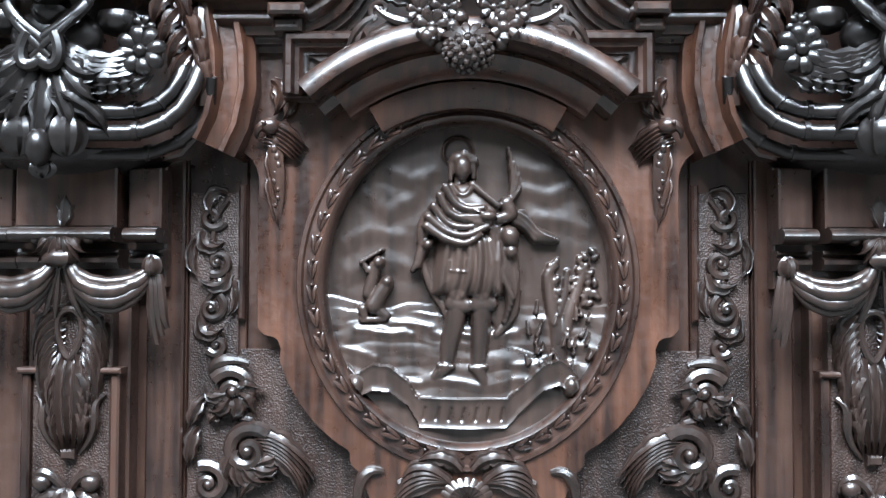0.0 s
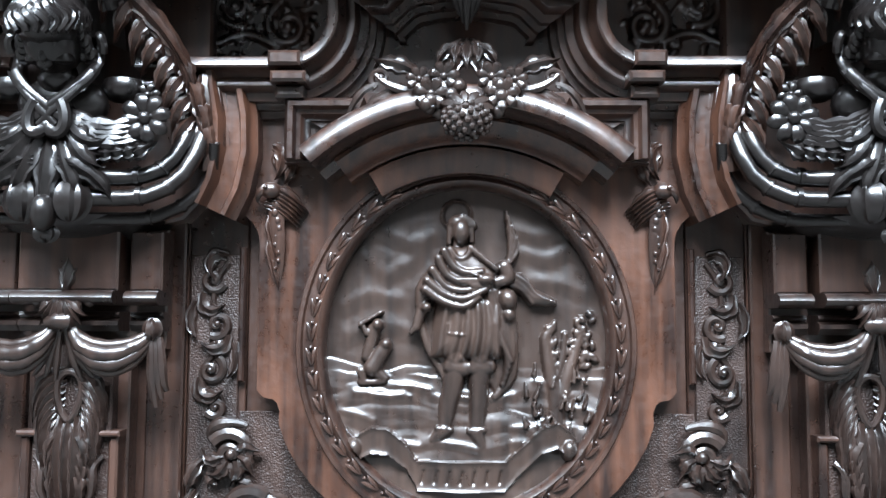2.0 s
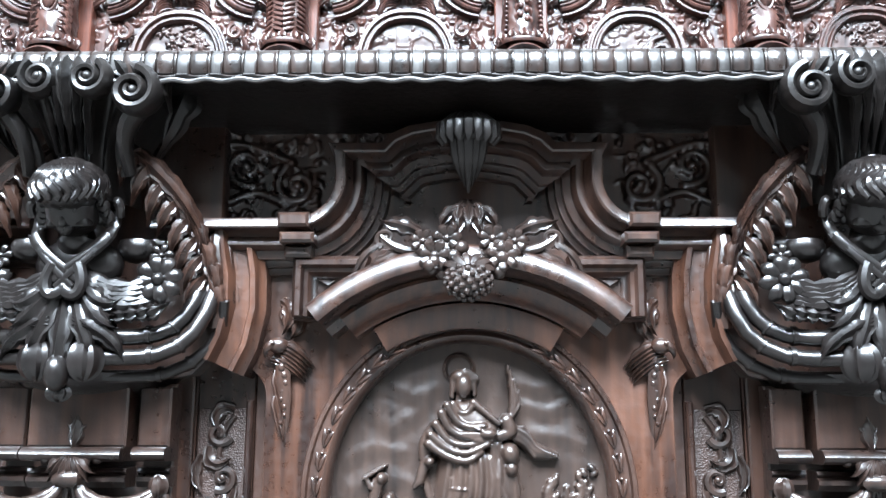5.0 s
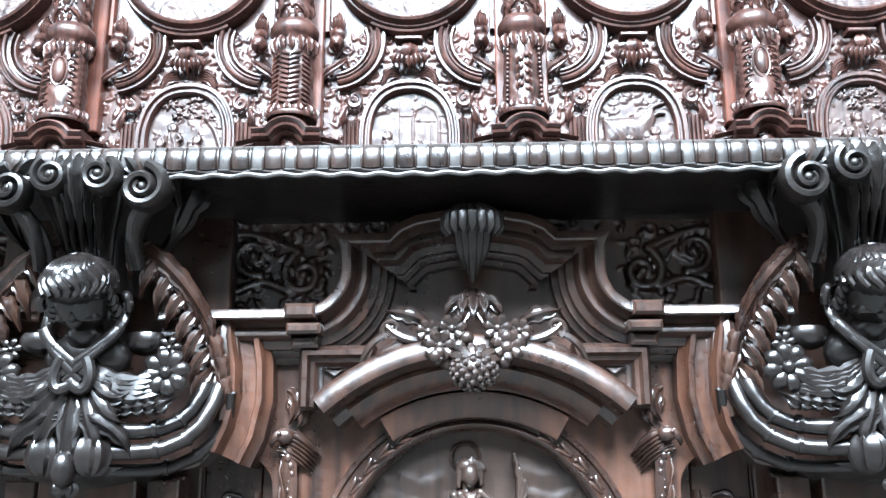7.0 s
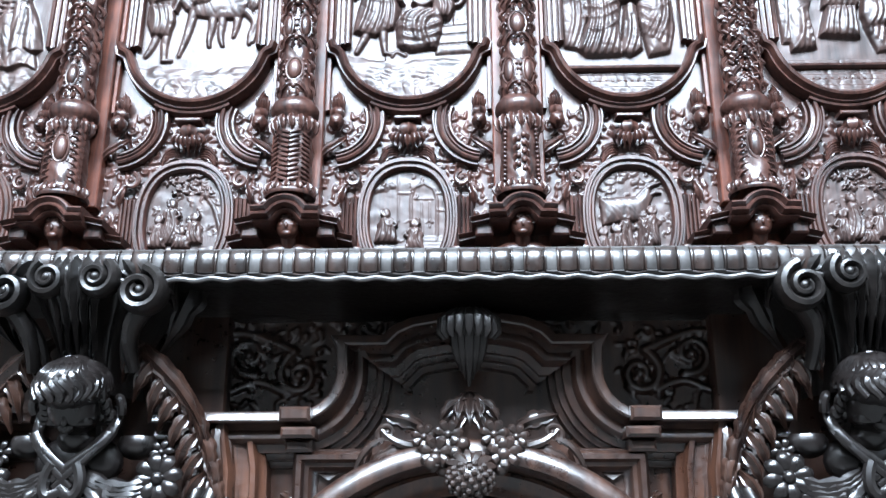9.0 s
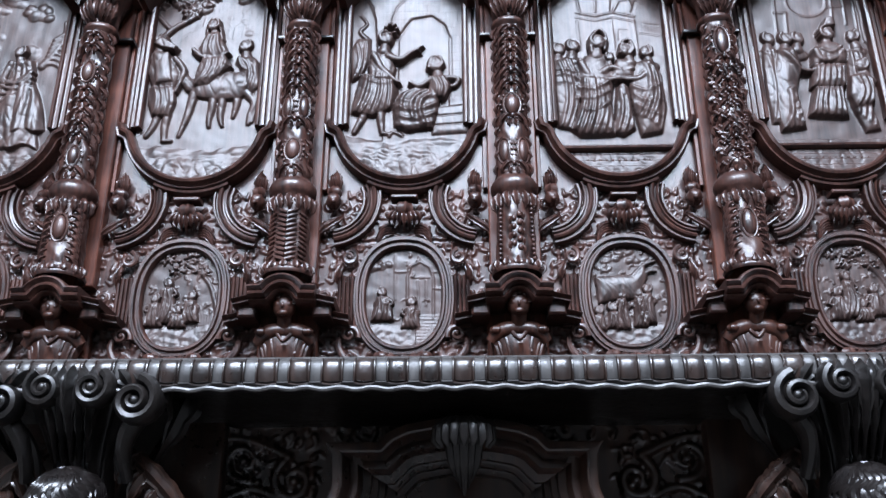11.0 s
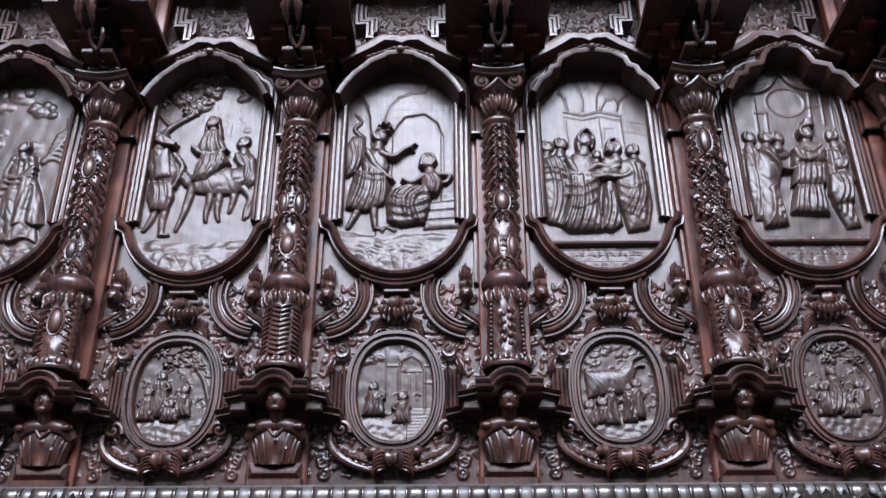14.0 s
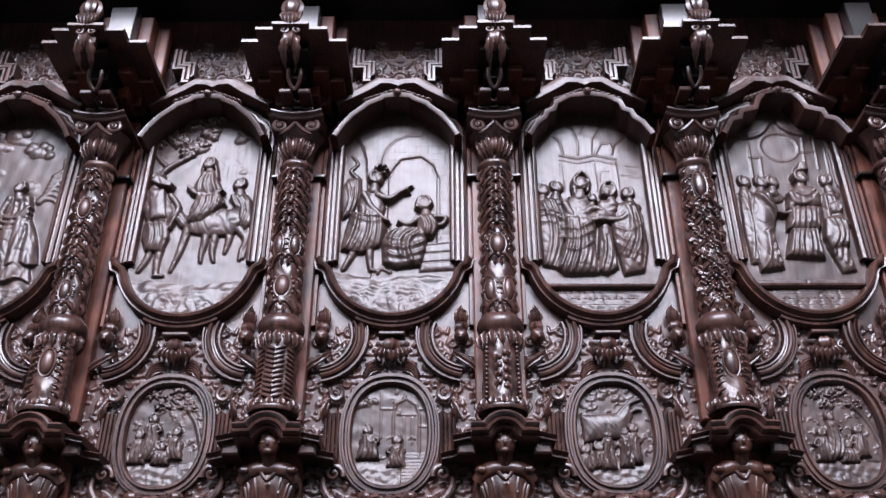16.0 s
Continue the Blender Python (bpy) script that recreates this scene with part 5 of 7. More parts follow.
def tall_relief(k):
    R = Relief(-226, 226, 86, 1012, 2.4, 5.0)
    U, V = R.U, R.V
    R.H += 0.8 * wavy(U, V, 70 + k, 200) + 0.25 * wavy(U, V, 170 + k, 60)
    if k in (-1, -3):                                     # journey under a tree
        rocks(R, 225, 5)
        g = np.random.RandomState(3)
        R.cloud(156, 893, 50, 16, 41, 12).cloud(145, 741, 46, 9, 42, 10).cloud(86, 769, 60, 8, 43, 10)
        for q in range(5):
            R.curve([(114, 919), (152, 885), (184, 907)], 7, 3, 12 - q, 1.0)
        R.curve([(-184, 605), (-180, 690), (-144, 743), (-100, 776), (-53, 808)], 17, 10, 10, 1.2).curve([(-144, 743), (-184, 784), (-232, 848)], 10, 6, 10, 1.0)
        for cu, cv, cr in ((-207, 865, 34), (-173, 939, 40), (-124, 990, 42), (-62, 961, 40), (-42, 847, 42), (-124, 881, 40), (2, 909, 32), (15, 989, 30), (-77, 819, 30)):
            R.blob(cu, cv, cr * 1.1, cr * 0.8, 14, 8)
            for i in range(24):
                a, r = g.uniform(0, 6.28), cr * math.sqrt(g.rand())
                R.limb(cu + r * math.cos(a), cv + 0.8 * r * math.sin(a), cu + (r + 13) * math.cos(a), cv + 0.8 * (r + 15) * math.sin(a), 7.5, 2.5, 16 + g.uniform(0, 9) - r * 0.1, 1.2)
        # the beast: barrel, haunch, neck and legs
        R.body([(-62, 512), (-15, 532), (101, 552), (159, 520), (174, 475), (141, 430), (53, 426), (-24, 441)], 34, 8, 57)
        R.blob(133, 500, 46, 50, 30, 14).curve([(-45, 486), (-77, 527), (-92, 573)], 24, 15, 12, 0.9).curve([(-92, 573), (-105, 543), (-109, 512)], 14, 8, 16, 0.9)
        for p in ([(42, 443), (40, 394), (34, 357), (35, 319)], [(76, 443), (74, 394), (74, 357), (83, 321)], [(-32, 456), (-43, 382), (-56, 329), (-70, 281)], [(154, 468), (193, 418), (182, 369), (178, 328)], [(130, 450), (129, 406), (120, 357)]):
            R.curve(p, 17, 6, 12, 1.0)
        # rider: skirts over the beast, torso, veiled head
        R.body([(-10, 604), (76, 614), (104, 562), (57, 521), (23, 486), (-29, 481), (-31, 537)], 26, 34, 37)
        R.folds([(1, 588), (93, 583)], [(-37, 486), (66, 521)], 4, 8.5, 6.9, 30, 0.12, 2)
        R.body([(-7, 715), (41, 720), (84, 624), (53, 593), (-14, 604), (-35, 630)], 30, 26, 34)
        R.folds([(-1, 702), (48, 701)], [(-23, 609), (81, 609)], 3, 6.8, 5.75, 30, -0.1, 3)
        R.curve([(-47, 641), (-15, 609), (41, 604), (84, 624)], 10, 8, 44, 1.0).curve([(-15, 646), (21, 635), (59, 651)], 9, 7, 44, 1.0)
        R.head(15, 753, 4.6, 48, 34, -1, 5).curve([(0, 694), (-6, 742), (13, 783), (43, 742), (54, 688)], 7, 6, 34, 0.9)
        # man with a pack and a hat
        R.body([(-204, 624), (-126, 623), (-86, 532), (-104, 477), (-186, 482), (-213, 546)], 40, 8, 51)
        R.body([(-197, 631), (-136, 631), (-112, 502), (-170, 492)], 18, 40, 27)
        R.body([(-195, 487), (-102, 492), (-95, 419), (-111, 358), (-175, 363), (-197, 420)], 36, 8, 37)
        R.folds([(-186, 482), (-104, 482)], [(-179, 363), (-99, 363)], 4, 8.5, 8.05, 20, 0.06, 4)
        R.curve([(-155, 371), (-168, 322), (-189, 282)], 15, 8, 10, 0.9).curve([(-121, 370), (-125, 315), (-122, 267)], 16, 9, 12, 0.9).limb(-125, 263, -96, 262, 9, 6, 14)
        R.curve([(-112, 605), (-76, 553), (-86, 502), (-97, 462)], 12, 7, 34, 0.9)
        R.head(-168, 684, 4.8, 50, 36, 1, 8).body([(-202, 663), (-170, 695), (-104, 652), (-114, 631), (-161, 642)], 12, 52, 8)
        # boy behind
        R.body([(120, 614), (163, 621), (206, 582), (212, 480), (181, 450), (142, 500)], 30, 10, 37)
        R.folds([(130, 603), (196, 592)], [(152, 480), (209, 470)], 3, 6.8, 6.9, 20, 0.1, 6)
        R.head(141, 661, 4.6, 44, 22, -1, 9).curve([(125, 603), (143, 562), (194, 536)], 9, 6, 36, 1.0).curve([(197, 467), (199, 405), (189, 337)], 13, 7, 10, 0.9)
        for i in range(40):
            u, v = g.uniform(-30, 205), g.uniform(700, 900)
            R.line([(u, v), (u + 4, v + g.uniform(20, 60))], 3, g.uniform(0.6, 1.4))
    elif k == 0:                                          # ruined masonry arches, winged figure and a seated one
        edge = np.interp(U, *zip((-128, 477), (-38, 689), (-6, 748), (20, 781), (93, 794), (144, 747), (164, 677), (167, 656)))
        opening = (U > -30) & (U < 158) & (V < edge) & (V > 290)
        left = (U < -84) & (V < np.interp(U, *zip((-234, 843), (-164, 899), (-132, 842), (-118, 779), (-100, 427))))
        R.H = np.where(opening | left, R.H - 2.5, R.H + 4)
        for v in range(430, 1000, 38):
            R.line([(-80, v), (226, v + 3)], 1.6, -1.0, 7.5)
            for i in range(8):
                u = -84 + i * 46 + (v // 38 % 2) * 23
                R.line([(u, v), (u + 2, v + 38)], 1.6, -1.0, 7.5)
        R.line([(-55, 689), (-56, 778), (-40, 833), (-5, 875), (47, 895), (94, 897), (103, 937)], 4, 4).line([(-109, 658), (-118, 779), (-137, 843), (-169, 899)], 4, 4)
        R.line([(-36, 689), (-6, 745), (17, 778), (93, 791), (140, 752), (164, 682), (165, 488)], 4.5, -4)
        for u in (170, 200):
            R.line([(u, 420), (u, 700)], 3, 2)
        rocks(R, 262, 15)
        # flame, wing
        R.curve([(-150, 690), (-178, 725), (-153, 760), (-177, 798)], 9, 3, 6, 1.0)
        R.body([(-213, 627), (-185, 690), (-137, 690), (-133, 605), (-168, 523), (-201, 498)], 20, 6, 34)
        R.folds([(-197, 658), (-145, 679)], [(-206, 503), (-164, 528)], 4, 5.1, 5.75, 10, 0.08, 8)
        # winged figure striding, with an arm held out
        R.body([(-134, 618), (-64, 626), (-40, 548), (-55, 482), (-128, 482), (-144, 559)], 34, 14, 44)
        R.body([(-168, 528), (-52, 527), (-33, 452), (-56, 378), (-122, 349), (-198, 364), (-186, 453)], 32, 12, 44)
        R.folds([(-151, 518), (-52, 512)], [(-194, 364), (-48, 378)], 6, 7.65, 9.2, 18, 0.1, 9)
        R.folds([(-161, 554), (-158, 498)], [(-44, 538), (-42, 477)], 3, 6.8, 6.9, 26, -0.12, 10)
        R.curve([(-140, 388), (-163, 335), (-186, 287)], 17, 8, 12, 1.0).curve([(-93, 403), (-92, 342), (-86, 287)], 17, 8, 16, 1.0).limb(-86, 282, -61, 277, 8, 5, 16)
        R.curve([(-68, 600), (-24, 584), (10, 610), (45, 630)], 14, 7, 40, 1.0).limb(40, 630, 62, 646, 8, 3, 38, 1.0).limb(36, 625, 54, 614, 5, 2, 38, 1.0)
        R.curve([(-122, 605), (-92, 548), (-52, 502), (-25, 482)], 14, 7, 44, 1.0)
        R.head(-75, 679, 5.2, 50, 38, 1, 21)
        for q in range(12):
            R.blob(-60 + 22 * math.cos(q * 0.9), 716 + 22 * math.sin(q * 0.9), 10, 8, 12, 46, 30 * q)
        # seated figure wrapped in a mantle
        R.body([(-20, 447), (43, 471), (124, 446), (112, 353), (98, 295), (5, 281), (-41, 305), (-48, 397)], 40, 10, 51)
        R.folds([(112, 446), (113, 305)], [(-32, 432), (-16, 286)], 4, 9.35, 10.35, 20, 0.16, 11)
        R.folds([(33, 464), (118, 438)], [(-39, 378), (88, 293)], 3, 8.5, 8.05, 24, -0.2, 12)
        R.body([(81, 511), (137, 516), (167, 465), (139, 413), (82, 426)], 34, 22, 34)
        R.folds([(85, 501), (145, 501)], [(97, 414), (154, 426)], 3, 6.8, 8.05, 28, 0.1, 13)
        R.curve([(86, 491), (48, 466), (13, 481)], 12, 7, 44, 1.0).curve([(137, 506), (188, 501), (175, 470), (145, 476)], 11, 8, 30, 1.0)
        R.head(106, 562, 5.2, 50, 34, -1, 23).curve([(81, 547), (89, 588), (119, 593), (136, 562)], 8, 6, 40, 1.0)
        R.body([(104, 387), (217, 401), (225, 280), (92, 271)], 14, 6, 17).line([(104, 348), (225, 357)], 3, -5, 8).line([(104, 309), (225, 318)], 3, -5, 8)
        for q in range(5):
            R.curve([(-15, 272), (-45, 286), (-60, 268)], 8 - q, 5, 10 + q, 1.0)
    elif k in (1, 3):                                     # vaulted hall, group round a child
        R.line([(-182, 838), (-138, 899), (-106, 865), (-97, 801)], 4, 4).line([(-78, 950), (-49, 913), (-35, 856), (-39, 801)], 4, 4).line([(4, 970), (-27, 898)], 3, 3)
        R.line([(23, 800), (30, 875), (57, 926), (105, 954)], 5, -4).line([(28, 800), (55, 853), (91, 852), (102, 808)], 4, 4).line([(101, 800), (117, 847), (154, 880)], 5, -4)
        R.line([(-110, 798), (-40, 781), (28, 797), (106, 775)], 4, 4).line([(-112, 776), (-42, 760), (26, 775), (104, 753)], 3, 3)
        for x0 in ((-109, 760), (20, 759), (104, 759)):
            R.line([x0, (x0[0] + 4, x0[1] - 130)], 4, 2.6)
        R.line([(43, 673), (47, 716), (78, 715)], 3, -2).line([(140, 742), (216, 731)], 3, 2).line([(125, 699), (222, 682)], 3, -2)
        R.H = np.where(V < 222, np.maximum(R.H, 26 + 5 * np.floor((222 - V) / 24)), R.H)
        fig = ((-182, 632, 4.3, 40, 10, 1), (-130, 642, 4.5, 42, 16, 1), (133, 609, 4.5, 42, 24, -1))
        R.body([(-208, 570), (-163, 595), (-103, 587), (-114, 423), (-155, 283), (-202, 293), (-207, 423)], 26, 8, 40)
        R.folds([(-199, 570), (-121, 574)], [(-202, 293), (-136, 287)], 4, 7.65, 8.05, 14, 0.08, 30)
        R.folds([(-209, 549), (-204, 473)], [(-116, 523), (-112, 448)], 3, 6.8, 6.9, 16, 0.1, 31)
        R.body([(78, 560), (151, 578), (182, 509), (188, 372), (164, 267), (90, 253), (67, 373), (59, 472)], 40, 8, 51)
        R.folds([(111, 568), (176, 526)], [(73, 349), (176, 272)], 5, 8.5, 9.2, 18, 0.1, 32)
        R.folds([(72, 472), (71, 373)], [(167, 483), (176, 300)], 3, 8.5, 8.05, 22, -0.16, 33)
        R.body([(-91, 595), (-15, 600), (12, 510), (-7, 398), (-2, 258), (-126, 254), (-157, 283), (-116, 398), (-125, 511)], 46, 8, 54)
        R.folds([(-110, 485), (-13, 472)], [(-158, 273), (-10, 258)], 6, 8.5, 10.35, 22, 0.12, 34)
        R.folds([(-11, 492), (-9, 373)], [(-119, 473), (-140, 350)], 3, 8.5, 9.2, 28, 0.2, 35)
        R.body([(16, 459), (58, 459), (70, 282), (28, 254), (-9, 268)], 30, 14, 30)
        R.folds([(19, 447), (57, 447)], [(-10, 263), (65, 267)], 3, 6.8, 8.05, 18, 0.05, 36)
        R.body([(21, 574), (82, 573), (82, 492), (29, 472), (-11, 492)], 34, 22, 34)
        R.curve([(-109, 561), (-83, 503), (-25, 482), (44, 492)], 14, 9, 44, 0.9).curve([(135, 547), (113, 496), (60, 482), (10, 497)], 13, 8, 44, 0.9)
        R.curve([(-35, 512), (1, 533), (42, 517), (77, 527)], 13, 9, 48, 0.9).head(0, 579, 3.4, 40, 44, 1, 5)
        for u, v, sc, h, b, f in fig:
            R.head(u, v, sc, h, b, f, int(u))
        R.head(-40, 647, 5.6, 54, 42, 1, 7).curve([(-67, 600), (-67, 663), (-33, 700), (-10, 663), (-19, 610)], 9, 7, 46, 0.9)
        R.head(61, 610, 5.2, 50, 42, -1, 9).curve([(37, 599), (50, 646), (76, 652), (90, 609)], 8, 7, 44, 0.9)
        R.curve([(36, 452), (38, 422)], 14, 10, 40, 0.9)
    elif k == 2:                                          # curtained hall, robed priest with attendants
        el = (9, 831)
        R.line([(el[0] + 74 * math.cos(q), el[1] + 68 * math.sin(q)) for q in np.linspace(0, 6.283, 30)], 4, 5)
        R.H = np.where(((U - el[0]) / 74) ** 2 + ((V - el[1]) / 68) ** 2 < 1, R.H - 2, R.H)
        for p in ([(-110, 851), (-116, 728), (-121, 622)], [(-74, 777), (-81, 674)], [(108, 878), (89, 673)], [(153, 878), (144, 726)], [(188, 863), (180, 672)]):
            R.line(p, 4, 4)
        R.line([(-117, 782), (-73, 782)], 4, 4).line([(84, 803), (139, 808)], 4, 4)
        for i in range(6):
            o = 13 * i
            a, b, c, e = (-153, 905), (-108, 877), (-45, 904), (5, 979)
            R.curve([(a[0], a[1] + o), (b[0], b[1] + o), (c[0] - o * 0.2, c[1] + o), (e[0], e[1] + o * 0.5)], 8, 7, 12, 1.0)
            a, b, c, e = (11, 984), (36, 927), (97, 892), (184, 897)
            R.curve([(a[0], a[1] + o * 0.5), (b[0] + o * 0.2, b[1] + o), (c[0], c[1] + o), (e[0], e[1] + o)], 8, 7, 12, 1.0)
        for i in range(5):
            a, b, c = (199, 863), (202, 753), (201, 646)
            R.curve([(a[0] + 8 * i, a[1]), (b[0] + 7 * i, b[1]), (a[0] + 12 * i, (b[1] + c[1]) / 2), (c[0] + 6 * i, c[1] - 8 * i)], 8, 6, 10, 1.0)
        R.H = np.where(V < 232, np.maximum(R.H, 22 + 6 * np.floor((232 - V) / 22)), R.H)
        # left-hand attendants in long mantles
        R.body([(-188, 609), (-138, 622), (-139, 468), (-149, 298), (-190, 298), (-194, 444)], 22, 8, 34)
        R.folds([(-185, 601), (-141, 606)], [(-190, 322), (-146, 309)], 3, 6.8, 6.9, 14, 0.06, 50)
        R.body([(-136, 609), (-73, 621), (-53, 544), (-89, 418), (-74, 278), (-165, 265), (-165, 394), (-162, 506)], 42, 8, 51)
        R.folds([(-134, 596), (-95, 595)], [(-110, 394), (-81, 283)], 4, 8.5, 9.2, 20, 0.2, 51)
        R.folds([(-127, 419), (-89, 443)], [(-162, 269), (-78, 278)], 4, 8.5, 9.2, 20, 0.05, 52)
        R.curve([(-83, 590), (-77, 528), (-38, 508), (-7, 518)], 12, 7, 42, 1.0)
        # the priest: cape, two tiers of pleats
        R.body([(-7, 608), (38, 634), (89, 631), (119, 589), (108, 538), (-22, 528)], 44, 18, 40)
        R.body([(-16, 538), (108, 538), (92, 437), (-39, 438)], 42, 16, 34).folds([(-12, 533), (107, 532)], [(-35, 438), (92, 437)], 6, 6.8, 6.9, 26, 0.0, 53)
        R.body([(-25, 443), (80, 442), (82, 315), (-61, 326)], 36, 14, 30).folds([(-22, 438), (79, 437)], [(-57, 321), (78, 315)], 6, 6.8, 8.05, 22, 0.0, 54)
        R.curve([(-1, 590), (13, 553), (56, 553), (98, 589)], 13, 9, 54, 0.9).curve([(21, 595), (53, 579), (92, 605)], 9, 7, 60, 0.9)
        R.head(55, 668, 5.2, 54, 44, 1, 11).body([(35, 689), (52, 732), (84, 737), (89, 694)], 14, 56, 8)
        # right-hand attendants
        R.body([(117, 599), (172, 615), (194, 555), (173, 368), (187, 267), (132, 258), (98, 368)], 26, 8, 37)
        R.folds([(125, 594), (186, 581)], [(109, 344), (176, 272)], 4, 7.65, 8.05, 16, 0.06, 55)
        R.body([(111, 487), (165, 504), (196, 471), (181, 368), (111, 354), (93, 405)], 32, 22, 34)
        R.folds([(122, 479), (191, 466)], [(100, 356), (177, 368)], 3, 6.8, 8.05, 28, 0.1, 56)
        R.head(159, 532, 4.6, 46, 34, -1, 13)
        for n, (u, v) in enumerate(((-155, 661), (-93, 658), (-49, 658), (153, 667))):
            R.head(u, v, 4.6, 44, 16 + 4 * (n % 3), 1 if n < 3 else -1, 60 + n)
    else:                                                 # winged figure among clouds
        R.cloud(-60, 880, 90, 22, 5, 12).cloud(60, 820, 70, 18, 6, 10).cloud(140, 640, 80, 14, 7, 9).cloud(-100, 700, 60, 14, 8, 8)
        rocks(R, 260, 35)
        R.figure(90, 240, 440, 48, -0.08, 31, -1, 6)
        R.curve([(130, 590), (170, 650), (196, 720), (190, 790)], 16, 5, 6)
        for i in range(7):
            R.curve([(140 + i * 4, 600 + i * 18), (176 + i * 3, 600 + i * 22), (214, 570 + i * 26)], 11, 5, 8, 0.8)
        R.figure(-110, 230, 380, 44, 0.05, 33, 1, 6)
        R.figure(0, 240, 280, 30, 0.0, 36, 1, 6)
    R.chisel(300 + k, 58, 2.6, 15)
    R.H = 5 + (R.H - 5) * 0.68
    R.soften(2)
    R.H += 0.35 * wavy(U, V, 90 + k, 90)
    return R.shape(in_tall_panel)


def small_relief(k):
    R = Relief(-146, 146, -528, -142, 2.9, 4.0)
    U, V = R.U, R.V
    g = np.random.RandomState(100 + k)
    R.H += 0.8 * wavy(U, V, 7 + k, 70)
    for i in range(4):
        edge = -432 - i * 24 + 6 * wavy(U, V * 0, 50 + i + k, 150)
        R.H = np.maximum(R.H, np.where(V < edge, 6 + 3 * i + np.minimum(edge - V, 22) * 0.3 + 1.2 * wavy(U, V, 70 + i, 40), 0))

    for i in range(60 if k else 16):                      # leaves and strokes of the background
        u, v, a = g.uniform(-130, 130), g.uniform(-420, -160), g.uniform(0, 6.28)
        R.curve([(u, v), (u + 10 * math.cos(a), v + 10 * math.sin(a)), (u + 18 * math.cos(a + 0.6), v + 18 * math.sin(a + 0.6))], 5, 2, 4, 1.1)

    def sitter(p, w, h, n, f):
        """A draped figure from head to hem at that place."""
        u, v = p
        w, h = w * 1.15, h * 1.1
        R.body([(u - w * 0.5, v - 16), (u + w * 0.5, v - 14), (u + w * 0.8, v - h * 0.5), (u + w, v - h), (u - w, v - h), (u - w * 0.7, v - h * 0.5)], 24, 8, w * 0.9)
        R.folds([(u - w * 0.5, v - 20), (u + w * 0.5, v - 20)], [(u - w, v - h), (u + w, v - h)], 4, 4.2, 6, 12, 0.12 * f, n)
        R.curve([(u + f * w * 0.5, v - 22), (u + f * w * 0.9, v - 42), (u + f * w * 0.1, v - 52)], 6, 4, 22, 1.0)
        R.head(u, v, 2.9, 26, 20, f, n)

    if k == 0:
        R.line([(14, -443), (11, -265), (22, -224), (55, -208), (87, -229), (99, -266), (99, -424)], 4, 5).line([(30, -265), (84, -266)], 3, 4)
        for p in ([(-32, -182), (-29, -344)], [(46, -275), (51, -385)], [(74, -276), (75, -365)], [(-31, -244), (11, -244)], [(99, -245), (160, -246)], [(99, -306), (160, -307)]):
            R.line(p, 3.5, 3)
        R.cloud(-85, -223, 34, 16, 3, 14)
        R.H = np.where((V < -400) & (U > 40), np.maximum(R.H, 7 + 3 * np.floor((-400 - V) / 12)), R.H)
        sitter((-71, -320), 34, 92, 21, 1)
        sitter((24, -355), 28, 84, 22, -1)
        R.blob(-63, -364, 14, 10, 10, 26)
    elif k == 1:
        R.body([(-111, -272), (-58, -269), (18, -263), (60, -223), (67, -274), (29, -353), (-37, -353), (-103, -368)], 26, 6, 44)
        R.curve([(17, -273), (56, -233), (95, -217)], 10, 4, 18).curve([(35, -284), (72, -254), (95, -254)], 8, 4, 18)
        R.cloud(-23, -195, 40, 14, 9, 12).cloud(42, -213, 30, 12, 10, 8)
        for n, (u, v) in enumerate(((-105, -391), (-58, -382), (-26, -337), (31, -330), (60, -318))):
            sitter((u, v), 22, 66 if n < 2 else 110, 30 + n, 1 if n % 2 else -1)
    else:
        R.curve([(146, -455), (120, -358), (89, -277), (24, -215)], 9, 6, 5, 1.0)
        for c in ((-57, -193), (3, -205), (65, -236), (-22, -235), (30, -184)):
            for i in range(16):
                a, r = g.uniform(0, 6.28), 24 * math.sqrt(g.rand())
                R.limb(c[0] + r * math.cos(a), c[1] + 0.6 * r * math.sin(a), c[0] + (r + 9) * math.cos(a), c[1] + (0.6 * r + 9) * math.sin(a), 5, 2, 9 + g.uniform(0, 6), 1.2)
        for n, (u, v) in enumerate(((-84, -335), (-42, -280), (37, -327), (-4, -376))):
            sitter((u + (k + 1) * 5, v), 28, (90, 130, 84, 56)[n], 40 + n + 7 * (k + 4), 1 if n % 2 else -1)
        for i in range(12):
            R.curve([(60 + 5 * i, -430), (66 + 4 * i, -390), (76 + 3 * i, -350 - 6 * i)], 3, 1.4, 5, 1.0)
    R.chisel(400 + k, 34, 1.6, 9)
    R.H = 4 + (R.H - 4) * 0.75
    R.H += 0.2 * wavy(U, V, 9 + k, 40)
    return R.shape(lambda U, V: np.abs(U / 132) ** 2.4 + np.abs((V + 335) / 180) ** 2.4 < 1)


def superoval(a, b, cv, n=56, p=2.4):
    out = []
    for i in range(n):
        q = 2 * math.pi * i / n
        c, s = math.cos(q), math.sin(q)
        out.append((a * math.copysign(abs(c) ** (2 / p), c), cv + b * math.copysign(abs(s) ** (2 / p), s)))
    return out


RIDGES = [(0, 0), (0, 26), (3, 32), (8, 32), (11, 24), (15, 24), (18, 36), (24, 40), (30, 36), (33, 24), (38, 22), (42, 30), (47, 28), (50, 0)]
SHARED = {}


def shared(key, make):
    """Alike carvings share one shape."""
    if key not in SHARED:
        SHARED[key] = make()
    return SHARED[key]


def halves(make):
    s, t = make(), make().flip()
    return t, s


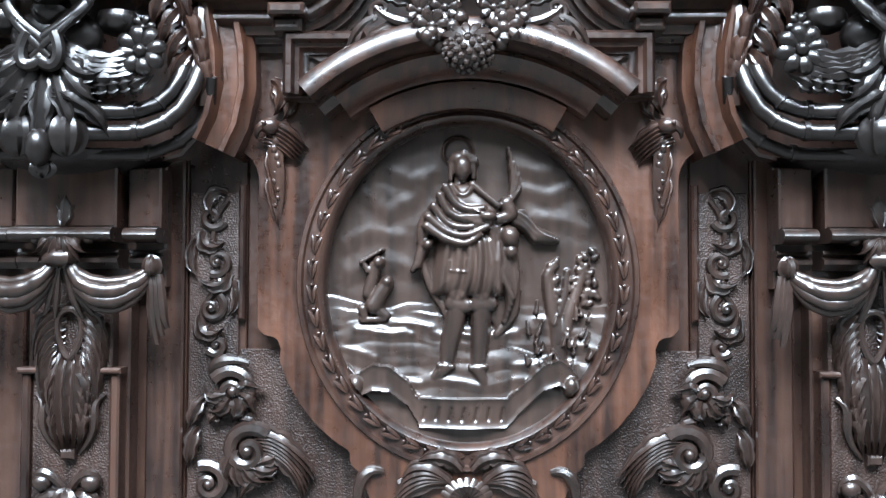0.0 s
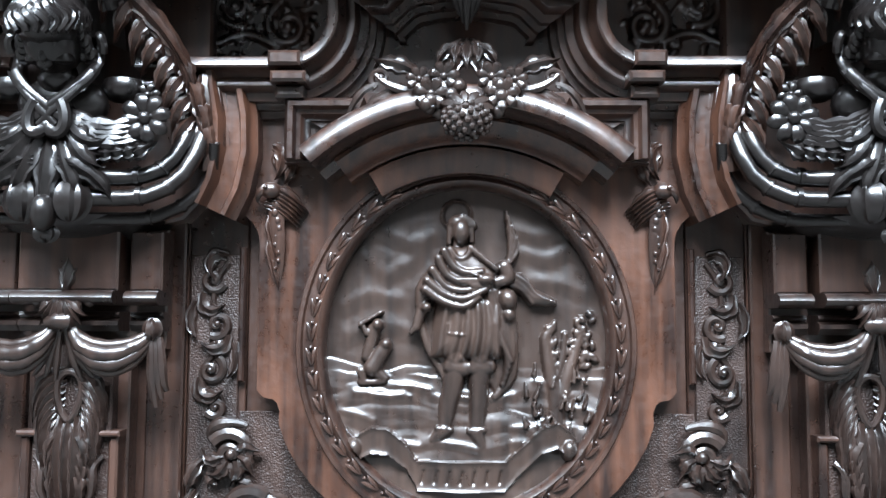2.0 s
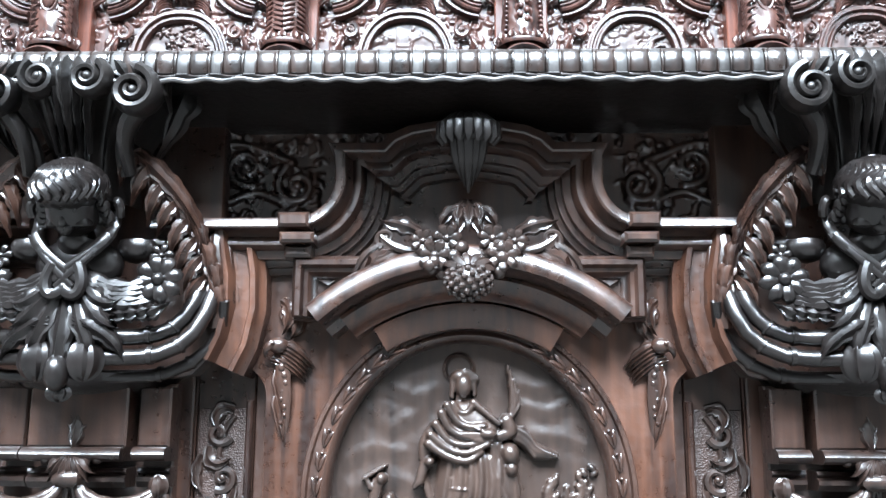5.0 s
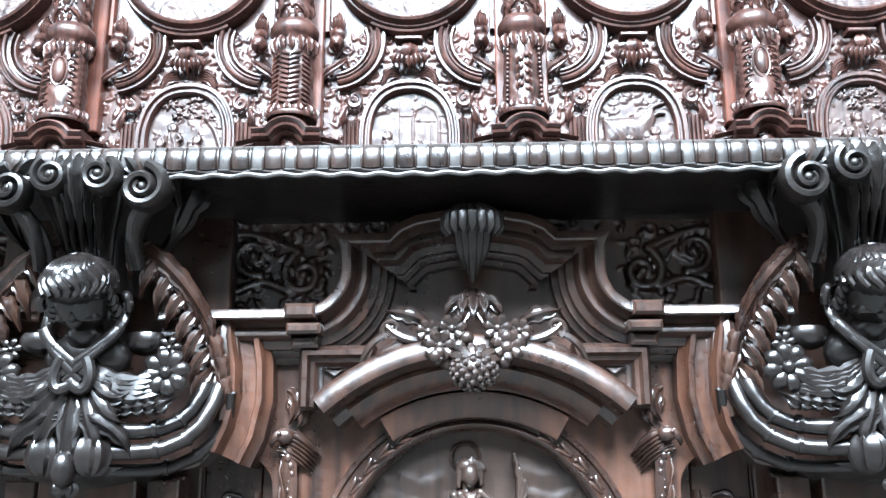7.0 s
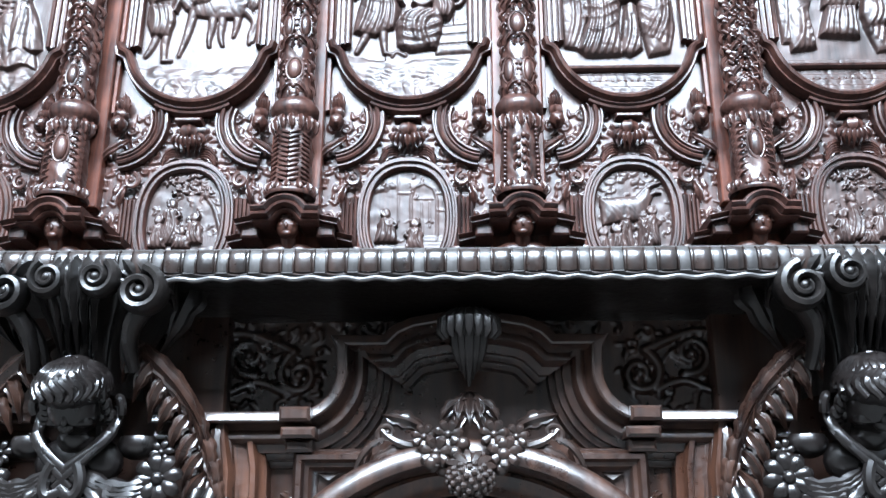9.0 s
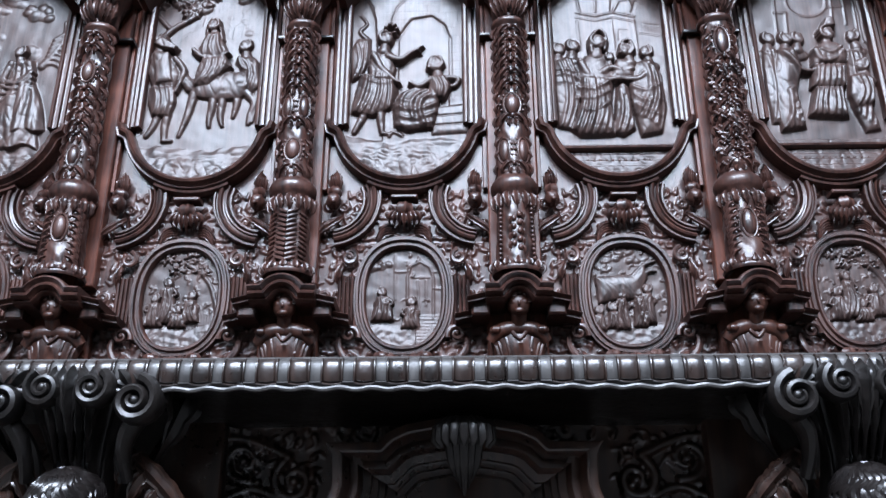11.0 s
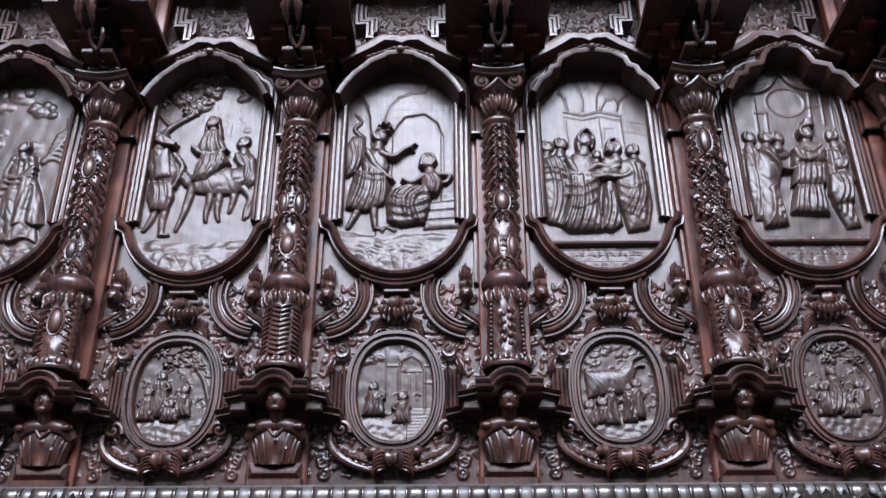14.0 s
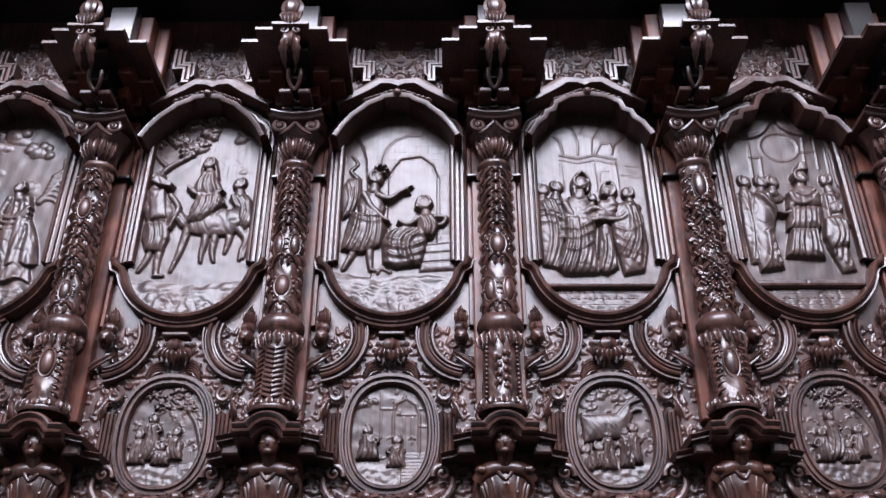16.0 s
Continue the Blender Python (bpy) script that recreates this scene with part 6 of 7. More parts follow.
def corner_foliage():
    """Grotesque head, leaf spray and scrolls beside the middle of the bay (right-hand side)."""
    s = Shape()
    s.split = True
    s.ball(243, 0, 52, 26, 30, 34, 10, lambda a, b: 0.10 * math.sin(5 * b) * math.sin(4 * a))
    s.ball(243, 40, 40, 24, 22, 28, 9, lambda a, b: 0.12 * math.sin(6 * b))
    s.ball(240, -14, 84, 10, 9, 10, 7)
    for k in range(4):
        s.leaf(bezier((232 + k * 8, 60, 24), (228 + k * 9, 90, 46), (236 + k * 6, 116, 40), (246 + k * 5, 140 - k * 12, 20)), 13, 4, 4)
    for k in range(6):
        s.leaf(bezier((216 + k * 4, -44 - k * 4, 26), (232 + k * 9, -66 - k * 4, 52), (262 + k * 8, -84 - k * 5, 46), (286 + k * 3, -92 - k * 11, 16)), 13, 4, 4)
    return s


def volute_pair():
    s = Shape()
    s.split = True
    scroll(s, 186, -200, 26, 30, 100, 1.5, 9)
    for k in range(4):
        s.leaf(bezier((206, -214 - k * 4, 16), (220 + k * 4, -236 - k * 6, 34), (216 + k * 4, -258 - k * 4, 30), (212 + k * 3, -280 - k * 6, 12)), 10, 3, 3)
    return s


def lower_volute():
    s = Shape()
    s.split = True
    scroll(s, 176, -472, 26, 32, 200, -1.5, 9)
    s.tube(bezier((208, -480, 14), (226, -540, 34), (150, -600, 40), (60, -608, 24), 18), taper(19, 9, 14, 8), 0.9, 8)
    for k in range(6):
        s.leaf(bezier((196 - k * 22, -520 - k * 12, 16), (190 - k * 22, -545 - k * 9, 44), (172 - k * 22, -560 - k * 7, 44), (158 - k * 20, -560 - k * 5, 20)), 13, 4, 4)
    return s


def reeds():
    s = Shape()
    for k in range(5):
        u = 160 + k * 14
        s.tube([(u, -440, 8), (u, -262, 8)], 6.5, 1.5, 8)
    s.box(150, 226, -452, -440, 0, 30, 2)
    return s


def centre_mask():
    s = Shape()
    s.split = True
    s.ball(0, -26, 44, 30, 26, 26, 9, lambda a, b: 0.12 * math.sin(6 * b))
    for k in range(-3, 4):
        s.leaf(bezier((k * 8, -30, 40), (k * 16, -44, 66), (k * 20, -70, 60), (k * 15, -104 + abs(k) * 8, 26)), 11, 3, 4)
    for sg in (-1, 1):
        for k in range(4):
            s.leaf(bezier((sg * 36, -80 - k * 8, 10), (sg * (56 + k * 6), -70 - k * 10, 28), (sg * (80 + k * 4), -90 - k * 14, 26), (sg * (100 - k * 4), -120 - k * 14, 8)), 12, 4, 3.5)
    return s


def foot_mask():
    s = Shape()
    s.split = True
    s.ball(0, -575, 46, 36, 26, 26, 10, lambda a, b: 0.14 * math.sin(6 * b))
    for sg in (-1, 1):
        for k in range(5):
            s.leaf(bezier((sg * 12, -560 - k * 10, 36), (sg * (34 + k * 4), -548 - k * 12, 66), (sg * (58 + k * 3), -560 - k * 14, 58), (sg * (76 - k * 4), -586 - k * 14, 24)), 13, 3, 4)
        s.ball(sg * 70, -548, 30, 24, 17, 16, 9, lambda a, b: 0.12 * math.cos(7 * b))
    return s


def crest():
    """Foliage over the arched head of the frame."""
    s = Shape()
    s.split = True
    s.ball(0, 1080, 46, 20, 15, 18, 8, lambda a, b: 0.12 * math.cos(7 * b))
    for sg in (-1, 1):
        for k in range(6):
            s.leaf(bezier((sg * (14 + k * 24), 1072 - k * 7, 30), (sg * (24 + k * 25), 1094 - k * 8, 54), (sg * (44 + k * 24), 1092 - k * 9, 50), (sg * (58 + k * 24), 1070 - k * 9, 28)), 11, 3, 3.5)
    for p in (s, *s.pieces):                              # it lies on the projecting head
        p.v = [(u * 0.8, v - 62, d + 102) for u, v, d in p.v]
    return s


def crest_sprig():
    s = Shape()
    s.split = True
    scroll(s, 46, 1180, 14, 20, 30, 1.3, 6)
    s.leaf(bezier((8, 1160, 10), (20, 1186, 26), (60, 1212, 24), (96, 1190, 8)), 13, 4, 3.5)
    return s


def carved_field():
    """Low foliage that fills the board round the small relief."""
    R = Relief(-300, 300, -640, 64, 3.6, 0.5)
    g = np.random.RandomState(77)
    for i in range(230):
        u, v, a = g.uniform(4, 298), g.uniform(-635, 60), g.uniform(0, 6.28)
        r = g.uniform(9, 17)
        for sg in (-1, 1):
            R.limb(sg * u, v, sg * (u + 2.0 * r * math.cos(a)), v + 2.0 * r * math.sin(a), r * 0.55, r * 0.2, 1.0, 1.1)
    for i in range(46):
        u, v, r = g.uniform(20, 290), g.uniform(-620, 50), g.uniform(12, 20)
        for sg in (-1, 1):
            d = np.hypot(R.U - sg * u, R.V - v)
            R.H = np.where(d < r * 1.2, np.maximum(R.H, 9 * np.exp(-((d - r * 0.8) / (r * 0.28)) ** 2) + 7 * np.exp(-(d / (r * 0.3)) ** 2)), R.H)
    return R.shape(lambda U, V: (np.abs(U / 150) ** 2.4 + np.abs((V + 335) / 196) ** 2.4 > 1))


def head_field():
    """Low scrolling foliage over the arched head."""
    R = Relief(-240, 240, 1050, 1420, 3.6, 0.5)
    g = np.random.RandomState(31)
    for i in range(44):
        u, v, r, a = g.uniform(6, 230), g.uniform(1060, 1410), g.uniform(12, 26), g.uniform(0, 6.28)
        for sg in (-1, 1):
            p = [(sg * (u + r * (1 - q / 9) * math.cos(a + q)), v + r * (1 - q / 9) * math.sin(a + q)) for q in range(7)]
            R.curve(p, 5.5, 2.5, 2.0, 1.3)
    for i in range(70):
        u, v, a, r = g.uniform(4, 235), g.uniform(1055, 1410), g.uniform(0, 6.28), g.uniform(9, 15)
        for sg in (-1, 1):
            R.limb(sg * u, v, sg * (u + 2 * r * math.cos(a)), v + 2 * r * math.sin(a), r * 0.5, r * 0.2, 1.0, 1.1)
    return R.shape()


DEEP_RIDGES = RIDGES + [(54, 0), (54, 18), (58, 24), (64, 24), (68, 14), (70, 0)]


def upper_bay(x, k):
    st = thing("upper_stall_back", x, YU, ZU, ("tall carved mahogany stall back, flight scene under a tree", "tall carved mahogany stall back, two figures by masonry arches",
               "tall carved mahogany stall back, standing group in a vaulted hall", "tall carved mahogany stall back, group under a curtain", "tall carved mahogany stall back, winged figure among clouds")[(k + 1) % 5], "stall back", "upper stall backs")
    b = Shape()
    b.box(-375, 375, -1400, 1652, -30, 0, 1)
    part("back_board", b, UPPER, st)
    part("carved_field", shared("field", carved_field), UPPER, st, "board covered in low carved foliage", 60, True)
    part("head_field", shared("head", head_field), UPPER, st, "low scrolling foliage over the arch", 60, True)
    fr = Shape()
    fr.sweep(both(FRAME_HALF), [(-3, 0), (-3, 40), (0, 52), (2, 54), (12, 55), (15, 46), (19, 44), (22, 50), (32, 50), (34, 38), (38, 36), (41, 42), (50, 42), (52, 32), (62, 28), (64, 0)])
    part("panel_frame", fr, UPPER, st, "tall moulded frame with an arched head")
    hd = Shape()
    hd.sweep(both(HEADS[k] if k in HEADS else HEADS[0]), [(-3, 8), (-3, 138), (0, 145), (4, 147), (18, 149.5), (21, 146), (22, 134), (26, 128), (30, 126), (32, 8)])
    part("arched_head", hd, UPPER, st, "projecting arched head of the frame")
    cup = Shape()
    cup.sweep([(-u, v) for u, v in CUP][:-1] + CUP[::-1], [(8, 0), (8, 44), (2, 66), (-6, 74), (-14, 70), (-20, 56), (-24, 50), (-30, 52), (-34, 40), (-36, 0)])
    cup.sweep(arc(0, 330, 286, -118, -62, 16, 290), [(0, 0), (0, 30), (5, 44), (12, 46), (18, 38), (20, 0)])
    if k in (1, 2, 3):                                    # straight sill with a row of studs
        cup.sweep([(-200, 196), (200, 196)], [(-8, 10), (-8, 52), (-3, 62), (4, 64), (9, 56), (10, 10)])
        for i in range(-5, 6):
            cup.ball(i * 22, 150, 44, 6, n=5)
    part("cup_moulding", cup, UPPER, st, "curved sill moulding below the relief")
    part("tall_relief", tall_relief(k), SCENE, st, "figure scene in high relief", 60).location = (0, -0.018, 0)
    sm = Shape()
    sm.sweep(superoval(130, 178, -335)[::-1], [(-4, 0), (-4, 20), (2, 28), (8, 28), (12, 18), (18, 18), (22, 30), (28, 30), (31, 22), (37, 22), (40, 0)], closed=True)
    part("small_frame", sm, UPPER, st, "moulded frame of the small relief")
    part("small_relief", small_relief(k), SCENE, st, "small figure scene in relief", 60)
    for sg in (-1, 1):
        m = Shape()
        pts = arc(262, 24, 182, 158, 262, 18)
        if sg > 0:
            m.sweep(pts, DEEP_RIDGES)
        else:
            m.sweep([(-u, v) for u, v in pts], [(-o, d) for o, d in DEEP_RIDGES])
        part("concave_moulding", m, UPPER, st, "concave ridged moulding")
        tops = [(118, 1150), (150, 1150), (150, 1222), (196, 1222), (196, 1330)]
        m = Shape()
        m.sweep([(sg * u, v) for u, v in tops], [(sg * o, d) for o, d in ((0, 0), (0, 58), (2, 64), (12, 64), (14, 54), (18, 52), (20, 60), (31, 60), (33, 48), (37, 46), (39, 54), (47, 54), (48, 0))])
        part("stepped_moulding", m, UPPER, st, "stepped moulding under the canopy")
        outer = Shape()
        outer.sweep([(sg * 273, 60), (sg * 273, 900)][::1], [(-sg * o, d) for o, d in ((0, 0), (0, 24), (2, 28), (12, 28), (14, 20), (18, 20), (20, 26), (30, 26), (32, 14), (35, 14), (36, 0))])
        part("outer_stile", outer, RUSSET, st, "moulded stile beside the frame")
    for name, mk, lab in (("corner_foliage", corner_foliage, "grotesque head with leaf spray"), ("upper_volute", volute_pair, "scrolled volute beside the small relief"), ("lower_volute", lower_volute, "long scroll with leaves under the small relief"), ("reeding", reeds, "reeded strip"), ("crest_sprig", crest_sprig, "small scrolled sprig over the crest")):
        for s in shared(name, lambda: halves(mk)):
            part(name, s, UPPER, st, lab, keep=True)

    part("foot_mask", shared("foot", foot_mask), UPPER, st, "dark leaf mask under the small relief", keep=True)
    part("mask_lintel", Shape().box(-46, 46, 2, 16, 20, 74, 4), UPPER, st)
    part("centre_mask", shared("mask", centre_mask), UPPER, st, "leafy mask under the sill", keep=True)
    og = Shape()
    og.sweep(both([(0, 1078), (28, 1092), (66, 1094), (108, 1062), (166, 1026), (236, 984)]), [(0, 0), (0, 104), (5, 112), (16, 114), (19, 106), (23, 103), (34, 105), (38, 98), (40, 84), (54, 82), (58, 70), (72, 66), (76, 0)])
    part("ogee_moulding", og, UPPER, st)
    part("crest", shared("crest", crest), UPPER, st, "leaf crest over the frame", keep=True)
    return st


for k in range(-3, 4):
    upper_bay(XU + UB * k, k)


# ---- columns, busts and canopies of the upper stalls ----
def shaft_relief(kind):
    def f(a, v):
        w = 2.6 * math.sin(5 * a + 1.3 * kind) * math.sin(v / 14.0 + kind) + 2.2 * math.sin(9 * a + v / 11.0) * math.cos(v / 15.0 + 2 * a)
        if kind == 2 and 60 < v < 470:                    # vine winding up the shaft
            w += 7 * math.sin(2 * a + v / 34.0)
        return w * (1.0 if 50 < v < 650 or -270 < v < -40 else 0.2)
    return f


AXIS = 108                                                # depth of the columns' axis


def on_shaft(a, v, r):
    return (r * math.sin(a), v, AXIS + r * math.cos(a))


def cabochon(a, v, r, ru, rv):
    """A polished oval boss in a ring of small leaves, at an angle round the shaft."""
    s = Shape()
    c, n = math.cos(a), math.sin(a)
    s.ball(0, 0, 0, ru, rv, ru * 0.7, 10)
    s.tube([(ru * 1.2 * math.cos(q), rv * 1.14 * math.sin(q), 0) for q in np.linspace(0, 6.2832, 25)], 4.0, 1.0, 7)
    for k in range(16):
        q = 2 * math.pi * k / 16
        s.ball(ru * 1.62 * math.cos(q), rv * 1.36 * math.sin(q), -5, 5.5, 6.5, 5, 5)
    s.v = [((r + d) * n + u * c, v + w, AXIS + (r + d) * c - u * n) for u, w, d in s.v]
    return s


def column(x, kind):
    col = thing("carved_column", x, YU, ZU, ("slender carved mahogany column with a rope of chevrons below", "slender carved mahogany column with a large oval boss",
                "slender carved mahogany column wound with vine leaves", "slender carved mahogany column with bosses and leaf bands")[kind], "column", "upper stall columns")
    prof = [(80, -306), (84, -298), (80, -288), (72, -280), (68, -270)]
    prof += [(67 - 8 * ((v + 266) / 230), v) for v in range(-264, -34, 7)]
    prof += [(62, -26), (74, -16), (80, -2), (80, 14), (74, 28), (62, 38), (58, 48)]
    prof += [(60 - 9 * (v - 52) / 600, v) for v in range(52, 654, 7)]
    prof += [(52, 656), (62, 662), (64, 672), (60, 682)]
    s = Shape()
    s.lathe(0, AXIS, prof, 48, shaft_relief(kind))
    part("shaft", s, UPPER, col, "shaft wrapped in carved foliage", 60)
    bosses = {0: [(0, 144, 24, 38), (-0.55, 315, 17, 40), (0.55, 315, 17, 40)], 1: [(0, 310, 25, 40), (-0.62, 134, 19, 42), (0.62, 134, 19, 42)],
              2: [(0, 560, 22, 52), (0, -150, 22, 46)], 3: [(0, 470, 20, 38), (0, 130, 18, 36), (0, -140, 22, 44)]}[kind]
    for a, v, ru, rv in bosses:
        part("boss", cabochon(a, v, 56 if v > 0 else 62, ru, rv), UPPER, col, "polished oval boss in a ring of beads")
    taken = [(v - rv * 1.5, v + rv * 1.5) for a, v, ru, rv in bosses if v > 0]
    orn = Shape()
    v = 640
    while v > 70:
        if not any(lo < v - 30 < hi for lo, hi in taken):
            for sg in (-1, 1):                            # leaves curling outwards from the middle
                orn.leaf([on_shaft(sg * 0.05, v, 56), on_shaft(sg * 0.3, v - 8, 68), on_shaft(sg * 0.62, v - 26, 66), on_shaft(sg * 0.8, v - 52, 56)], 13, 4, 4.5)
                orn.leaf([on_shaft(sg * 0.1, v - 18, 56), on_shaft(sg * 0.2, v - 34, 66), on_shaft(sg * 0.16, v - 52, 62)], 9, 3, 4)
                orn.leaf([on_shaft(sg * 0.9, v + 6, 54), on_shaft(sg * 1.2, v - 14, 64), on_shaft(sg * 1.3, v - 42, 54)], 11, 3, 4)
            orn.ball(*on_shaft(0, v - 8, 62), 8, 10, 7, 7)
        else:
            for sg in (-1, 1):
                orn.leaf([on_shaft(sg * 0.75, v + 10, 54), on_shaft(sg * 1.0, v - 8, 66), on_shaft(sg * 1.15, v - 34, 56)], 10, 3, 4)
        v -= 46
    if kind == 2:
        for k in range(22):
            a, v = math.sin(k * 1.9) * 1.1, 500 - 20 * k
            orn.leaf([on_shaft(a, v, 58), on_shaft(a + 0.25, v + 6, 70), on_shaft(a + 0.5, v - 10, 66), on_shaft(a + 0.55, v - 34, 58)], 15, 4, 4)
            for q in range(5):
                orn.ball(*on_shaft(-a + 0.1 * q, v - 7 * (q % 3), 64), 6.5, n=5)
    part("leaf_ornament", orn, UPPER, col, "pairs of curling carved leaves")
    low = Shape()
    if kind == 0:                                         # chevrons down the middle
        for k in range(11):
            v = -96 - k * 17
            for sg in (-1, 1):
                low.tube([on_shaft(sg * q, v + 26 * q, 66 + (-v - 40) * 0.03) for q in (0.02, 0.18, 0.34, 0.5)], [5, 6.5, 6, 3], 0.9, 7)
                low.tube([on_shaft(sg * (0.62 + q), v + 4 - 24 * q, 64 + (-v - 40) * 0.03) for q in (0.0, 0.18, 0.36, 0.5)], [3, 6, 5.5, 3], 0.9, 7)
    elif kind == 1:                                       # strings of pearls and a husk drop
        for sg in (-1, 1):
            for k in range(13):
                low.ball(*on_shaft(sg * 0.85, -70 - 16 * k, 66 + 0.6 * k), 6, 7, 6, 6)
        for k in range(9):
            low.ball(*on_shaft(0.14 * (-1) ** k, -110 - 15 * k, 64 + 0.6 * k), 9, 11, 8, 7)
            low.leaf([on_shaft(0.1 * (-1) ** k, -100 - 15 * k, 60), on_shaft(0.3 * (-1) ** k, -112 - 15 * k, 72), on_shaft(0.36 * (-1) ** k, -134 - 15 * k, 66)], 8, 3, 3)
    else:
        for k in range(8):
            for sg in (-1, 1):
                low.leaf([on_shaft(sg * 0.5, -70 - 24 * k, 62), on_shaft(sg * 0.75, -78 - 24 * k, 74), on_shaft(sg * 1.0, -96 - 24 * k, 72), on_shaft(sg * 1.1, -116 - 24 * k, 66)], 12, 3, 4)
    for k in range(7):                                    # leaf collars at the head and the foot
        a = -1.35 + 2.7 * k / 6
        low.leaf([on_shaft(a, -24, 64), on_shaft(a, -42, 74), on_shaft(a + 0.05, -66, 72), on_shaft(a + 0.08, -88, 62)], 13, 3, 3.5)
        low.leaf([on_shaft(a, -300, 74), on_shaft(a, -288, 84), on_shaft(a, -272, 80), on_shaft(a, -256, 68)], 13, 2, 3)
    part("pedestal_ornament", low, UPPER, col, "carving round the column's foot")
    cp = Shape()
    cp.lathe(0, AXIS, [(52, 682), (56, 720), (60, 756), (74, 790), (92, 818)], 24, lambda a, v: 3 * math.cos(8 * a))
    cp.ball(0, 742, AXIS + 62, 20, 34, 22, 10, lambda a, b: 0.15 * math.sin(6 * b))
    for sg in (-1, 1):
        p = spiral(sg * 58, 806, AXIS + 96, 31, 5, 90, -1.6 * sg, 28, 8)
        cp.tube(p, [10 - 5 * i / 28 for i in range(29)], 1.1, 8)
        cp.ball(sg * 58, 806, AXIS + 104, 8, n=7)
        cp.tube(bezier((sg * 58, 776, AXIS + 92), (sg * 26, 780, AXIS + 102), (sg * 12, 806, AXIS + 108), (0, 812, AXIS + 112)), 8, 0.9, 7)
        for q in range(3):
            cp.leaf(bezier((sg * (10 + 12 * q), 690, AXIS + 56 - 8 * q), (sg * (20 + 16 * q), 716, AXIS + 84 - 10 * q), (sg * (30 + 18 * q), 750, AXIS + 92 - 14 * q), (sg * (28 + 18 * q), 776, AXIS + 80 - 14 * q)), 13, 4, 4)
    part("capital", cp, UPPER, col, "scrolled capital with a small leaf mask")
    ab = Shape()
    ab.sweep(arc(0, 1130, 306, -110, -70, 12), [(-2, 20), (-2, AXIS + 104), (2, AXIS + 116), (8, AXIS + 120), (13, AXIS + 114), (15, AXIS + 108), (24, AXIS + 126), (30, AXIS + 126), (32, 20)])
    part("abacus", ab, UPPER, col, "curved abacus slab")
    tier = Shape()
    tier.box(-74, 74, 862, 876, 20, AXIS + 110, 4)
    tier.box(-44, 44, 892, 904, 20, AXIS + 104, 4)
    for sg in (-1, 1):
        tier.ball(sg * 40, 884, AXIS + 104, 22, 9, 12, 8, lambda a, b: 0.12 * math.sin(6 * b))
        tier.tube(bezier((sg * 30, 968, AXIS + 80), (sg * 24, 940, AXIS + 104), (sg * 20, 920, AXIS + 112), (0, 906, AXIS + 116)), 8, 1.0, 8)
    part("upper_block", tier, UPPER, col, "small stepped block with leaf scrolls")
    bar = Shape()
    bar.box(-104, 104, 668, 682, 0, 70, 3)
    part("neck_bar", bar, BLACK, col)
    pil = Shape()
    pil.box(-86, 86, -300, 960, 0, 46, 4)
    part("backing_pilaster", pil, RUSSET, col, "flat reddish pilaster behind the shaft")
    pd = Shape()
    half = [(0, -322)] + arc(0, -404, 82, 84, 34, 8) + [(80, -358), (108, -360)]
    pd.sweep(both(half), [(4, 20), (4, 190), (0, 204), (-6, 208), (-10, 200), (-16, 192), (-20, 196), (-24, 202), (-29, 200), (-33, 184), (-38, 176), (-42, 180), (-46, 176), (-50, 160), (-52, 20)])
    part("pediment", pd, UPPER, col, "small arched pediment over the bust")
    for sg in (-1, 1):
        w = Shape()
        w.sweep([(sg * 104, -374), (sg * 166, -388)][:: sg], [(0, 0), (0, 158), (-5, 168), (-10, 162), (-14, 152), (-20, 154), (-24, 0)])
        w.box(*sorted((sg * 92, sg * 150)), -440, -384, 0, 130, 6)
        part("pediment_wing", w, UPPER, col)
        w = Shape()
        w.sweep([(sg * 140, -410), (sg * 206, -424)][:: sg], [(0, 0), (0, 96), (-5, 106), (-10, 100), (-14, 88), (-22, 88), (-24, 0)])
        part("lower_wing", w, UPPER, col)
    nb = Shape()
    nb.box(-98, 98, -700, -370, 0, 34, 5)
    part("niche_block", nb, RUSSET, col)
    return col


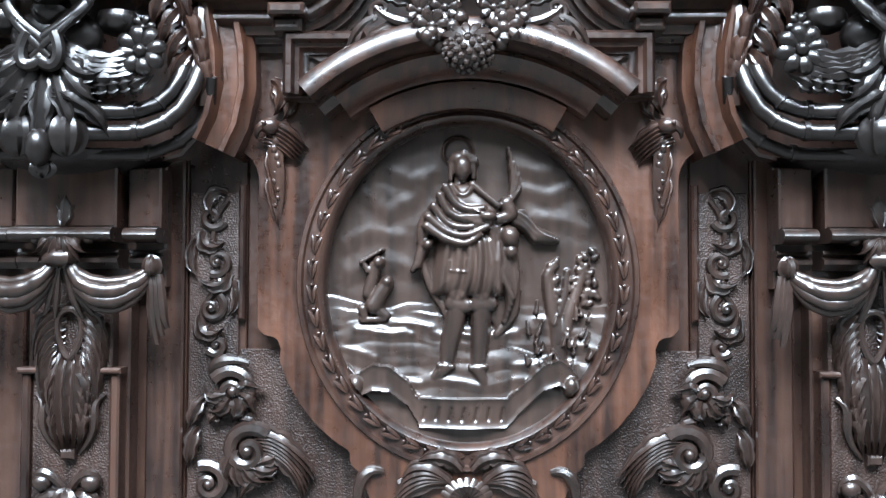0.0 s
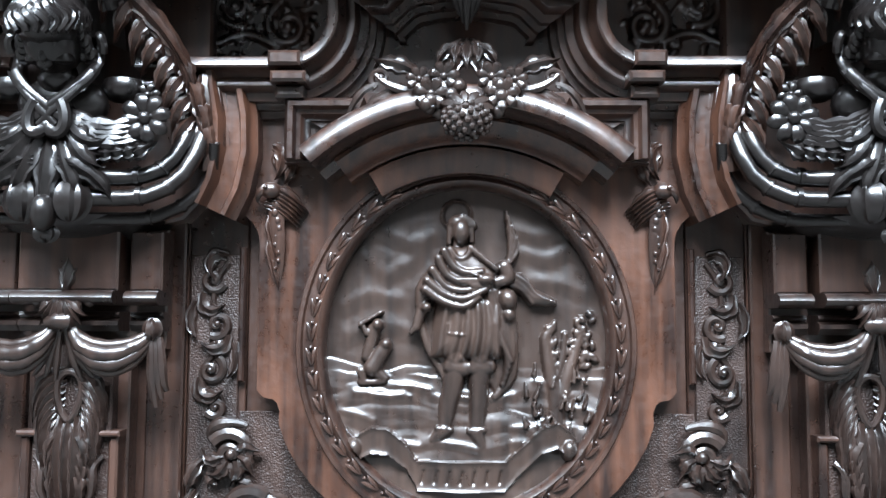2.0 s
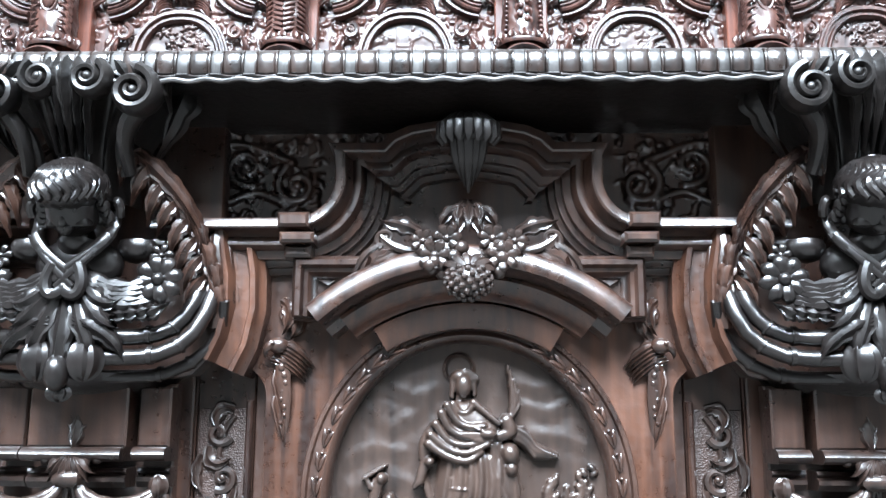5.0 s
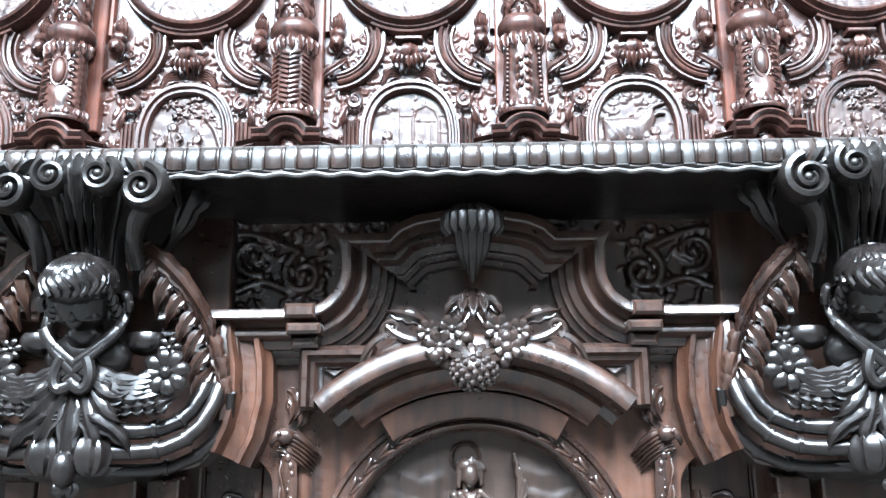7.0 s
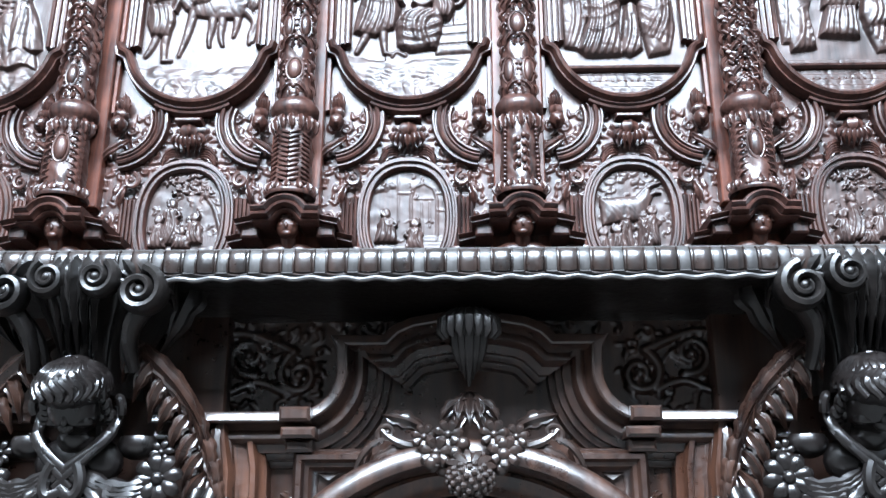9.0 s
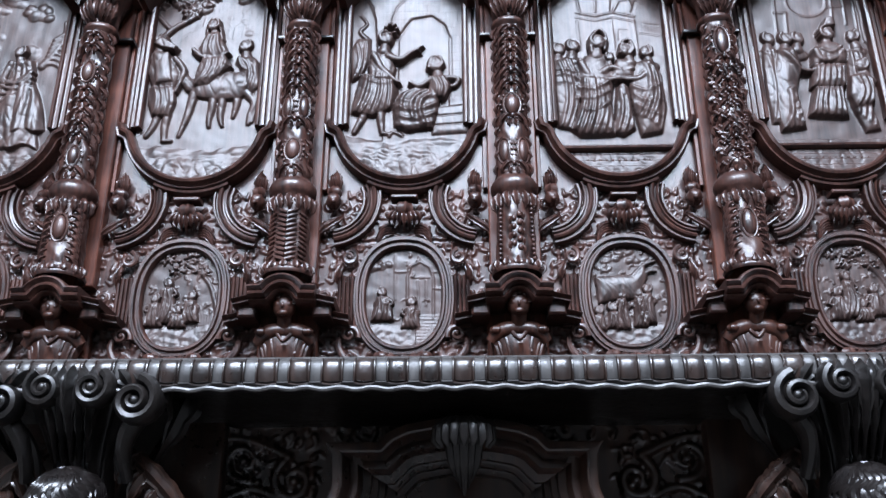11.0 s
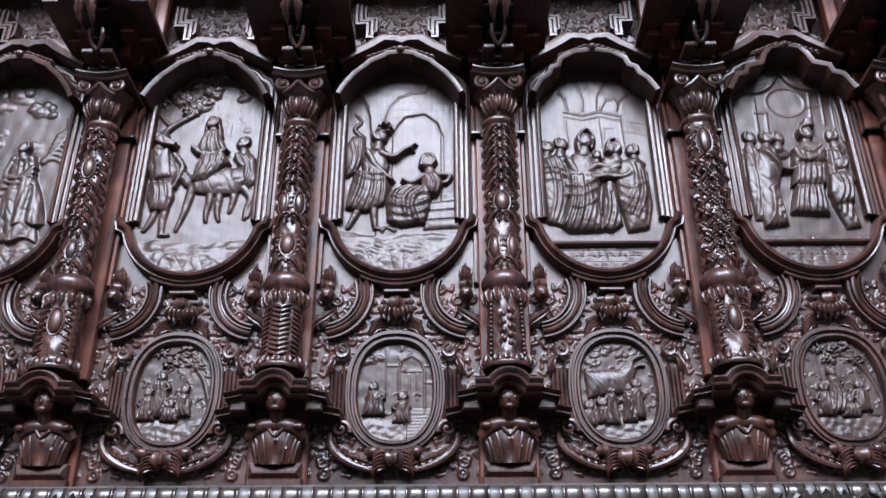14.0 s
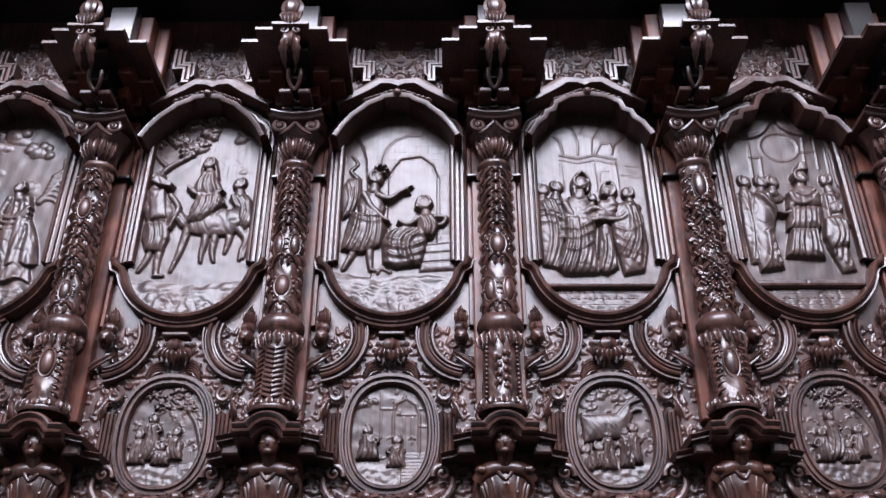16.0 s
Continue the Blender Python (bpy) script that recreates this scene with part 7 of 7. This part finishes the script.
def bust(x):
    """A carved bust, plain-faced, one mesh."""
    s = Shape()
    s.ball(0, -424, 150, 29, 37, 32, 12)
    g = random.Random(6)
    for k in range(60):                                   # curls over the crown and beside the face
        a, e = g.uniform(-0.5, math.pi + 0.5), g.uniform(0.05, 1.3)
        u, v, d = 32 * math.cos(e) * math.cos(a), -418 + 36 * math.sin(e), 150 + 33 * math.cos(e) * math.sin(a)
        if d > 172 and v < -404:
            continue
        p = spiral(u, v, d, 7, 2, g.uniform(0, 360), 1.0, 8, 3)
        s.tube(p, taper(9, 2.5, 3.6, 2), 1.0, 6)
    s.ball(0, -428, 181, 5, 9, 6, 6)
    s.ball(0, -448, 172, 13, 9, 9, 7)
    for sg in (-1, 1):
        s.ball(sg * 13, -424, 172, 8, 9, 8, 6)
    s.tube([(0, -450, 142), (0, -486, 138)], [19, 24], 1.0, 12)
    for sg in (-1, 1):
        s.tube(bezier((0, -492, 138), (sg * 36, -488, 142), (sg * 66, -496, 138), (sg * 88, -530, 122)), taper(13, 22, 27, 20), 0.9, 12)
        s.ball(sg * 74, -500, 150, 20, 14, 18, 9, lambda a, b: 0.08 * math.sin(7 * b))
    rows = []                                             # draped breast
    for v, w, d in ((-476, 34, 26), (-486, 62, 36), (-500, 84, 42), (-520, 90, 46), (-545, 88, 46), (-572, 82, 42), (-598, 74, 36), (-618, 68, 30)):
        rows.append([(w * math.sin(a), v + 8 * math.sin(a) ** 2 * (v < -500), 106 + d * math.cos(a) + 4.5 * math.sin(6 * abs(a) + v * 0.09) + 3.0 * math.sin(11 * a + v * 0.16)) for a in np.linspace(-1.57, 1.57, 41)])
    s.grid(rows)
    for sg in (-1, 1):                                    # collar and folds of the cloak
        s.tube(bezier((sg * 20, -470, 126), (sg * 34, -486, 146), (sg * 24, -512, 156), (0, -532, 158)), taper(13, 5, 7, 5), 0.9, 8)
        for q in (0, 1, 3):
            s.tube(bezier((sg * (86 - 13 * q), -494, 112 + 8 * q), (sg * (80 - 13 * q), -528, 132 + 6 * q), (sg * (66 - 11 * q), -566, 134 + 5 * q), (sg * (58 - 11 * q), -612, 126 + 4 * q)), taper(13, 4, 5.5, 4), 0.7, 8)
    s.box(-84, 84, -640, -606, 60, 124, 14)
    s.box(-90, 90, -700, -640, 60, 118, 5)
    s.v = [(u * 1.3, -440 + (v + 440) * 1.15, d + 24) if v > -462 else (u, v, d) for u, v, d in s.v]
    s.v = [(u, v + 16 if v > -620 else v, d - 52) for u, v, d in s.v]
    ob = part("carved_bust", s, BUST)
    ob.location = (x, YU, ZU)
    return tagged(ob, "small reddish-brown carved bust under an arched pediment", "bust", "busts under the columns")


def canopy(x):
    c = thing("canopy_bracket", x, YU, ZU, "dark stepped canopy bracket over a column", "canopy", "canopy brackets")
    for a, b, d, w in ((-66, 66, 490, 0), (-132, -66, 462, 8), (66, 132, 462, 8), (-196, -132, 398, 16), (132, 196, 398, 16)):
        s = Shape()
        s.sweep([(a, 1050), (b, 1050)], [(0, 60), (0, d - 18), (3, d - 6), (6, d), (18, d), (20, d - 10), (20, 60)])
        part("cornice_slab", s, UPPER, c, "thin cornice slab with a lit edge")
        t = Shape()
        t.box(a * 0.8, b * 0.8, 1070, 1420, 60, d - 300 + 30 * (w == 0), 4)
        t.box(a * 0.86, b * 0.86, 1012 + w, 1050, 60, d - (90 if w == 0 else 190), 5)
        t.box(a * 0.55, b * 0.55, 962 + w, 1012 + w, 60, d - (190 if w == 0 else 270), 5)
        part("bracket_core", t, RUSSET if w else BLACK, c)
    m = Shape()
    m.ball(0, 1010, 448, 34, 40, 34, 10, lambda a, b: 0.12 * math.sin(6 * b))
    for sg in (-1, 1):
        scroll(m, sg * 24, 1040, 472, 20, 90 - sg * 30, sg * 1.3, 7)
        m.leaf(bezier((sg * 10, 1010, 470), (sg * 24, 985, 484), (sg * 30, 950, 450), (sg * 14, 910, 390)), 16, 4, 4)
        m.tube(bezier((sg * 22, 980, 330), (sg * 26, 950, 330), (sg * 22, 920, 310), (0, 905, 300)), 8, 1.0, 8)
        m.box(*sorted((sg * 12, sg * 58)), 894, 914, 200, 300, 4)
    for k in range(-2, 3):
        m.leaf(bezier((k * 8, 1130, 466), (k * 14, 1110, 506), (k * 16, 1080, 508), (k * 8, 1040 + abs(k) * 8, 480)), 14, 4, 4)
    m.ball(0, 1150, 470, 40, 46, 30, 10, lambda a, b: 0.12 * math.sin(7 * b))
    part("leaf_mask", m, UPPER, c, "carved leaf mask on the bracket's front")
    return c


for k in range(-3, 5):
    x = XU + UB * (k - 0.5)
    column(x, k % 4)
    bust(x)
    canopy(x)

# Unseen slab, added to keep window light off the wall above the arches
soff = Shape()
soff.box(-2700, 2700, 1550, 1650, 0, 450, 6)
tagged(part("canopy_soffit", soff, BLACK), "unseen dark soffit added to shade the wall over the arches", "canopy", kind="structure").location = (XU, YU, ZU)
